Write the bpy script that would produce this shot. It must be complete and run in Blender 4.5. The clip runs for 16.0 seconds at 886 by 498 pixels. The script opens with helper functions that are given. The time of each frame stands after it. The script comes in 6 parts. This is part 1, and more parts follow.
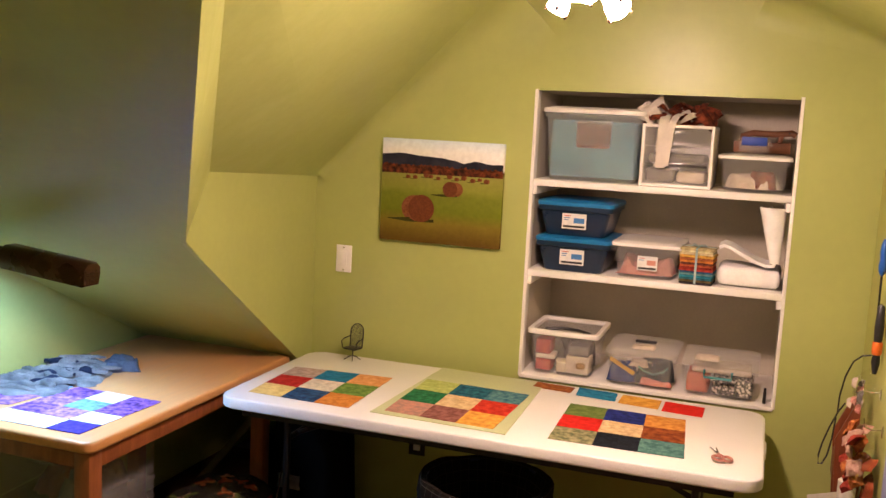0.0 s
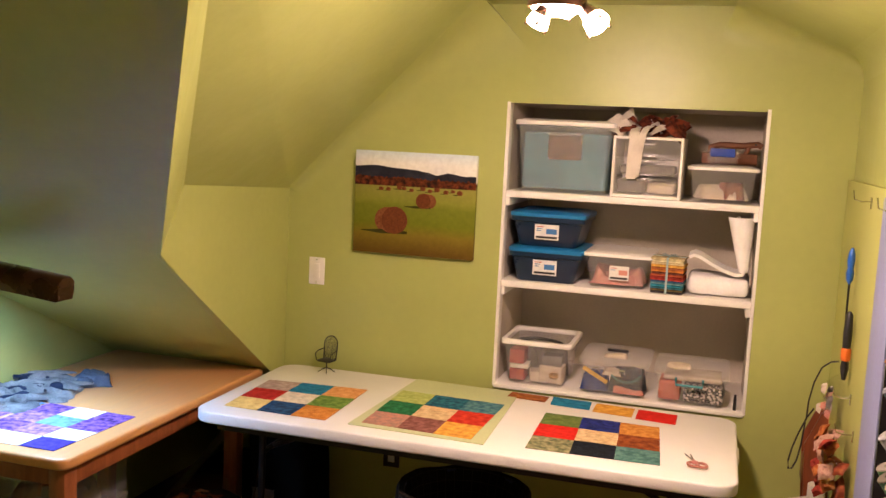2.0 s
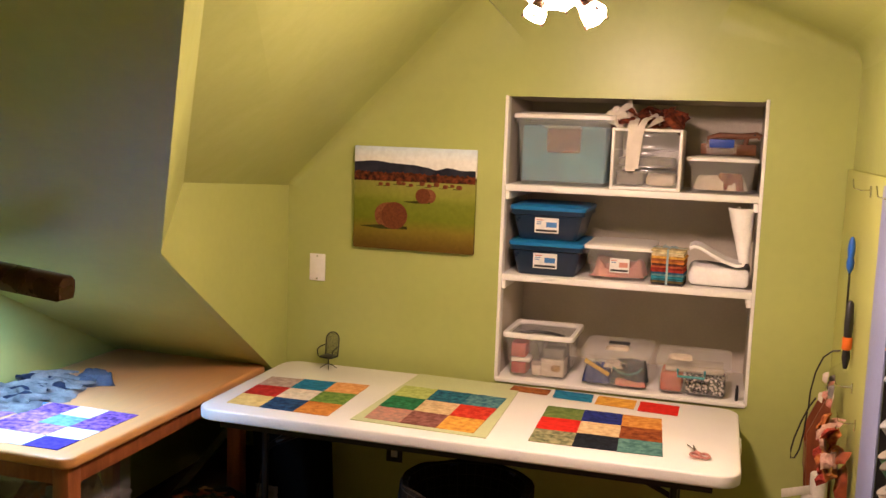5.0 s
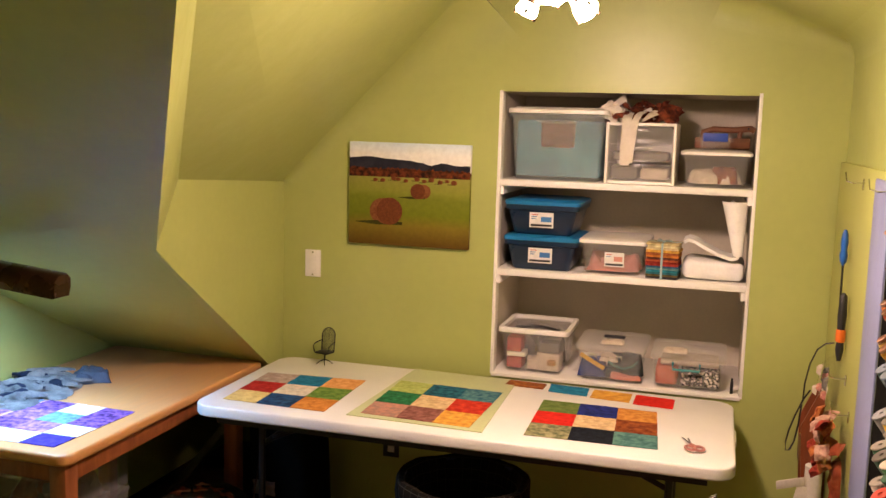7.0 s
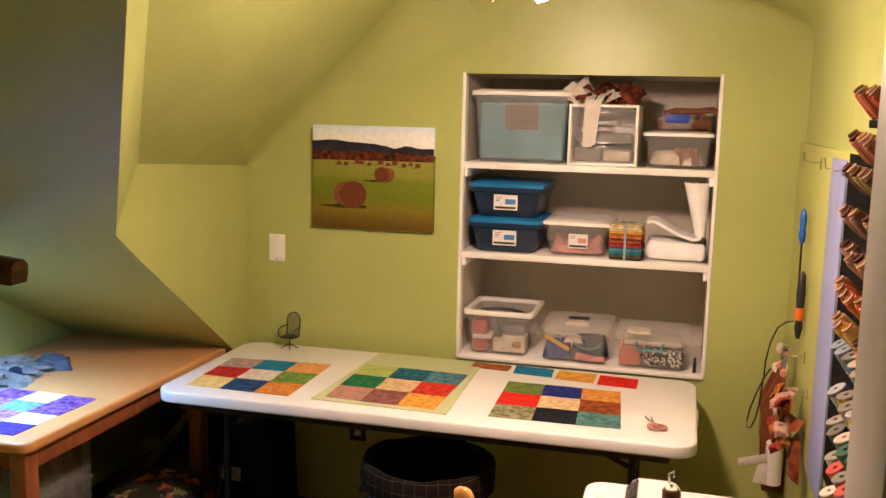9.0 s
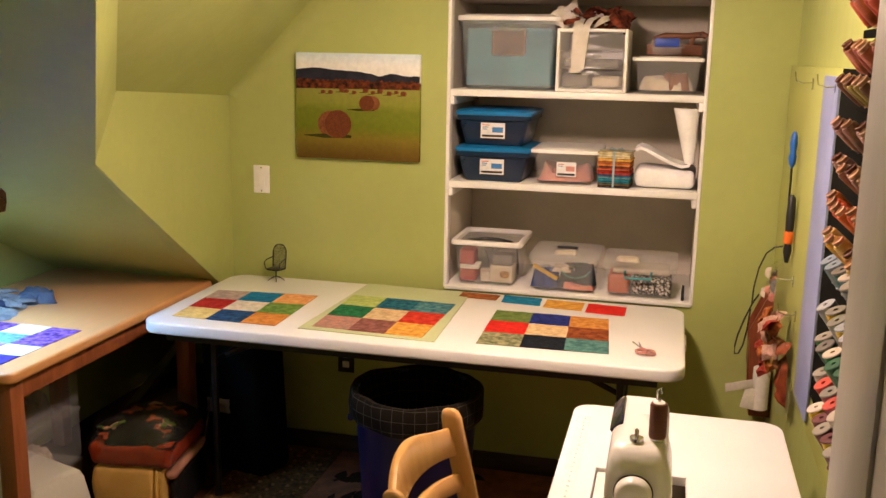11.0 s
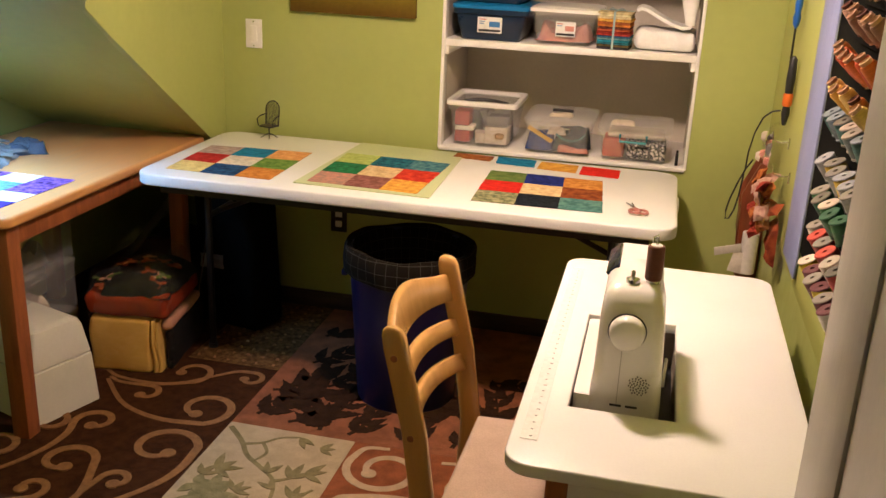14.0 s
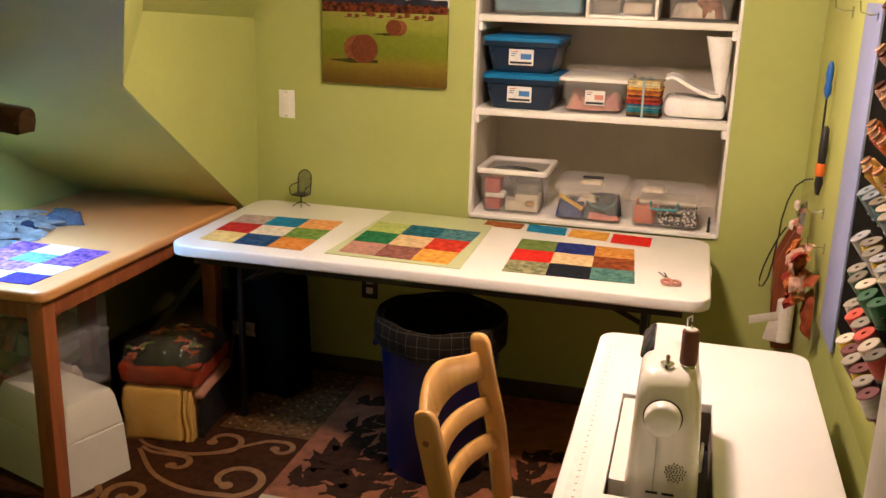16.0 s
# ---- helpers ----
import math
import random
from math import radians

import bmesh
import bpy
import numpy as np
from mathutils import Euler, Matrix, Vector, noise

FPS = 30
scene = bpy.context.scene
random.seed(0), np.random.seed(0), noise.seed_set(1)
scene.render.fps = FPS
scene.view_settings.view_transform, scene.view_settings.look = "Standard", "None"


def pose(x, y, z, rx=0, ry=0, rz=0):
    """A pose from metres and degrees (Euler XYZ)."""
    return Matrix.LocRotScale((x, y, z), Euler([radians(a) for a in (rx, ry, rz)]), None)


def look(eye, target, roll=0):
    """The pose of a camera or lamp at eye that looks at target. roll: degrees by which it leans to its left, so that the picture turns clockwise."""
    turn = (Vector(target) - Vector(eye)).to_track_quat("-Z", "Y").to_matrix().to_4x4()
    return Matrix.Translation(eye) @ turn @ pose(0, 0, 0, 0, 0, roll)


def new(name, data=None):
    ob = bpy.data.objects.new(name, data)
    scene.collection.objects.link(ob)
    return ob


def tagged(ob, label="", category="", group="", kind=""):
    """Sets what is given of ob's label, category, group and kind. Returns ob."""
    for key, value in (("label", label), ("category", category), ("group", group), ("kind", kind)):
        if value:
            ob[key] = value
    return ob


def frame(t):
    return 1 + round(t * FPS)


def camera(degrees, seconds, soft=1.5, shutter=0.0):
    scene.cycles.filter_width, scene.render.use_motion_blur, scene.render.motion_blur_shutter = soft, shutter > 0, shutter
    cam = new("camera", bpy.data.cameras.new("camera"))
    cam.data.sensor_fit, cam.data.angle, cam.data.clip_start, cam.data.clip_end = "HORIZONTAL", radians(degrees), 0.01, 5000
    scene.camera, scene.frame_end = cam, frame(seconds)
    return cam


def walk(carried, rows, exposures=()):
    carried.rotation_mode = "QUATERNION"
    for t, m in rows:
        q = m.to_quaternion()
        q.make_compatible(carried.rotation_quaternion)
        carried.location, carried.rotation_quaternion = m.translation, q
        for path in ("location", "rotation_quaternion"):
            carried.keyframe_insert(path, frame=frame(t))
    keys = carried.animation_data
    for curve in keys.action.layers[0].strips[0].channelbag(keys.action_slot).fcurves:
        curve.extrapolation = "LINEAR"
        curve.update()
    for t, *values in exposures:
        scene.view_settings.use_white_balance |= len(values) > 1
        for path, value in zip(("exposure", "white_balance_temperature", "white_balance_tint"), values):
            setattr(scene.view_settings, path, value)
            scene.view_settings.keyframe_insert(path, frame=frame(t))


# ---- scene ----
cam = camera(50.4, 16.0)
PATH = [
    (0, (1.811, -3.62, 1.728), (1.173, -1.743, 1.463), 2.9),
    (0.5, (1.788, -3.661, 1.732), (1.214, -1.761, 1.482), 1.8),
    (1, (1.769, -3.659, 1.738), (1.241, -1.745, 1.495), 3.1),
    (1.5, (1.787, -3.645, 1.726), (1.253, -1.732, 1.492), 3.1),
    (2, (1.764, -3.654, 1.73), (1.205, -1.749, 1.492), 2.8),
    (2.5, (1.768, -3.653, 1.728), (1.219, -1.745, 1.488), 2.6),
    (3, (1.76, -3.651, 1.733), (1.21, -1.743, 1.49), 2.1),
    (3.5, (1.765, -3.651, 1.726), (1.212, -1.744, 1.487), 2.0),
    (4, (1.766, -3.653, 1.725), (1.207, -1.748, 1.485), 2.1),
    (6.5, (1.769, -3.657, 1.728), (1.211, -1.753, 1.47), 1.9),
    (7, (1.775, -3.66, 1.727), (1.222, -1.755, 1.47), 1.7),
    (7.5, (1.7860, -3.657, 1.719), (1.2373, -1.752, 1.454), 1.5),
    (8, (1.7910, -3.653, 1.72), (1.2656, -1.742, 1.443), 1.4),
    (10.5, (1.8060, -3.639, 1.697), (1.3313, -1.721, 1.38), 1.3),
    (11, (1.7995, -3.621, 1.66), (1.3385, -1.716, 1.255), 1.1),
    (11.5, (1.7885, -3.617, 1.638), (1.3559, -1.714, 1.195), 1.8),
    (12, (1.7885, -3.633, 1.62), (1.3704, -1.734, 1.147), 3.2),
    (12.5, (1.7940, -3.632, 1.601), (1.3762, -1.746, 1.076), 2.5),
    (13, (1.7905, -3.632, 1.586), (1.3789, -1.768, 0.986), 2.1),
    (13.5, (1.7840, -3.651, 1.592), (1.3753, -1.797, 0.961), 2.5),
    (14, (1.7765, -3.65, 1.588), (1.3685, -1.804, 0.938), 2.6),
    (14.5, (1.7710, -3.654, 1.588), (1.3636, -1.81, 0.936), 2.6),
    (15, (1.7630, -3.661, 1.603), (1.3407, -1.81, 0.977), 2.8),
    (15.5, (1.7610, -3.66, 1.629), (1.3183, -1.799, 1.05), 2.5),
    (16, (1.7660, -3.632, 1.644), (1.2848, -1.77, 1.098), 1.8),
]
walk(cam, [(t, look(eye, target, roll)) for t, eye, target, roll in PATH],
     [(0, -0.03, 6800, 15), (3, -0.06, 6800, 13), (7, -0.08, 6900, 11), (10.5, -0.09, 6600, 8), (11.5, -0.02, 6500, 5), (13, 0, 6500, 2), (16, 0, 6500, 5)])

# ---- world and exposure ----
world = bpy.data.worlds.new("world")
scene.world = world
world.use_nodes = True
world.node_tree.nodes["Background"].inputs[0].default_value = (0.5, 0.55, 0.6, 1)
world.node_tree.nodes["Background"].inputs[1].default_value = 0.02
scene.view_settings.exposure = 0.0

LAMP = (1.358, -1.34)     # ceiling light, plan
FZ = -0.04                # floor height
TOP = 0.74                # folding table top
CEIL = 2.25
EAST = 2.21


# ---- materials ----
def mat(name, c, rough=0.5, metal=0.0, var=0.12, scale=6.0, fine=0.06, bump=0.08, bscale=90.0, spec=0.5, coat=0.0,
        alpha=1.0, c2=None, stretch=(1, 1, 1), rand=0.0):
    m = bpy.data.materials.new(name)
    m.use_nodes = True
    nt = m.node_tree
    b = nt.nodes["Principled BSDF"]
    N = nt.nodes.new
    L = nt.links.new
    tc = N("ShaderNodeTexCoord")
    mp = N("ShaderNodeMapping")
    mp.inputs["Scale"].default_value = stretch
    L(tc.outputs["Object"], mp.inputs["Vector"])
    n1 = N("ShaderNodeTexNoise")
    n1.inputs["Scale"].default_value = scale
    n1.inputs["Detail"].default_value = 5
    n2 = N("ShaderNodeTexNoise")
    n2.inputs["Scale"].default_value = bscale
    n2.inputs["Detail"].default_value = 3
    for n in (n1, n2):
        L(mp.outputs[0], n.inputs["Vector"])
    r1 = N("ShaderNodeValToRGB")
    lo = c2 if c2 else tuple(v * (1 - var) for v in c)
    hi = c if c2 else tuple(min(1, v * (1 + var)) for v in c)
    r1.color_ramp.elements[0].position, r1.color_ramp.elements[1].position = 0.35, 0.65
    r1.color_ramp.elements[0].color = (*lo, 1)
    r1.color_ramp.elements[1].color = (*hi, 1)
    L(n1.outputs["Fac"], r1.inputs[0])
    mr = N("ShaderNodeMapRange")
    mr.inputs["From Min"].default_value, mr.inputs["From Max"].default_value = 0.3, 0.7
    mr.inputs["To Min"].default_value, mr.inputs["To Max"].default_value = 1 - fine, 1 + fine
    L(n2.outputs["Fac"], mr.inputs["Value"])
    hsv = N("ShaderNodeHueSaturation")
    L(r1.outputs[0], hsv.inputs["Color"])
    if rand:
        oi = N("ShaderNodeObjectInfo")
        rr = N("ShaderNodeMapRange")
        rr.inputs["To Min"].default_value, rr.inputs["To Max"].default_value = 1 - rand, 1 + rand
        L(oi.outputs["Random"], rr.inputs["Value"])
        mu = N("ShaderNodeMath")
        mu.operation = "MULTIPLY"
        L(rr.outputs[0], mu.inputs[0])
        L(mr.outputs[0], mu.inputs[1])
        L(mu.outputs[0], hsv.inputs["Value"])
    else:
        L(mr.outputs[0], hsv.inputs["Value"])
    L(hsv.outputs[0], b.inputs["Base Color"])
    rg = N("ShaderNodeMapRange")
    rg.inputs["To Min"].default_value, rg.inputs["To Max"].default_value = max(0.03, rough - 0.08), min(1, rough + 0.08)
    L(n1.outputs["Fac"], rg.inputs["Value"])
    L(rg.outputs[0], b.inputs["Roughness"])
    b.inputs["Metallic"].default_value = metal
    b.inputs["Specular IOR Level"].default_value = spec
    b.inputs["Coat Weight"].default_value = coat
    b.inputs["Alpha"].default_value = alpha
    if bump:
        bp = N("ShaderNodeBump")
        bp.inputs["Strength"].default_value = bump
        bp.inputs["Distance"].default_value = 0.004
        L(n2.outputs["Fac"], bp.inputs["Height"])
        L(bp.outputs[0], b.inputs["Normal"])
    return m


def waves(m, scale, dist, strength=0.5):
    """Adds broad unevenness to a painted surface."""
    nt = m.node_tree
    b = nt.nodes["Principled BSDF"]
    old = b.inputs["Normal"].links[0].from_socket
    nz = nt.nodes.new("ShaderNodeTexNoise")
    nz.inputs["Scale"].default_value = scale
    nz.inputs["Detail"].default_value = 2
    tc = nt.nodes.new("ShaderNodeTexCoord")
    nt.links.new(tc.outputs["Object"], nz.inputs["Vector"])
    bp = nt.nodes.new("ShaderNodeBump")
    bp.inputs["Strength"].default_value = strength
    bp.inputs["Distance"].default_value = dist
    nt.links.new(nz.outputs["Fac"], bp.inputs["Height"])
    nt.links.new(old, bp.inputs["Normal"])
    nt.links.new(bp.outputs[0], b.inputs["Normal"])
    return m


def glow(name, c, strength):
    m = bpy.data.materials.new(name)
    m.use_nodes = True
    b = m.node_tree.nodes["Principled BSDF"]
    b.inputs["Base Color"].default_value = (0.9, 0.9, 0.88, 1)
    b.inputs["Emission Color"].default_value = (*c, 1)
    b.inputs["Emission Strength"].default_value = strength
    return m


GREEN = (0.415, 0.458, 0.145)
M_WALL = mat("green_wall_paint", GREEN, 0.42, var=0.05, scale=1.6, fine=0.02, bump=0.10, bscale=38, spec=0.45)
M_WALLG = mat("green_satin_paint", GREEN, 0.38, var=0.05, scale=1.6, fine=0.02, bump=0.05, bscale=24, spec=0.5)
waves(M_WALLG, 3.5, 0.012)
M_ALC = mat("green_alcove_paint", GREEN, 0.40, var=0.06, scale=2.2, fine=0.02, bump=0.04, bscale=24, spec=0.25)
waves(M_ALC, 5.0, 0.005)
waves(M_WALL, 4.0, 0.02)
M_PEG = mat("green_pegboard_paint", (0.45, 0.475, 0.14), 0.5, var=0.05, scale=3, fine=0.02, bump=0.05)
M_WHITE = mat("white_trim_paint", (0.85, 0.83, 0.79), 0.4, var=0.04, scale=4, fine=0.02, bump=0.05)
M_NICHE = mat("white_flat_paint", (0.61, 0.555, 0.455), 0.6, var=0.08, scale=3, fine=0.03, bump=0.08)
M_JAMB = mat("painted_jamb", (0.90, 0.85, 0.78), 0.35, var=0.05, scale=3, fine=0.03, bump=0.06, stretch=(6, 6, 1))
M_HALL = mat("hall_plaster", (0.5, 0.47, 0.4), 0.7, var=0.06)
M_BASE = mat("dark_baseboard_wood", (0.05, 0.03, 0.02), 0.45, var=0.3, stretch=(1, 8, 8))
M_RESIN = mat("white_moulded_resin", (0.80, 0.78, 0.74), 0.38, var=0.03, scale=5, fine=0.025, bump=0.25, bscale=260)
M_LAMI = mat("white_laminate", (0.84, 0.83, 0.82), 0.33, var=0.03, scale=3, fine=0.015, bump=0.04, bscale=200)
M_OAK = mat("oak_veneer", (0.66, 0.33, 0.125), 0.35, var=0.04, scale=5, fine=0.025, bump=0.03, bscale=60, stretch=(10, 1, 10))
M_CHERRY = mat("red_brown_stained_wood", (0.31, 0.098, 0.036), 0.4, var=0.2, scale=5, fine=0.1, stretch=(8, 8, 1))
M_PINE = mat("honey_varnished_wood", (0.64, 0.35, 0.12), 0.20, var=0.06, scale=5, fine=0.03, stretch=(7, 7, 1), coat=0.5)
M_SEAT = mat("beige_upholstery", (0.46, 0.33, 0.24), 0.9, var=0.08, scale=8, fine=0.08, bump=0.3, bscale=300)
M_BLACK = mat("black_metal", (0.007, 0.007, 0.008), 0.38, var=0.2)
M_BLACKP = mat("black_plastic", (0.012, 0.012, 0.014), 0.45, var=0.2)
M_DARK = mat("black_nylon", (0.004, 0.004, 0.004), 0.8, var=0.3, scale=12, spec=0.05)
M_BRONZE = mat("bronze_lacquered_metal", (0.075, 0.035, 0.018), 0.28, metal=0.75, var=0.25, scale=9)
M_CHROME = mat("bright_steel", (0.6, 0.6, 0.6), 0.2, metal=1.0, var=0.05)
M_IVORY = mat("ivory_machine_plastic", (0.85, 0.82, 0.78), 0.25, var=0.02, fine=0.01, bump=0.0, coat=0.2)
M_IVORY2 = mat("white_box_plastic", (0.66, 0.63, 0.55), 0.35, var=0.04, fine=0.02, bump=0.05)
M_CLEAR = mat("clear_plastic", (0.78, 0.78, 0.76), 0.12, var=0.03, alpha=0.10, bump=0.04, bscale=20)
M_FROST = mat("frosted_plastic", (0.78, 0.77, 0.74), 0.28, var=0.03, alpha=0.17, bump=0.06, bscale=40)


def film(name, gloss):
    m = bpy.data.materials.new(name)
    m.use_nodes = True
    nt = m.node_tree
    out = nt.nodes["Material Output"]
    a, b, mx = nt.nodes.new("ShaderNodeBsdfTransparent"), nt.nodes.new("ShaderNodeBsdfGlossy"), nt.nodes.new("ShaderNodeMixShader")
    b.inputs["Roughness"].default_value = 0.07
    nz = nt.nodes.new("ShaderNodeTexNoise")
    nz.inputs["Scale"].default_value = 22
    bp = nt.nodes.new("ShaderNodeBump")
    bp.inputs["Strength"].default_value = 0.9
    bp.inputs["Distance"].default_value = 0.014
    nt.links.new(nz.outputs["Fac"], bp.inputs["Height"])
    nt.links.new(bp.outputs[0], b.inputs["Normal"])
    mx.inputs[0].default_value = gloss
    nt.links.new(a.outputs[0], mx.inputs[1])
    nt.links.new(b.outputs[0], mx.inputs[2])
    nt.links.new(mx.outputs[0], out.inputs["Surface"])
    return m


M_FILM = film("thin_clear_film", 0.09)
M_AQUA = mat("aqua_tinted_plastic", (0.52, 0.58, 0.58), 0.3, var=0.10, scale=9, alpha=0.22, bump=0.06, bscale=40)
M_LID = mat("white_lid_plastic", (0.86, 0.83, 0.79), 0.35, var=0.03, fine=0.02, bump=0.04)
M_BLUELID = mat("bright_blue_plastic", (0.01, 0.17, 0.42), 0.3, var=0.06)
M_NAVY = mat("dark_blue_plastic", (0.006, 0.022, 0.055), 0.3, var=0.12)
M_BINBLUE = mat("deep_blue_bin_plastic", (0.002, 0.005, 0.050), 0.4, var=0.12)
M_LABEL = mat("white_paper_label", (0.75, 0.74, 0.72), 0.6, var=0.03)
M_PAPER = mat("white_paper", (0.75, 0.70, 0.64), 0.7, var=0.05)
M_LAV = mat("lavender_board", (0.25, 0.29, 0.52), 0.4, var=0.05, scale=5)
M_SCREEN = mat("dark_display_panel", (0.012, 0.016, 0.03), 0.15, var=0.1)
M_MAT = mat("pale_green_cutting_mat", (0.50, 0.545, 0.30), 0.4, var=0.04, scale=6)
M_BATT = mat("white_batting", (0.88, 0.87, 0.86), 0.95, var=0.04, scale=20, fine=0.03, bump=0.2, bscale=90)
M_FLOOR = mat("dark_floor_boards", (0.045, 0.03, 0.02), 0.5, var=0.3, stretch=(8, 1, 1))
M_GLOW = glow("frosted_bulb_glass", (1.0, 0.69, 0.60), 690.0)
M_TUBE = glow("cool_fluorescent_tube", (0.26, 0.50, 0.94), 790.0)


def cloth(name, a, b, scale=26.0, fine=0.10, rand=0.0):
    return mat(name, a, 0.92, c2=b, scale=scale, fine=fine, bump=0.35, bscale=380, spec=0.15, rand=rand)


# ---- mesh helpers ----
def mesh_of(name, bm, material, smooth=None):
    me = bpy.data.meshes.new(name)
    bmesh.ops.recalc_face_normals(bm, faces=bm.faces)
    bm.to_mesh(me)
    bm.free()
    for m in material if isinstance(material, (list, tuple)) else [material]:
        me.materials.append(m)
    if smooth is not None:
        me.shade_smooth()
        if smooth < 180:
            me.set_sharp_from_angle(angle=radians(smooth))
    return me


def part(name, bm, material, parent=None, label="", smooth=40):
    ob = new(name, mesh_of(name, bm, material, smooth))
    if parent:
        ob.parent = parent
    return tagged(ob, label)


def thing(name, label, category, at=(0, 0, 0), rz=0, group="", kind=""):
    ob = new(name)
    ob.empty_display_size = 0.05
    ob.matrix_basis = pose(*at, 0, 0, rz)
    return tagged(ob, label, category, group, kind)


def solid(name, bm, material, label, category, group="", kind="", smooth=40):
    return tagged(part(name, bm, material, None, "", smooth), label, category, group, kind)


def bx(bm, x0, x1, y0, y1, z0, z1, bev=0.0, seg=2, m=None):
    r = bmesh.ops.create_cube(bm, size=1)
    vs = r["verts"]
    for v in vs:
        v.co = Vector((x0 + (v.co.x + 0.5) * (x1 - x0), y0 + (v.co.y + 0.5) * (y1 - y0), z0 + (v.co.z + 0.5) * (z1 - z0)))
    if bev:
        es = list({e for v in vs for e in v.link_edges})
        r2 = bmesh.ops.bevel(bm, geom=es, offset=bev, segments=seg, affect="EDGES", profile=0.5)
        vs = list({v for v in vs if v.is_valid} | set(r2["verts"]))
    if m is not None:
        bmesh.ops.transform(bm, matrix=m, verts=vs)
    return vs


def box(x0, x1, y0, y1, z0, z1, bev=0.0, seg=2, m=None):
    bm = bmesh.new()
    bx(bm, x0, x1, y0, y1, z0, z1, bev, seg, m)
    return bm


def rod(bm, p0, p1, r0, r1=None, n=12):
    p0, p1 = Vector(p0), Vector(p1)
    d = p1 - p0
    m = Matrix.Translation((p0 + p1) / 2) @ d.to_track_quat("Z", "Y").to_matrix().to_4x4()
    bmesh.ops.create_cone(bm, cap_ends=True, segments=n, radius1=r0, radius2=r0 if r1 is None else r1, depth=d.length, matrix=m)


def lathe(bm, prof, n=24, m=None, sx=1.0, sy=1.0, power=2.0, close=True):
    rings = []
    for r, z in prof:
        ring = []
        for i in range(n):
            a = 2 * math.pi * i / n
            c, s = math.cos(a), math.sin(a)
            k = (abs(c) ** power + abs(s) ** power) ** (-1 / power)
            ring.append(bm.verts.new((r * k * c * sx, r * k * s * sy, z)))
        rings.append(ring)
    for a, b in zip(rings, rings[1:]):
        for i in range(n):
            bm.faces.new((a[i], a[(i + 1) % n], b[(i + 1) % n], b[i]))
    if close:
        bm.faces.new(rings[0][::-1])
        bm.faces.new(rings[-1])
    if m is not None:
        bmesh.ops.transform(bm, matrix=m, verts=[v for r in rings for v in r])


def tube(bm, pts, r, n=8):
    pts = [Vector(p) for p in pts]
    rings = []
    for i, p in enumerate(pts):
        d = (pts[min(i + 1, len(pts) - 1)] - pts[max(i - 1, 0)]).normalized()
        q = d.to_track_quat("Z", "Y")
        rings.append([bm.verts.new(p + q @ Vector((r * math.cos(2 * math.pi * k / n), r * math.sin(2 * math.pi * k / n), 0))) for k in range(n)])
    for a, b in zip(rings, rings[1:]):
        for k in range(n):
            bm.faces.new((a[k], a[(k + 1) % n], b[(k + 1) % n], b[k]))
    bm.faces.new(rings[0][::-1])
    bm.faces.new(rings[-1])


def ribbon(bm, pts, w, z0, z1):
    """A flat raised strip along plan points with widths w."""
    rows = []
    for i, p in enumerate(pts):
        a, b = pts[max(i - 1, 0)], pts[min(i + 1, len(pts) - 1)]
        d = Vector((b[0] - a[0], b[1] - a[1]))
        d = d.normalized() if d.length else Vector((1, 0))
        k = w[i] / 2
        l, r = (p[0] - d.y * k, p[1] + d.x * k), (p[0] + d.y * k, p[1] - d.x * k)
        rows.append([bm.verts.new((*l, z0)), bm.verts.new((*l, z1)), bm.verts.new((*r, z1)), bm.verts.new((*r, z0))])
    for a, b in zip(rows, rows[1:]):
        for k in range(3):
            bm.faces.new((a[k], a[k + 1], b[k + 1], b[k]))
    bm.faces.new(rows[0])
    bm.faces.new(rows[-1][::-1])


def rounded(x0, x1, y0, y1, r, n=6):
    out = []
    for cx, cy, a0 in ((x1 - r, y1 - r, 0), (x0 + r, y1 - r, 90), (x0 + r, y0 + r, 180), (x1 - r, y0 + r, 270)):
        for i in range(n + 1):
            a = radians(a0 + 90 * i / n)
            out.append((cx + r * math.cos(a), cy + r * math.sin(a)))
    return out


def slab(loops, z0, z1, bev=0.0, m=None):
    """A plate from plan outlines (the first outer, the rest holes)."""
    bm = bmesh.new()
    es = []
    for lp in loops:
        vs = [bm.verts.new((x, y, z1)) for x, y in lp]
        es += [bm.edges.new((vs[i], vs[(i + 1) % len(vs)])) for i in range(len(vs))]
    if len(loops) == 1:
        bm.faces.new(vs)
    else:
        bmesh.ops.triangle_fill(bm, use_beauty=True, use_dissolve=False, edges=es)
    top = list(bm.faces)
    r = bmesh.ops.extrude_face_region(bm, geom=top)
    low = [g for g in r["geom"] if isinstance(g, bmesh.types.BMVert)]
    for v in low:
        v.co.z = z0
    bmesh.ops.recalc_face_normals(bm, faces=bm.faces)
    if bev:
        es = [e for e in bm.edges if len(e.link_faces) == 2 and e.calc_face_angle(0) > 1.0 and abs(e.verts[0].co.z - e.verts[1].co.z) < 1e-6]
        bmesh.ops.bevel(bm, geom=es, offset=bev, segments=3, affect="EDGES", profile=0.5)
    if m is not None:
        bmesh.ops.transform(bm, matrix=m, verts=bm.verts)
    return bm


def prism(points, depth):
    """A solid from a planar outline of 3D points, thickened by the vector depth."""
    bm = bmesh.new()
    a = [bm.verts.new(p) for p in points]
    b = [bm.verts.new(Vector(p) + Vector(depth)) for p in points]
    n = len(a)
    bm.faces.new(a)
    bm.faces.new(b[::-1])
    for i in range(n):
        bm.faces.new((a[i], b[i], b[(i + 1) % n], a[(i + 1) % n]))
    return bm


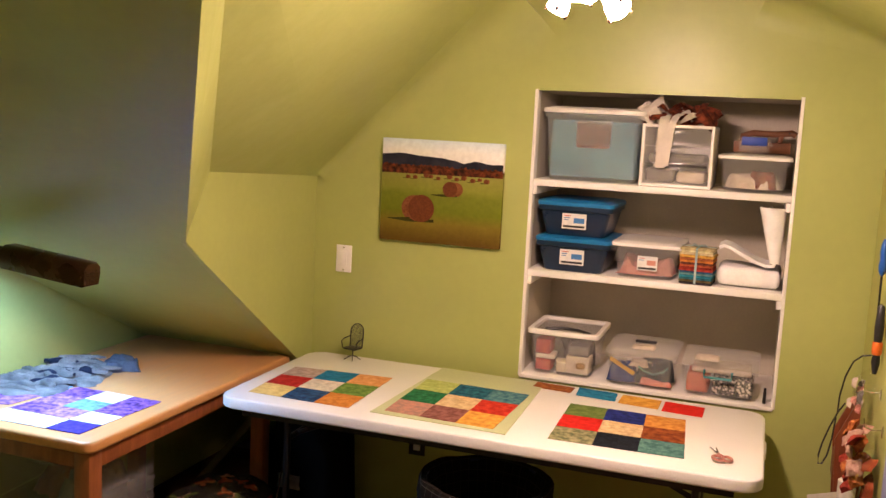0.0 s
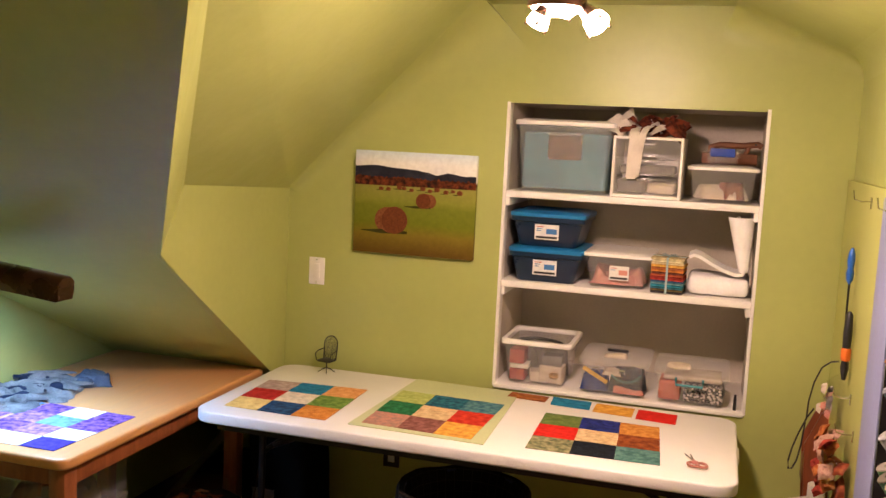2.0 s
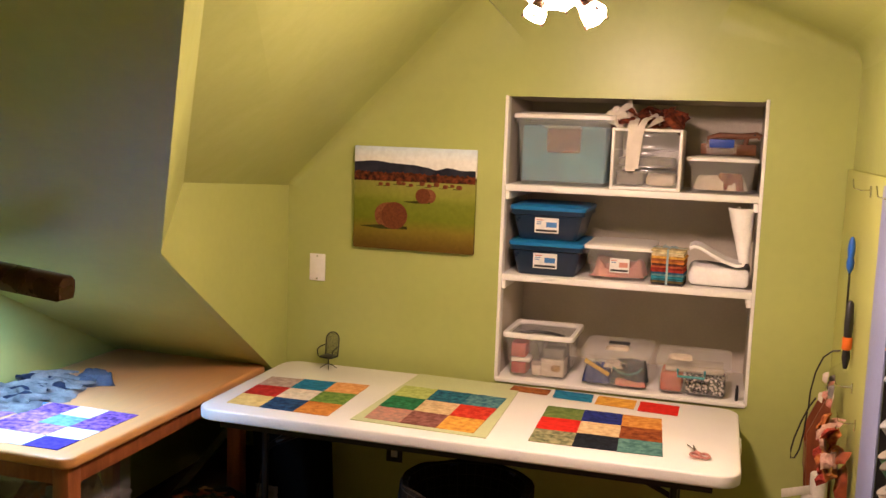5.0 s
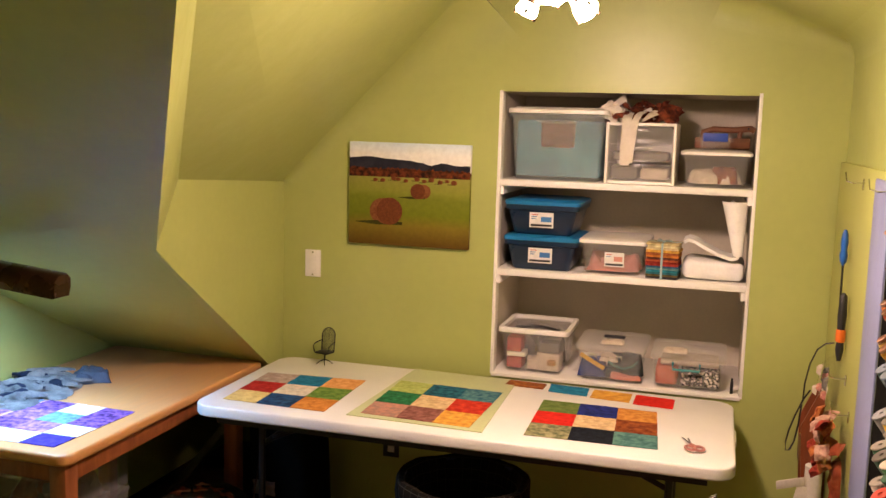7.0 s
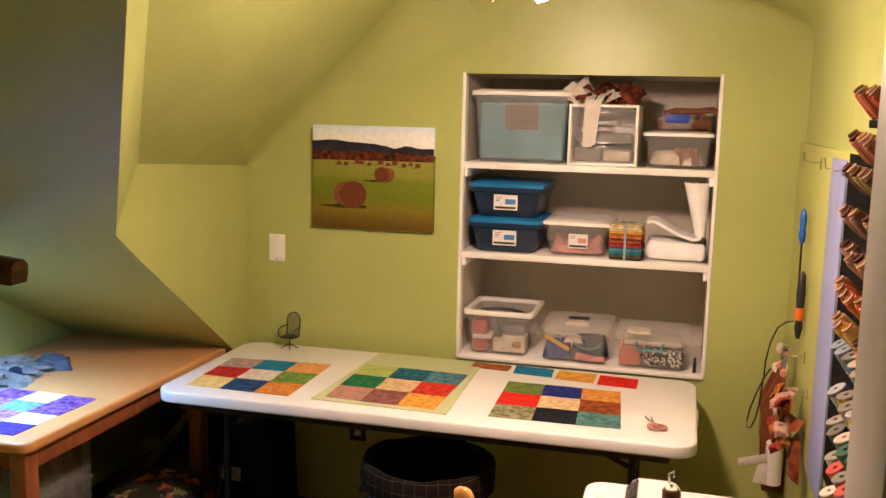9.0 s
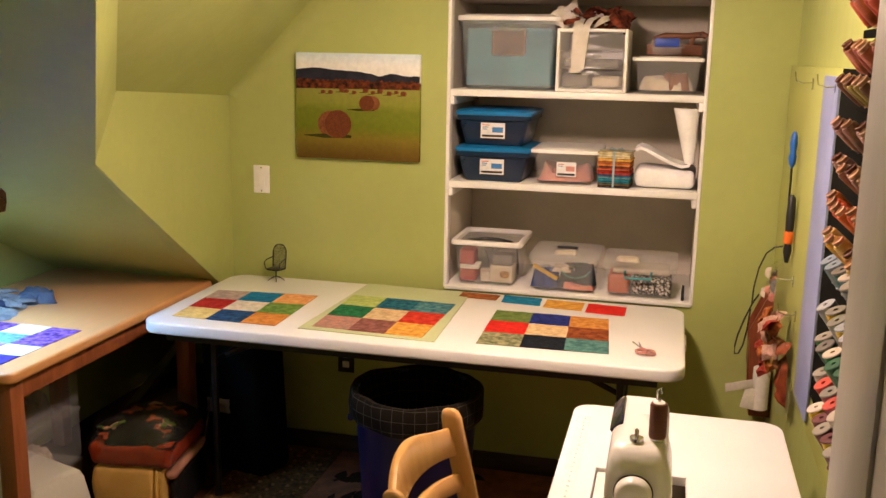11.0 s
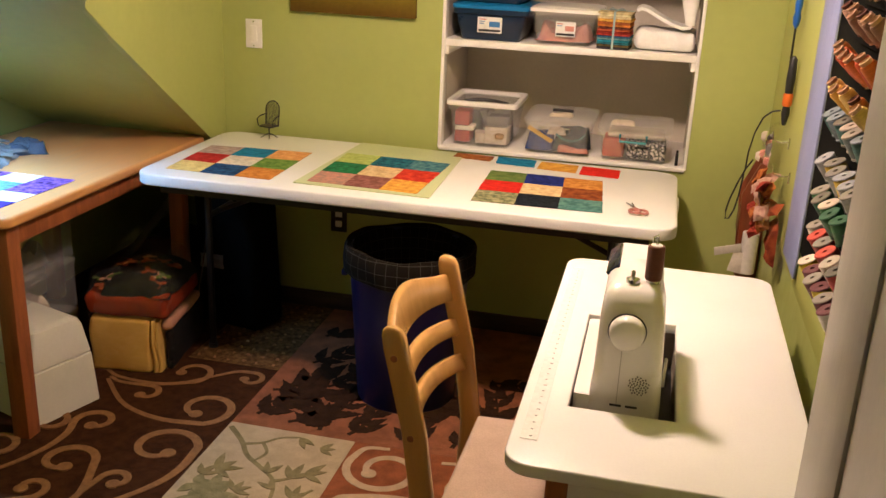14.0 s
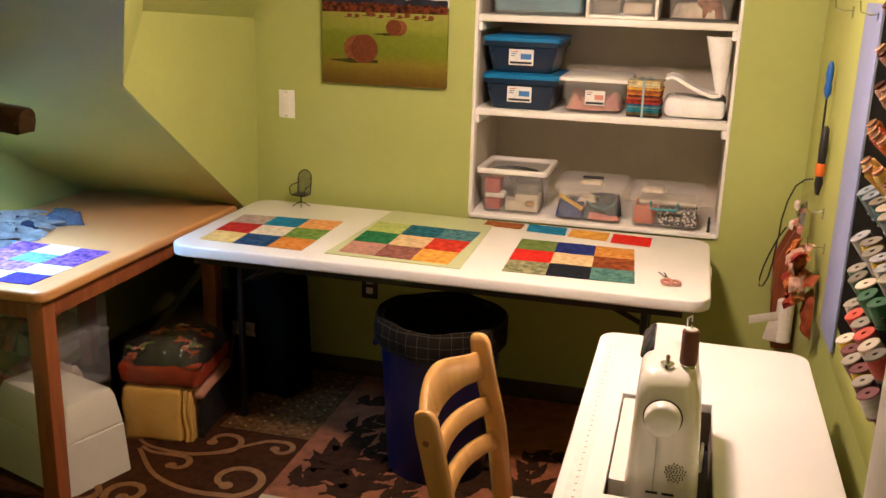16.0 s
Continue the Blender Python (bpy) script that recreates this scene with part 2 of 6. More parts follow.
def heap(bm, cx, cy, sx, sy, h, seed, z, n=26, folds=9.0, rz=0.0, rough=0.5):
    """A crumpled pile of cloth."""
    g = []
    ca, sa = math.cos(radians(rz)), math.sin(radians(rz))
    for j in range(n + 1):
        row = []
        for i in range(n + 1):
            u, v = 2 * i / n - 1, 2 * j / n - 1
            e = max(0.0, 1 - (abs(u) ** 3 + abs(v) ** 3))
            q = Vector((u * 1.5 + seed, v * 1.5, seed * 0.7))
            w = noise.noise(q * 1.3) * 0.5
            ridge = abs(math.sin((u * 0.6 + v + w) * folds * 0.5)) * 0.6 + noise.noise(q * 3.1) * 0.5
            k = 1 + 0.16 * noise.noise(Vector((u * 2, v * 2, seed + 9)))
            x, y = u * sx * k, v * sy * k
            zz = z + (h * (0.55 + rough * ridge) * e ** 0.45 if e > 0 else 0.0)
            row.append(bm.verts.new((cx + x * ca - y * sa, cy + x * sa + y * ca, max(z, zz))))
        g.append(row)
    for j in range(n):
        for i in range(n):
            bm.faces.new((g[j][i], g[j][i + 1], g[j + 1][i + 1], g[j + 1][i]))


def tapered(bm, x0, x1, y0, y1, z0, z1, tx, ty, r=0.02, lip=0.008, wall=0.003):
    """An open tub: wider at the top, with rounded corners, a rolled lip and a floor."""
    def ring(gx, gy, z, rr):
        return [bm.verts.new((x, y, z)) for x, y in rounded(x0 + gx, x1 - gx, y0 + gy, y1 - gy, rr, 3)]
    rs = [ring(tx + 0.006, ty + 0.006, z0, r), ring(tx, ty, z0 + 0.008, r), ring(0.006, 0.006, z1 - 0.022, r), ring(0.004 - lip, 0.004 - lip, z1 - 0.018, r),
          ring(0.004 - lip, 0.004 - lip, z1, r), ring(wall + 0.004, wall + 0.004, z1, r), ring(tx + wall, ty + wall, z0 + 0.012, r)]
    n = len(rs[0])
    for a, b in zip(rs, rs[1:]):
        for i in range(n):
            bm.faces.new((a[i], a[(i + 1) % n], b[(i + 1) % n], b[i]))
    bm.faces.new(rs[0][::-1])
    bm.faces.new(rs[-1])


def lid_mesh(x0, x1, y0, y1, z0, h, r=0.025, inset=0.02):
    bm = bmesh.new()
    rs = []
    for g, z in ((0, z0), (0, z0 + h * 0.6), (0.006, z0 + h * 0.8), (inset, z0 + h * 0.8), (inset + 0.006, z0 + h), (inset + 0.012, z0 + h)):
        rs.append([bm.verts.new((x, y, z)) for x, y in rounded(x0 + g, x1 - g, y0 + g, y1 - g, r, 4)])
    n = len(rs[0])
    for a, b in zip(rs, rs[1:]):
        for i in range(n):
            bm.faces.new((a[i], a[(i + 1) % n], b[(i + 1) % n], b[i]))
    bm.faces.new(rs[0][::-1])
    bm.faces.new(rs[-1])
    return bm


# ---- setting: floor, walls, slopes ----
solid("floor", box(-1.6, 3.2, -5.2, 1.3, FZ - 0.12, FZ - 0.012), M_FLOOR, "dark stained wooden floor under the rug", "floor", kind="structure")

# gable wall with the shelf recess
NX0, NX1, NZ0, NZ1, ND = 0.932, 1.905, 0.735, 1.873, 0.50
gable = [(0, FZ - 0.02), (EAST + 0.1, FZ - 0.02), (EAST + 0.1, 2.06 - 0.02), (EAST, 2.06), (1.76, CEIL), (1.76, CEIL + 0.1), (0.84, CEIL + 0.1), (0.84, CEIL), (0, 1.478)]
hole = [(NX0, NZ0), (NX0, NZ1), (NX1, NZ1), (NX1, NZ0)]
stand = Matrix(((1, 0, 0, 0), (0, 0, 1, 0), (0, 1, 0, 0), (0, 0, 0, 1)))
solid("wall_north", slab([gable, hole], 0.0, 0.09, m=stand), M_WALLG, "lime green painted gable wall with a shelf recess", "wall", kind="structure", smooth=None)

# recess lining
e = 0.02
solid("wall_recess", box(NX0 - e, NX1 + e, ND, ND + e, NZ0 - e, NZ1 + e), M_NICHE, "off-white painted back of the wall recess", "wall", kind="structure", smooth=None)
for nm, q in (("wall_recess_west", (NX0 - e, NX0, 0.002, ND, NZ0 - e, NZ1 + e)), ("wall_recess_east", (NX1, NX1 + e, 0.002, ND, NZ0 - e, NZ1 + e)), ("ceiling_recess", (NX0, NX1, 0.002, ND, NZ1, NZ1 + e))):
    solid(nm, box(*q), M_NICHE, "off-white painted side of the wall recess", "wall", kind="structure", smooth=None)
bm = bmesh.new()
bx(bm, NX0 + 0.001, NX1 - 0.001, -0.012, ND - 0.002, NZ0 - 0.006, 0.744, 0.003)
solid("recess_sill", bm, M_WHITE, "white painted bottom board of the wall recess", "shelf", kind="structure")
bm = bmesh.new()   # thin white edge round the recess
bx(bm, NX0 - 0.005, NX0 + 0.009, -0.003, 0.05, NZ0, NZ1 + 0.004, 0.0028, 3)
bx(bm, NX1 - 0.007, NX1 + 0.006, -0.004, 0.03, NZ0, NZ1 + 0.010, 0.002)
solid("trim_recess", bm, M_WHITE, "thin white painted edge of the wall recess", "trim", kind="structure")
for nz, zz in (("upper", 1.529), ("lower", 1.169)):
    sh = thing("wall_shelf", "white painted board shelf set in the wall recess", "shelf", (0, 0, zz), group="shelves in the recess")
    part("board", box(NX0 + 0.003, NX1 - 0.003, 0.004, ND - 0.004, -0.026, 0, 0.003), M_WHITE, sh)
    for xa, xb in ((NX0 + 0.004, NX0 + 0.022), (NX1 - 0.024, NX1 - 0.004)):
        part("cleat", box(xa, xb, 0.012, ND - 0.01, -0.060, -0.026, 0.002), M_WHITE, sh)

# knee wall over the alcove, left slope, valley strip, alcove slope
A = Vector((0, -0.956, 1.298))
B1 = Vector((0.701, -1.94, 1.979))
A2 = Vector((0.0, -0.820, 1.522))
B2 = Vector((0.587, -1.673, 2.018))


def along(p, q, z):
    k = (z - p.z) / (q.z - p.z)
    return p + (q - p) * k


C1, C2 = along(A, B1, CEIL), along(A2, B2, CEIL)
solid("wall_west", prism([(0, 0.09, 1.476), (0, -0.820, 1.522), A, (0, -0.956, 1.287), (0, 0.09, 0.617 - 0.7 * 0.09)], (-0.06, 0, 0)), M_WALL, "lime green knee wall under the roof slope", "wall", kind="structure", smooth=None)
solid("ceiling_slope_west", prism([(0, 0.0, 1.478), (0.84, 0, CEIL), (C2.x, C2.y, CEIL), A2], (-0.05, 0, 0.06)), M_WALL, "lime green sloped ceiling", "ceiling", kind="structure", smooth=None)
bm = bmesh.new()
v = [bm.verts.new(p) for p in (A, A2, C2, C1)]
w = [bm.verts.new(p + Vector((-0.05, -0.03, 0.02))) for p in (A, A2, C2, C1)]
bm.faces.new(v)
bm.faces.new(w[::-1])
for i in range(4):
    bm.faces.new((v[i], w[i], w[(i + 1) % 4], v[(i + 1) % 4]))
solid("ceiling_strip", bm, M_WALL, "lime green boxed strip along the roof valley", "ceiling", kind="structure", smooth=None)
bm = bmesh.new()   # slope over the alcove, slightly twisted as built
AW = -0.77
rows = []
NJ = 24
for j in range(NJ + 1):
    t = j / NJ
    row = []
    yr = 0.95 - t * (0.95 + 2.33)
    xr = 0.0 if yr > A.y else min(C1.x, (A.y - yr) / (A.y - B1.y) * (B1.x - A.x))
    for i in range(9):
        x = AW - 0.05 + (xr - AW + 0.05) * i / 8
        k = max(0.0, min(1.0, -x / -AW))
        z = (0.621 - 0.70 * yr) * (1 - k) + (0.657 - 0.50 * yr) * k
        row.append((x, yr, min(z, CEIL + 0.02)))
    rows.append(row)
lo = [[bm.verts.new(p) for p in r] for r in rows]
hi = [[bm.verts.new((p[0] - 0.03, p[1] + 0.03, p[2] + 0.05)) for p in r] for r in rows]
for j in range(NJ):
    for i in range(8):
        bm.faces.new((lo[j][i], lo[j][i + 1], lo[j + 1][i + 1], lo[j + 1][i]))
        bm.faces.new((hi[j][i], hi[j + 1][i], hi[j + 1][i + 1], hi[j][i + 1]))
solid("ceiling_alcove", bm, M_ALC, "lime green sloped alcove ceiling with a satin sheen", "ceiling", kind="structure", smooth=30)
solid("wall_alcove", box(AW - 0.08, AW, -2.8, 1.0, FZ - 0.02, CEIL), M_WALL, "lime green alcove side wall", "wall", kind="structure", smooth=None)
solid("wall_alcove_end", box(AW, -0.001, 0.93, 1.0, FZ - 0.02, 1.0), M_WALL, "lime green low wall at the alcove's end", "wall", kind="structure", smooth=None)
solid("wall_alcove_return", box(-0.06, -0.001, 0.091, 0.93, FZ - 0.02, 0.62), M_WALL, "lime green return wall in the alcove", "wall", kind="structure", smooth=None)
solid("ceiling", box(AW, EAST + 0.1, -2.9, 0.0, CEIL, CEIL + 0.06), M_WALL, "flat painted ceiling over the room", "ceiling", kind="structure", smooth=None)
solid("ceiling_slope_east", prism([(EAST, 0, 2.06), (EAST, -2.9, 2.06), (1.76, -2.9, CEIL), (1.76, 0, CEIL)], (0.03, 0, 0.06)), M_WALL, "lime green low slope beside the ceiling", "ceiling", kind="structure", smooth=None)
solid("wall_east", box(EAST, EAST + 0.1, -2.82, 0.0, FZ - 0.02, 2.10), M_WALL, "lime green painted side wall", "wall", kind="structure", smooth=None)


def cove(name, p, q, da, db, r0, r1, label):
    """A hand-rounded plaster corner along the line p to q, between surfaces that leave it in the directions da and db."""
    bm = bmesh.new()
    da, db = Vector(da).normalized(), Vector(db).normalized()
    ends = []
    for o, r in ((Vector(p), r0), (Vector(q), r1)):
        ends.append([bm.verts.new(o + (da * (1 - t) ** 2 + db * t * t + (da + db) * 0.004) * r) for t in [i / 10 for i in range(11)]] + [bm.verts.new(o)])
    a, b = ends
    n = len(a)
    for i in range(n):
        bm.faces.new((a[i], a[(i + 1) % n], b[(i + 1) % n], b[i]))
    bm.faces.new(a[::-1])
    bm.faces.new(b)
    return solid(name, bm, M_WALLG, label, "trim", kind="structure", smooth=50)


cove("trim_cove_west", (0.01, 0, 1.488), (0.84, 0, CEIL), (0.70, 0, -0.76), (0.02, -1, 0.03), 0.05, 0.24, "hand-rounded plaster corner below the roof slope")
cove("trim_cove_east", (1.76, 0, CEIL), (EAST, 0, 2.06), (-0.39, 0, -0.92), (0, -1, 0), 0.13, 0.05, "hand-rounded plaster corner below the low slope")
cove("trim_cove_side", (EAST, 0, 2.06), (EAST, -2.8, 2.06), (0, 0, -1), (-0.92, 0, 0.39), 0.07, 0.07, "hand-rounded plaster corner above the side wall")

# doorway wall, jambs and the hall round the camera
DX0, DX1, DH = 0.96, 1.945, 2.06
bm = bmesh.new()
bx(bm, DX1 + 0.02, EAST + 0.9, -2.955, -2.825, FZ - 0.02, CEIL + 0.3)
bx(bm, AW - 0.08, DX0 - 0.02, -2.955, -2.825, FZ - 0.02, CEIL + 0.3)
bx(bm, DX0 - 0.02, DX1 + 0.02, -2.955, -2.825, DH + 0.02, CEIL + 0.3)
solid("wall_south", bm, M_WALL, "painted wall with the doorway", "wall", kind="structure", smooth=None)
bm = bmesh.new()
bx(bm, DX1, DX1 + 0.02, -2.96, -2.82, FZ, DH + 0.02, 0.002)
bx(bm, DX0 - 0.02, DX0, -2.96, -2.82, FZ, DH + 0.02, 0.002)
bx(bm, DX0, DX1, -2.96, -2.82, DH, DH + 0.02, 0.002)
for xa, xb in ((DX1 + 0.004, DX1 + 0.085), (DX0 - 0.085, DX0 - 0.004)):
    bx(bm, xa, xb, -2.822, -2.806, FZ, DH + 0.09, 0.005)
solid("door_frame", bm, M_JAMB, "off-white painted door jamb and casing", "door frame", kind="structure")
solid("wall_passage", box(DX1 + 0.003, EAST + 0.9, -3.50, -2.962, FZ - 0.02, 2.5), M_JAMB, "off-white painted wall of the short passage", "wall", kind="structure", smooth=None)
bm = bmesh.new()
bx(bm, 0.2, 0.3, -5.1, -2.955, FZ - 0.02, 2.5)
bx(bm, 3.0, 3.1, -5.1, -2.955, FZ - 0.02, 2.5)
bx(bm, 0.2, 3.1, -5.2, -5.1, FZ - 0.02, 2.5)
solid("wall_hall", bm, M_HALL, "plain plaster hall walls", "wall", kind="structure", smooth=None)
solid("ceiling_hall", box(0.2, 3.1, -5.2, -2.955, 2.5, 2.56), M_HALL, "plain hall ceiling", "ceiling", kind="structure", smooth=None)
bm = bmesh.new()
bx(bm, 0.0, EAST, -0.014, -0.001, FZ, 0.045, 0.003)
bx(bm, EAST - 0.014, EAST - 0.001, -2.8, -0.016, FZ, 0.045, 0.003)
solid("baseboard", bm, M_BASE, "dark wooden baseboard", "baseboard", kind="structure")
PX = EAST - 0.022
bm = box(PX, EAST - 0.001, -2.3, -0.03, 0.70, 1.645, 0.002)
solid("pegboard", bm, M_PEG, "green painted pegboard panel on the side wall", "pegboard", kind="structure")

# ---- ceiling light ----
cl = thing("ceiling_light", "bronze ceiling light with glowing frosted glass shades", "ceiling light", (LAMP[0], LAMP[1], CEIL - 0.008))
bm = bmesh.new()
lathe(bm, [(0.02, -0.045), (0.06, -0.03), (0.068, -0.004), (0.068, 0.0075)], 24)
part("canopy", bm, M_BRONZE, cl)
bm = bmesh.new()
rod(bm, (0, 0, -0.15), (0, 0, -0.03), 0.008)
part("stem", bm, M_BRONZE, cl)


def bell(at, tip, r, l):
    d = (Vector(tip) - Vector(at)).to_track_quat("Z", "Y").to_matrix().to_4x4()
    m = Matrix.Translation(at) @ d
    b1 = bmesh.new()
    lathe(b1, [(r * 0.45, 0), (r * 0.62, l * 0.15), (r * 0.8, l * 0.45), (r * 0.95, l * 0.8), (r, l), (r * 0.8, l * 1.12), (r * 0.3, l * 1.18)], 20, m)
    part("shade", b1, M_GLOW, cl, "glowing frosted glass shade")
    b2 = bmesh.new()
    lathe(b2, [(r * 0.3, -0.02), (r * 0.5, -0.014), (r * 0.72, l * 0.20), (r * 0.90, l * 0.52), (r * 0.96, l * 0.58), (r * 0.92, l * 0.59)], 16, m)
    part("socket", b2, M_BRONZE, cl)
    for k in (0.2, 2.3, 4.4):
        b3 = bmesh.new()
        p0 = m @ Vector((r * 1.04 * math.cos(k), r * 1.04 * math.sin(k), l))
        p1 = m @ Vector((r * 1.10 * math.cos(k), r * 1.10 * math.sin(k), l * 1.2))
        rod(b3, p0, p1, 0.005, 0.003, 8)
        part("clip", b3, M_BRONZE, cl)
    b4 = bmesh.new()
    tube(b4, [(0, 0, -0.14), (at[0] * 0.6, at[1] * 0.6, -0.135), Vector(at) - (Vector(tip) - Vector(at)).normalized() * 0.01], 0.005)
    part("arm", b4, M_BRONZE, cl)


bell((0.060, -0.018, -0.200), (0.110, -0.045, -0.252), 0.031, 0.050)
bell((-0.034, -0.040, -0.195), (-0.060, -0.052, -0.253), 0.027, 0.046)
# third bell, unseen behind the bowl, added to brighten the gable wall
bell((-0.010, 0.060, -0.160), (-0.005, 0.110, -0.190), 0.024, 0.046)
bm = bmesh.new()
lathe(bm, [(0.012, -0.030), (0.040, -0.025), (0.060, -0.014), (0.066, 0.0), (0.058, 0.003)], 28, Matrix.Translation((-0.015, 0.0, -0.181)))
part("bowl", bm, M_GLOW, cl, "glowing frosted glass bowl")
bm = bmesh.new()
lathe(bm, [(0.0675, -0.010), (0.072, -0.009), (0.072, 0.010), (0.03, 0.026), (0.01, 0.030)], 28, Matrix.Translation((-0.015, 0.0, -0.181)))
part("rim", bm, M_BRONZE, cl)

# ---- picture ----
pic = thing("canvas_print", "unframed canvas print of round hay bales in a green field", "picture", (0.306, -0.001, 1.238))
PW, PH = 0.518, 0.420
m = bpy.data.materials.new("printed_landscape")
m.use_nodes = True
nt = m.node_tree
N, L = nt.nodes.new, nt.links.new
tc = N("ShaderNodeTexCoord")
sep = N("ShaderNodeSeparateXYZ")
L(tc.outputs["Object"], sep.inputs[0])
nx = N("ShaderNodeTexNoise")
nx.noise_dimensions = "1D"
nx.inputs["Scale"].default_value = 5
nx.inputs["Detail"].default_value = 1.5
L(sep.outputs[0], nx.inputs["W"])
ma = N("ShaderNodeMath")
ma.operation = "MULTIPLY_ADD"
L(nx.outputs["Fac"], ma.inputs[0])
ma.inputs[1].default_value = -0.022
L(sep.outputs[2], ma.inputs[2])
dv = N("ShaderNodeMath")
dv.operation = "DIVIDE"
L(ma.outputs[0], dv.inputs[0])
dv.inputs[1].default_value = PH
cr = N("ShaderNodeValToRGB")
stops = [(0.0, (0.12, 0.07, 0.012)), (0.16, (0.20, 0.15, 0.02)), (0.28, (0.15, 0.18, 0.015)), (0.44, (0.17, 0.20, 0.022)), (0.50, (0.23, 0.25, 0.035)), (0.640, (0.27, 0.27, 0.06)), (0.70, (0.10, 0.03, 0.012)), (0.72, (0.78, 0.77, 0.70)), (0.86, (0.84, 0.85, 0.82)), (0.97, (0.66, 0.78, 0.84))]
cr.color_ramp.elements[0].position, cr.color_ramp.elements[0].color = stops[0][0], (*stops[0][1], 1)
cr.color_ramp.elements[1].position, cr.color_ramp.elements[1].color = stops[-1][0], (*stops[-1][1], 1)
for p, c in stops[1:-1]:
    el = cr.color_ramp.elements.new(p)
    el.color = (*c, 1)
L(dv.outputs[0], cr.inputs[0])
n2 = N("ShaderNodeTexNoise")
n2.inputs["Scale"].default_value = 55
n2.inputs["Detail"].default_value = 6
L(tc.outputs["Object"], n2.inputs["Vector"])
mr = N("ShaderNodeMapRange")
mr.inputs["From Min"].default_value, mr.inputs["From Max"].default_value = 0.3, 0.7
mr.inputs["To Min"].default_value, mr.inputs["To Max"].default_value = 0.93, 1.07
L(n2.outputs["Fac"], mr.inputs["Value"])
hs = N("ShaderNodeHueSaturation")
L(cr.outputs[0], hs.inputs["Color"])
L(mr.outputs[0], hs.inputs["Value"])
L(hs.outputs[0], nt.nodes["Principled BSDF"].inputs["Base Color"])
nt.nodes["Principled BSDF"].inputs["Roughness"].default_value = 0.8
nt.nodes["Principled BSDF"].inputs["Specular IOR Level"].default_value = 0.12
part("canvas", box(0, PW, -0.024, 0, 0, PH, 0.003), m, pic)
M_HAY = cloth("printed_hay", (0.17, 0.052, 0.020), (0.125, 0.036, 0.015), 140)
M_HAYS = cloth("printed_straw_shade", (0.25, 0.095, 0.036), (0.16, 0.05, 0.02), 90)
M_SHADE = cloth("printed_dark_grass", (0.05, 0.055, 0.010), (0.035, 0.03, 0.006), 40)


M_HILL = cloth("printed_far_hills", (0.030, 0.032, 0.045), (0.014, 0.016, 0.024), 18)
M_TREES = cloth("printed_autumn_trees", (0.17, 0.040, 0.014), (0.022, 0.010, 0.007), 48, 0.4)
upright = Matrix(((1, 0, 0, 0), (0, 0, -1, 0), (0, 1, 0, 0), (0, 0, 0, 1)))
rng = random.Random(14)
ridge = [(0.0, 0.845), (0.16, 0.862), (0.35, 0.842), (0.5, 0.832), (0.6, 0.817), (0.68, 0.792), (0.78, 0.819), (0.9, 0.797), (1.0, 0.80)]
outline = [(0.001, 0.69 * PH), (PW - 0.001, 0.69 * PH)]
for i in range(60, -1, -1):
    u = i / 60
    k = max(j for j in range(len(ridge) - 1) if ridge[j][0] <= u)
    w = (u - ridge[k][0]) / (ridge[k + 1][0] - ridge[k][0])
    w = w * w * (3 - 2 * w)
    outline.append((0.001 + u * (PW - 0.002), PH * (ridge[k][1] * (1 - w) + ridge[k + 1][1] * w) + rng.uniform(-0.0008, 0.0008)))
part("hill_print", slab([outline], 0.0238, 0.0243, m=upright), M_HILL, pic)
outline = [(0.001, 0.664 * PH), (PW - 0.001, 0.674 * PH)] + [(0.001 + (PW - 0.002) * i / 90, PH * (0.755 - 0.01 * i / 90) + rng.uniform(-0.005, 0.006)) for i in range(90, -1, -1)]
part("treeline_print", slab([outline], 0.0238, 0.0247, m=upright), M_TREES, pic)


def bale(cx, cz, r, dx):
    b1 = bmesh.new()
    ribbon(b1, [(cx - r * 2.6, 0), (cx - r, 0), (cx + r, 0)], [0.002, r * 0.32, r * 0.2], 0.0238, 0.0248)
    bmesh.ops.transform(b1, matrix=Matrix.Translation((0, 0, cz - r * 0.86)) @ Matrix(((1, 0, 0, 0), (0, 0, -1, 0), (0, 1, 0, 0), (0, 0, 0, 1))), verts=b1.verts)
    part("grass_shadow_print", b1, M_SHADE, pic)
    b2 = bmesh.new()
    for i in range(9):
        k = i / 8
        rod(b2, (cx + dx * k, -0.0235, cz), (cx + dx * k, -0.0252 + 0.0001 * i, cz), r * (0.93 + 0.05 * (1 - k)), n=28)
    part("bale_print", b2, M_HAYS, pic)
    b3 = bmesh.new()
    rod(b3, (cx, -0.0235, cz), (cx, -0.0258, cz), r, n=32)
    part("bale_end_print", b3, M_HAY, pic)


bale(0.180, 0.140, 0.056, -0.034)
bale(0.300, 0.226, 0.031, 0.026)
rng = random.Random(4)
for i in range(11):
    bale(0.12 + i * 0.033 + rng.uniform(-0.01, 0.01), 0.272 + rng.uniform(-0.006, 0.006), rng.uniform(0.006, 0.010), 0.006)

# ---- switch and outlet ----
sw = thing("light_switch", "white rocker light switch plate on the green wall", "light switch", (0.139, 0, 1.136))
part("plate", box(-0.036, 0.036, -0.006, 0, -0.058, 0.058, 0.003), M_WHITE, sw)
part("rocker", box(-0.015, 0.015, -0.009, -0.005, -0.032, 0.032, 0.002), M_WHITE, sw)
for zz in (-0.048, 0.048):
    bm = bmesh.new()
    rod(bm, (0, -0.0075, zz), (0, -0.005, zz), 0.0035)
    part("screw", bm, M_CHROME, sw)
ou = thing("wall_outlet", "dark wall outlet with white sockets below the table", "outlet", (0.51, 0, 0.385))
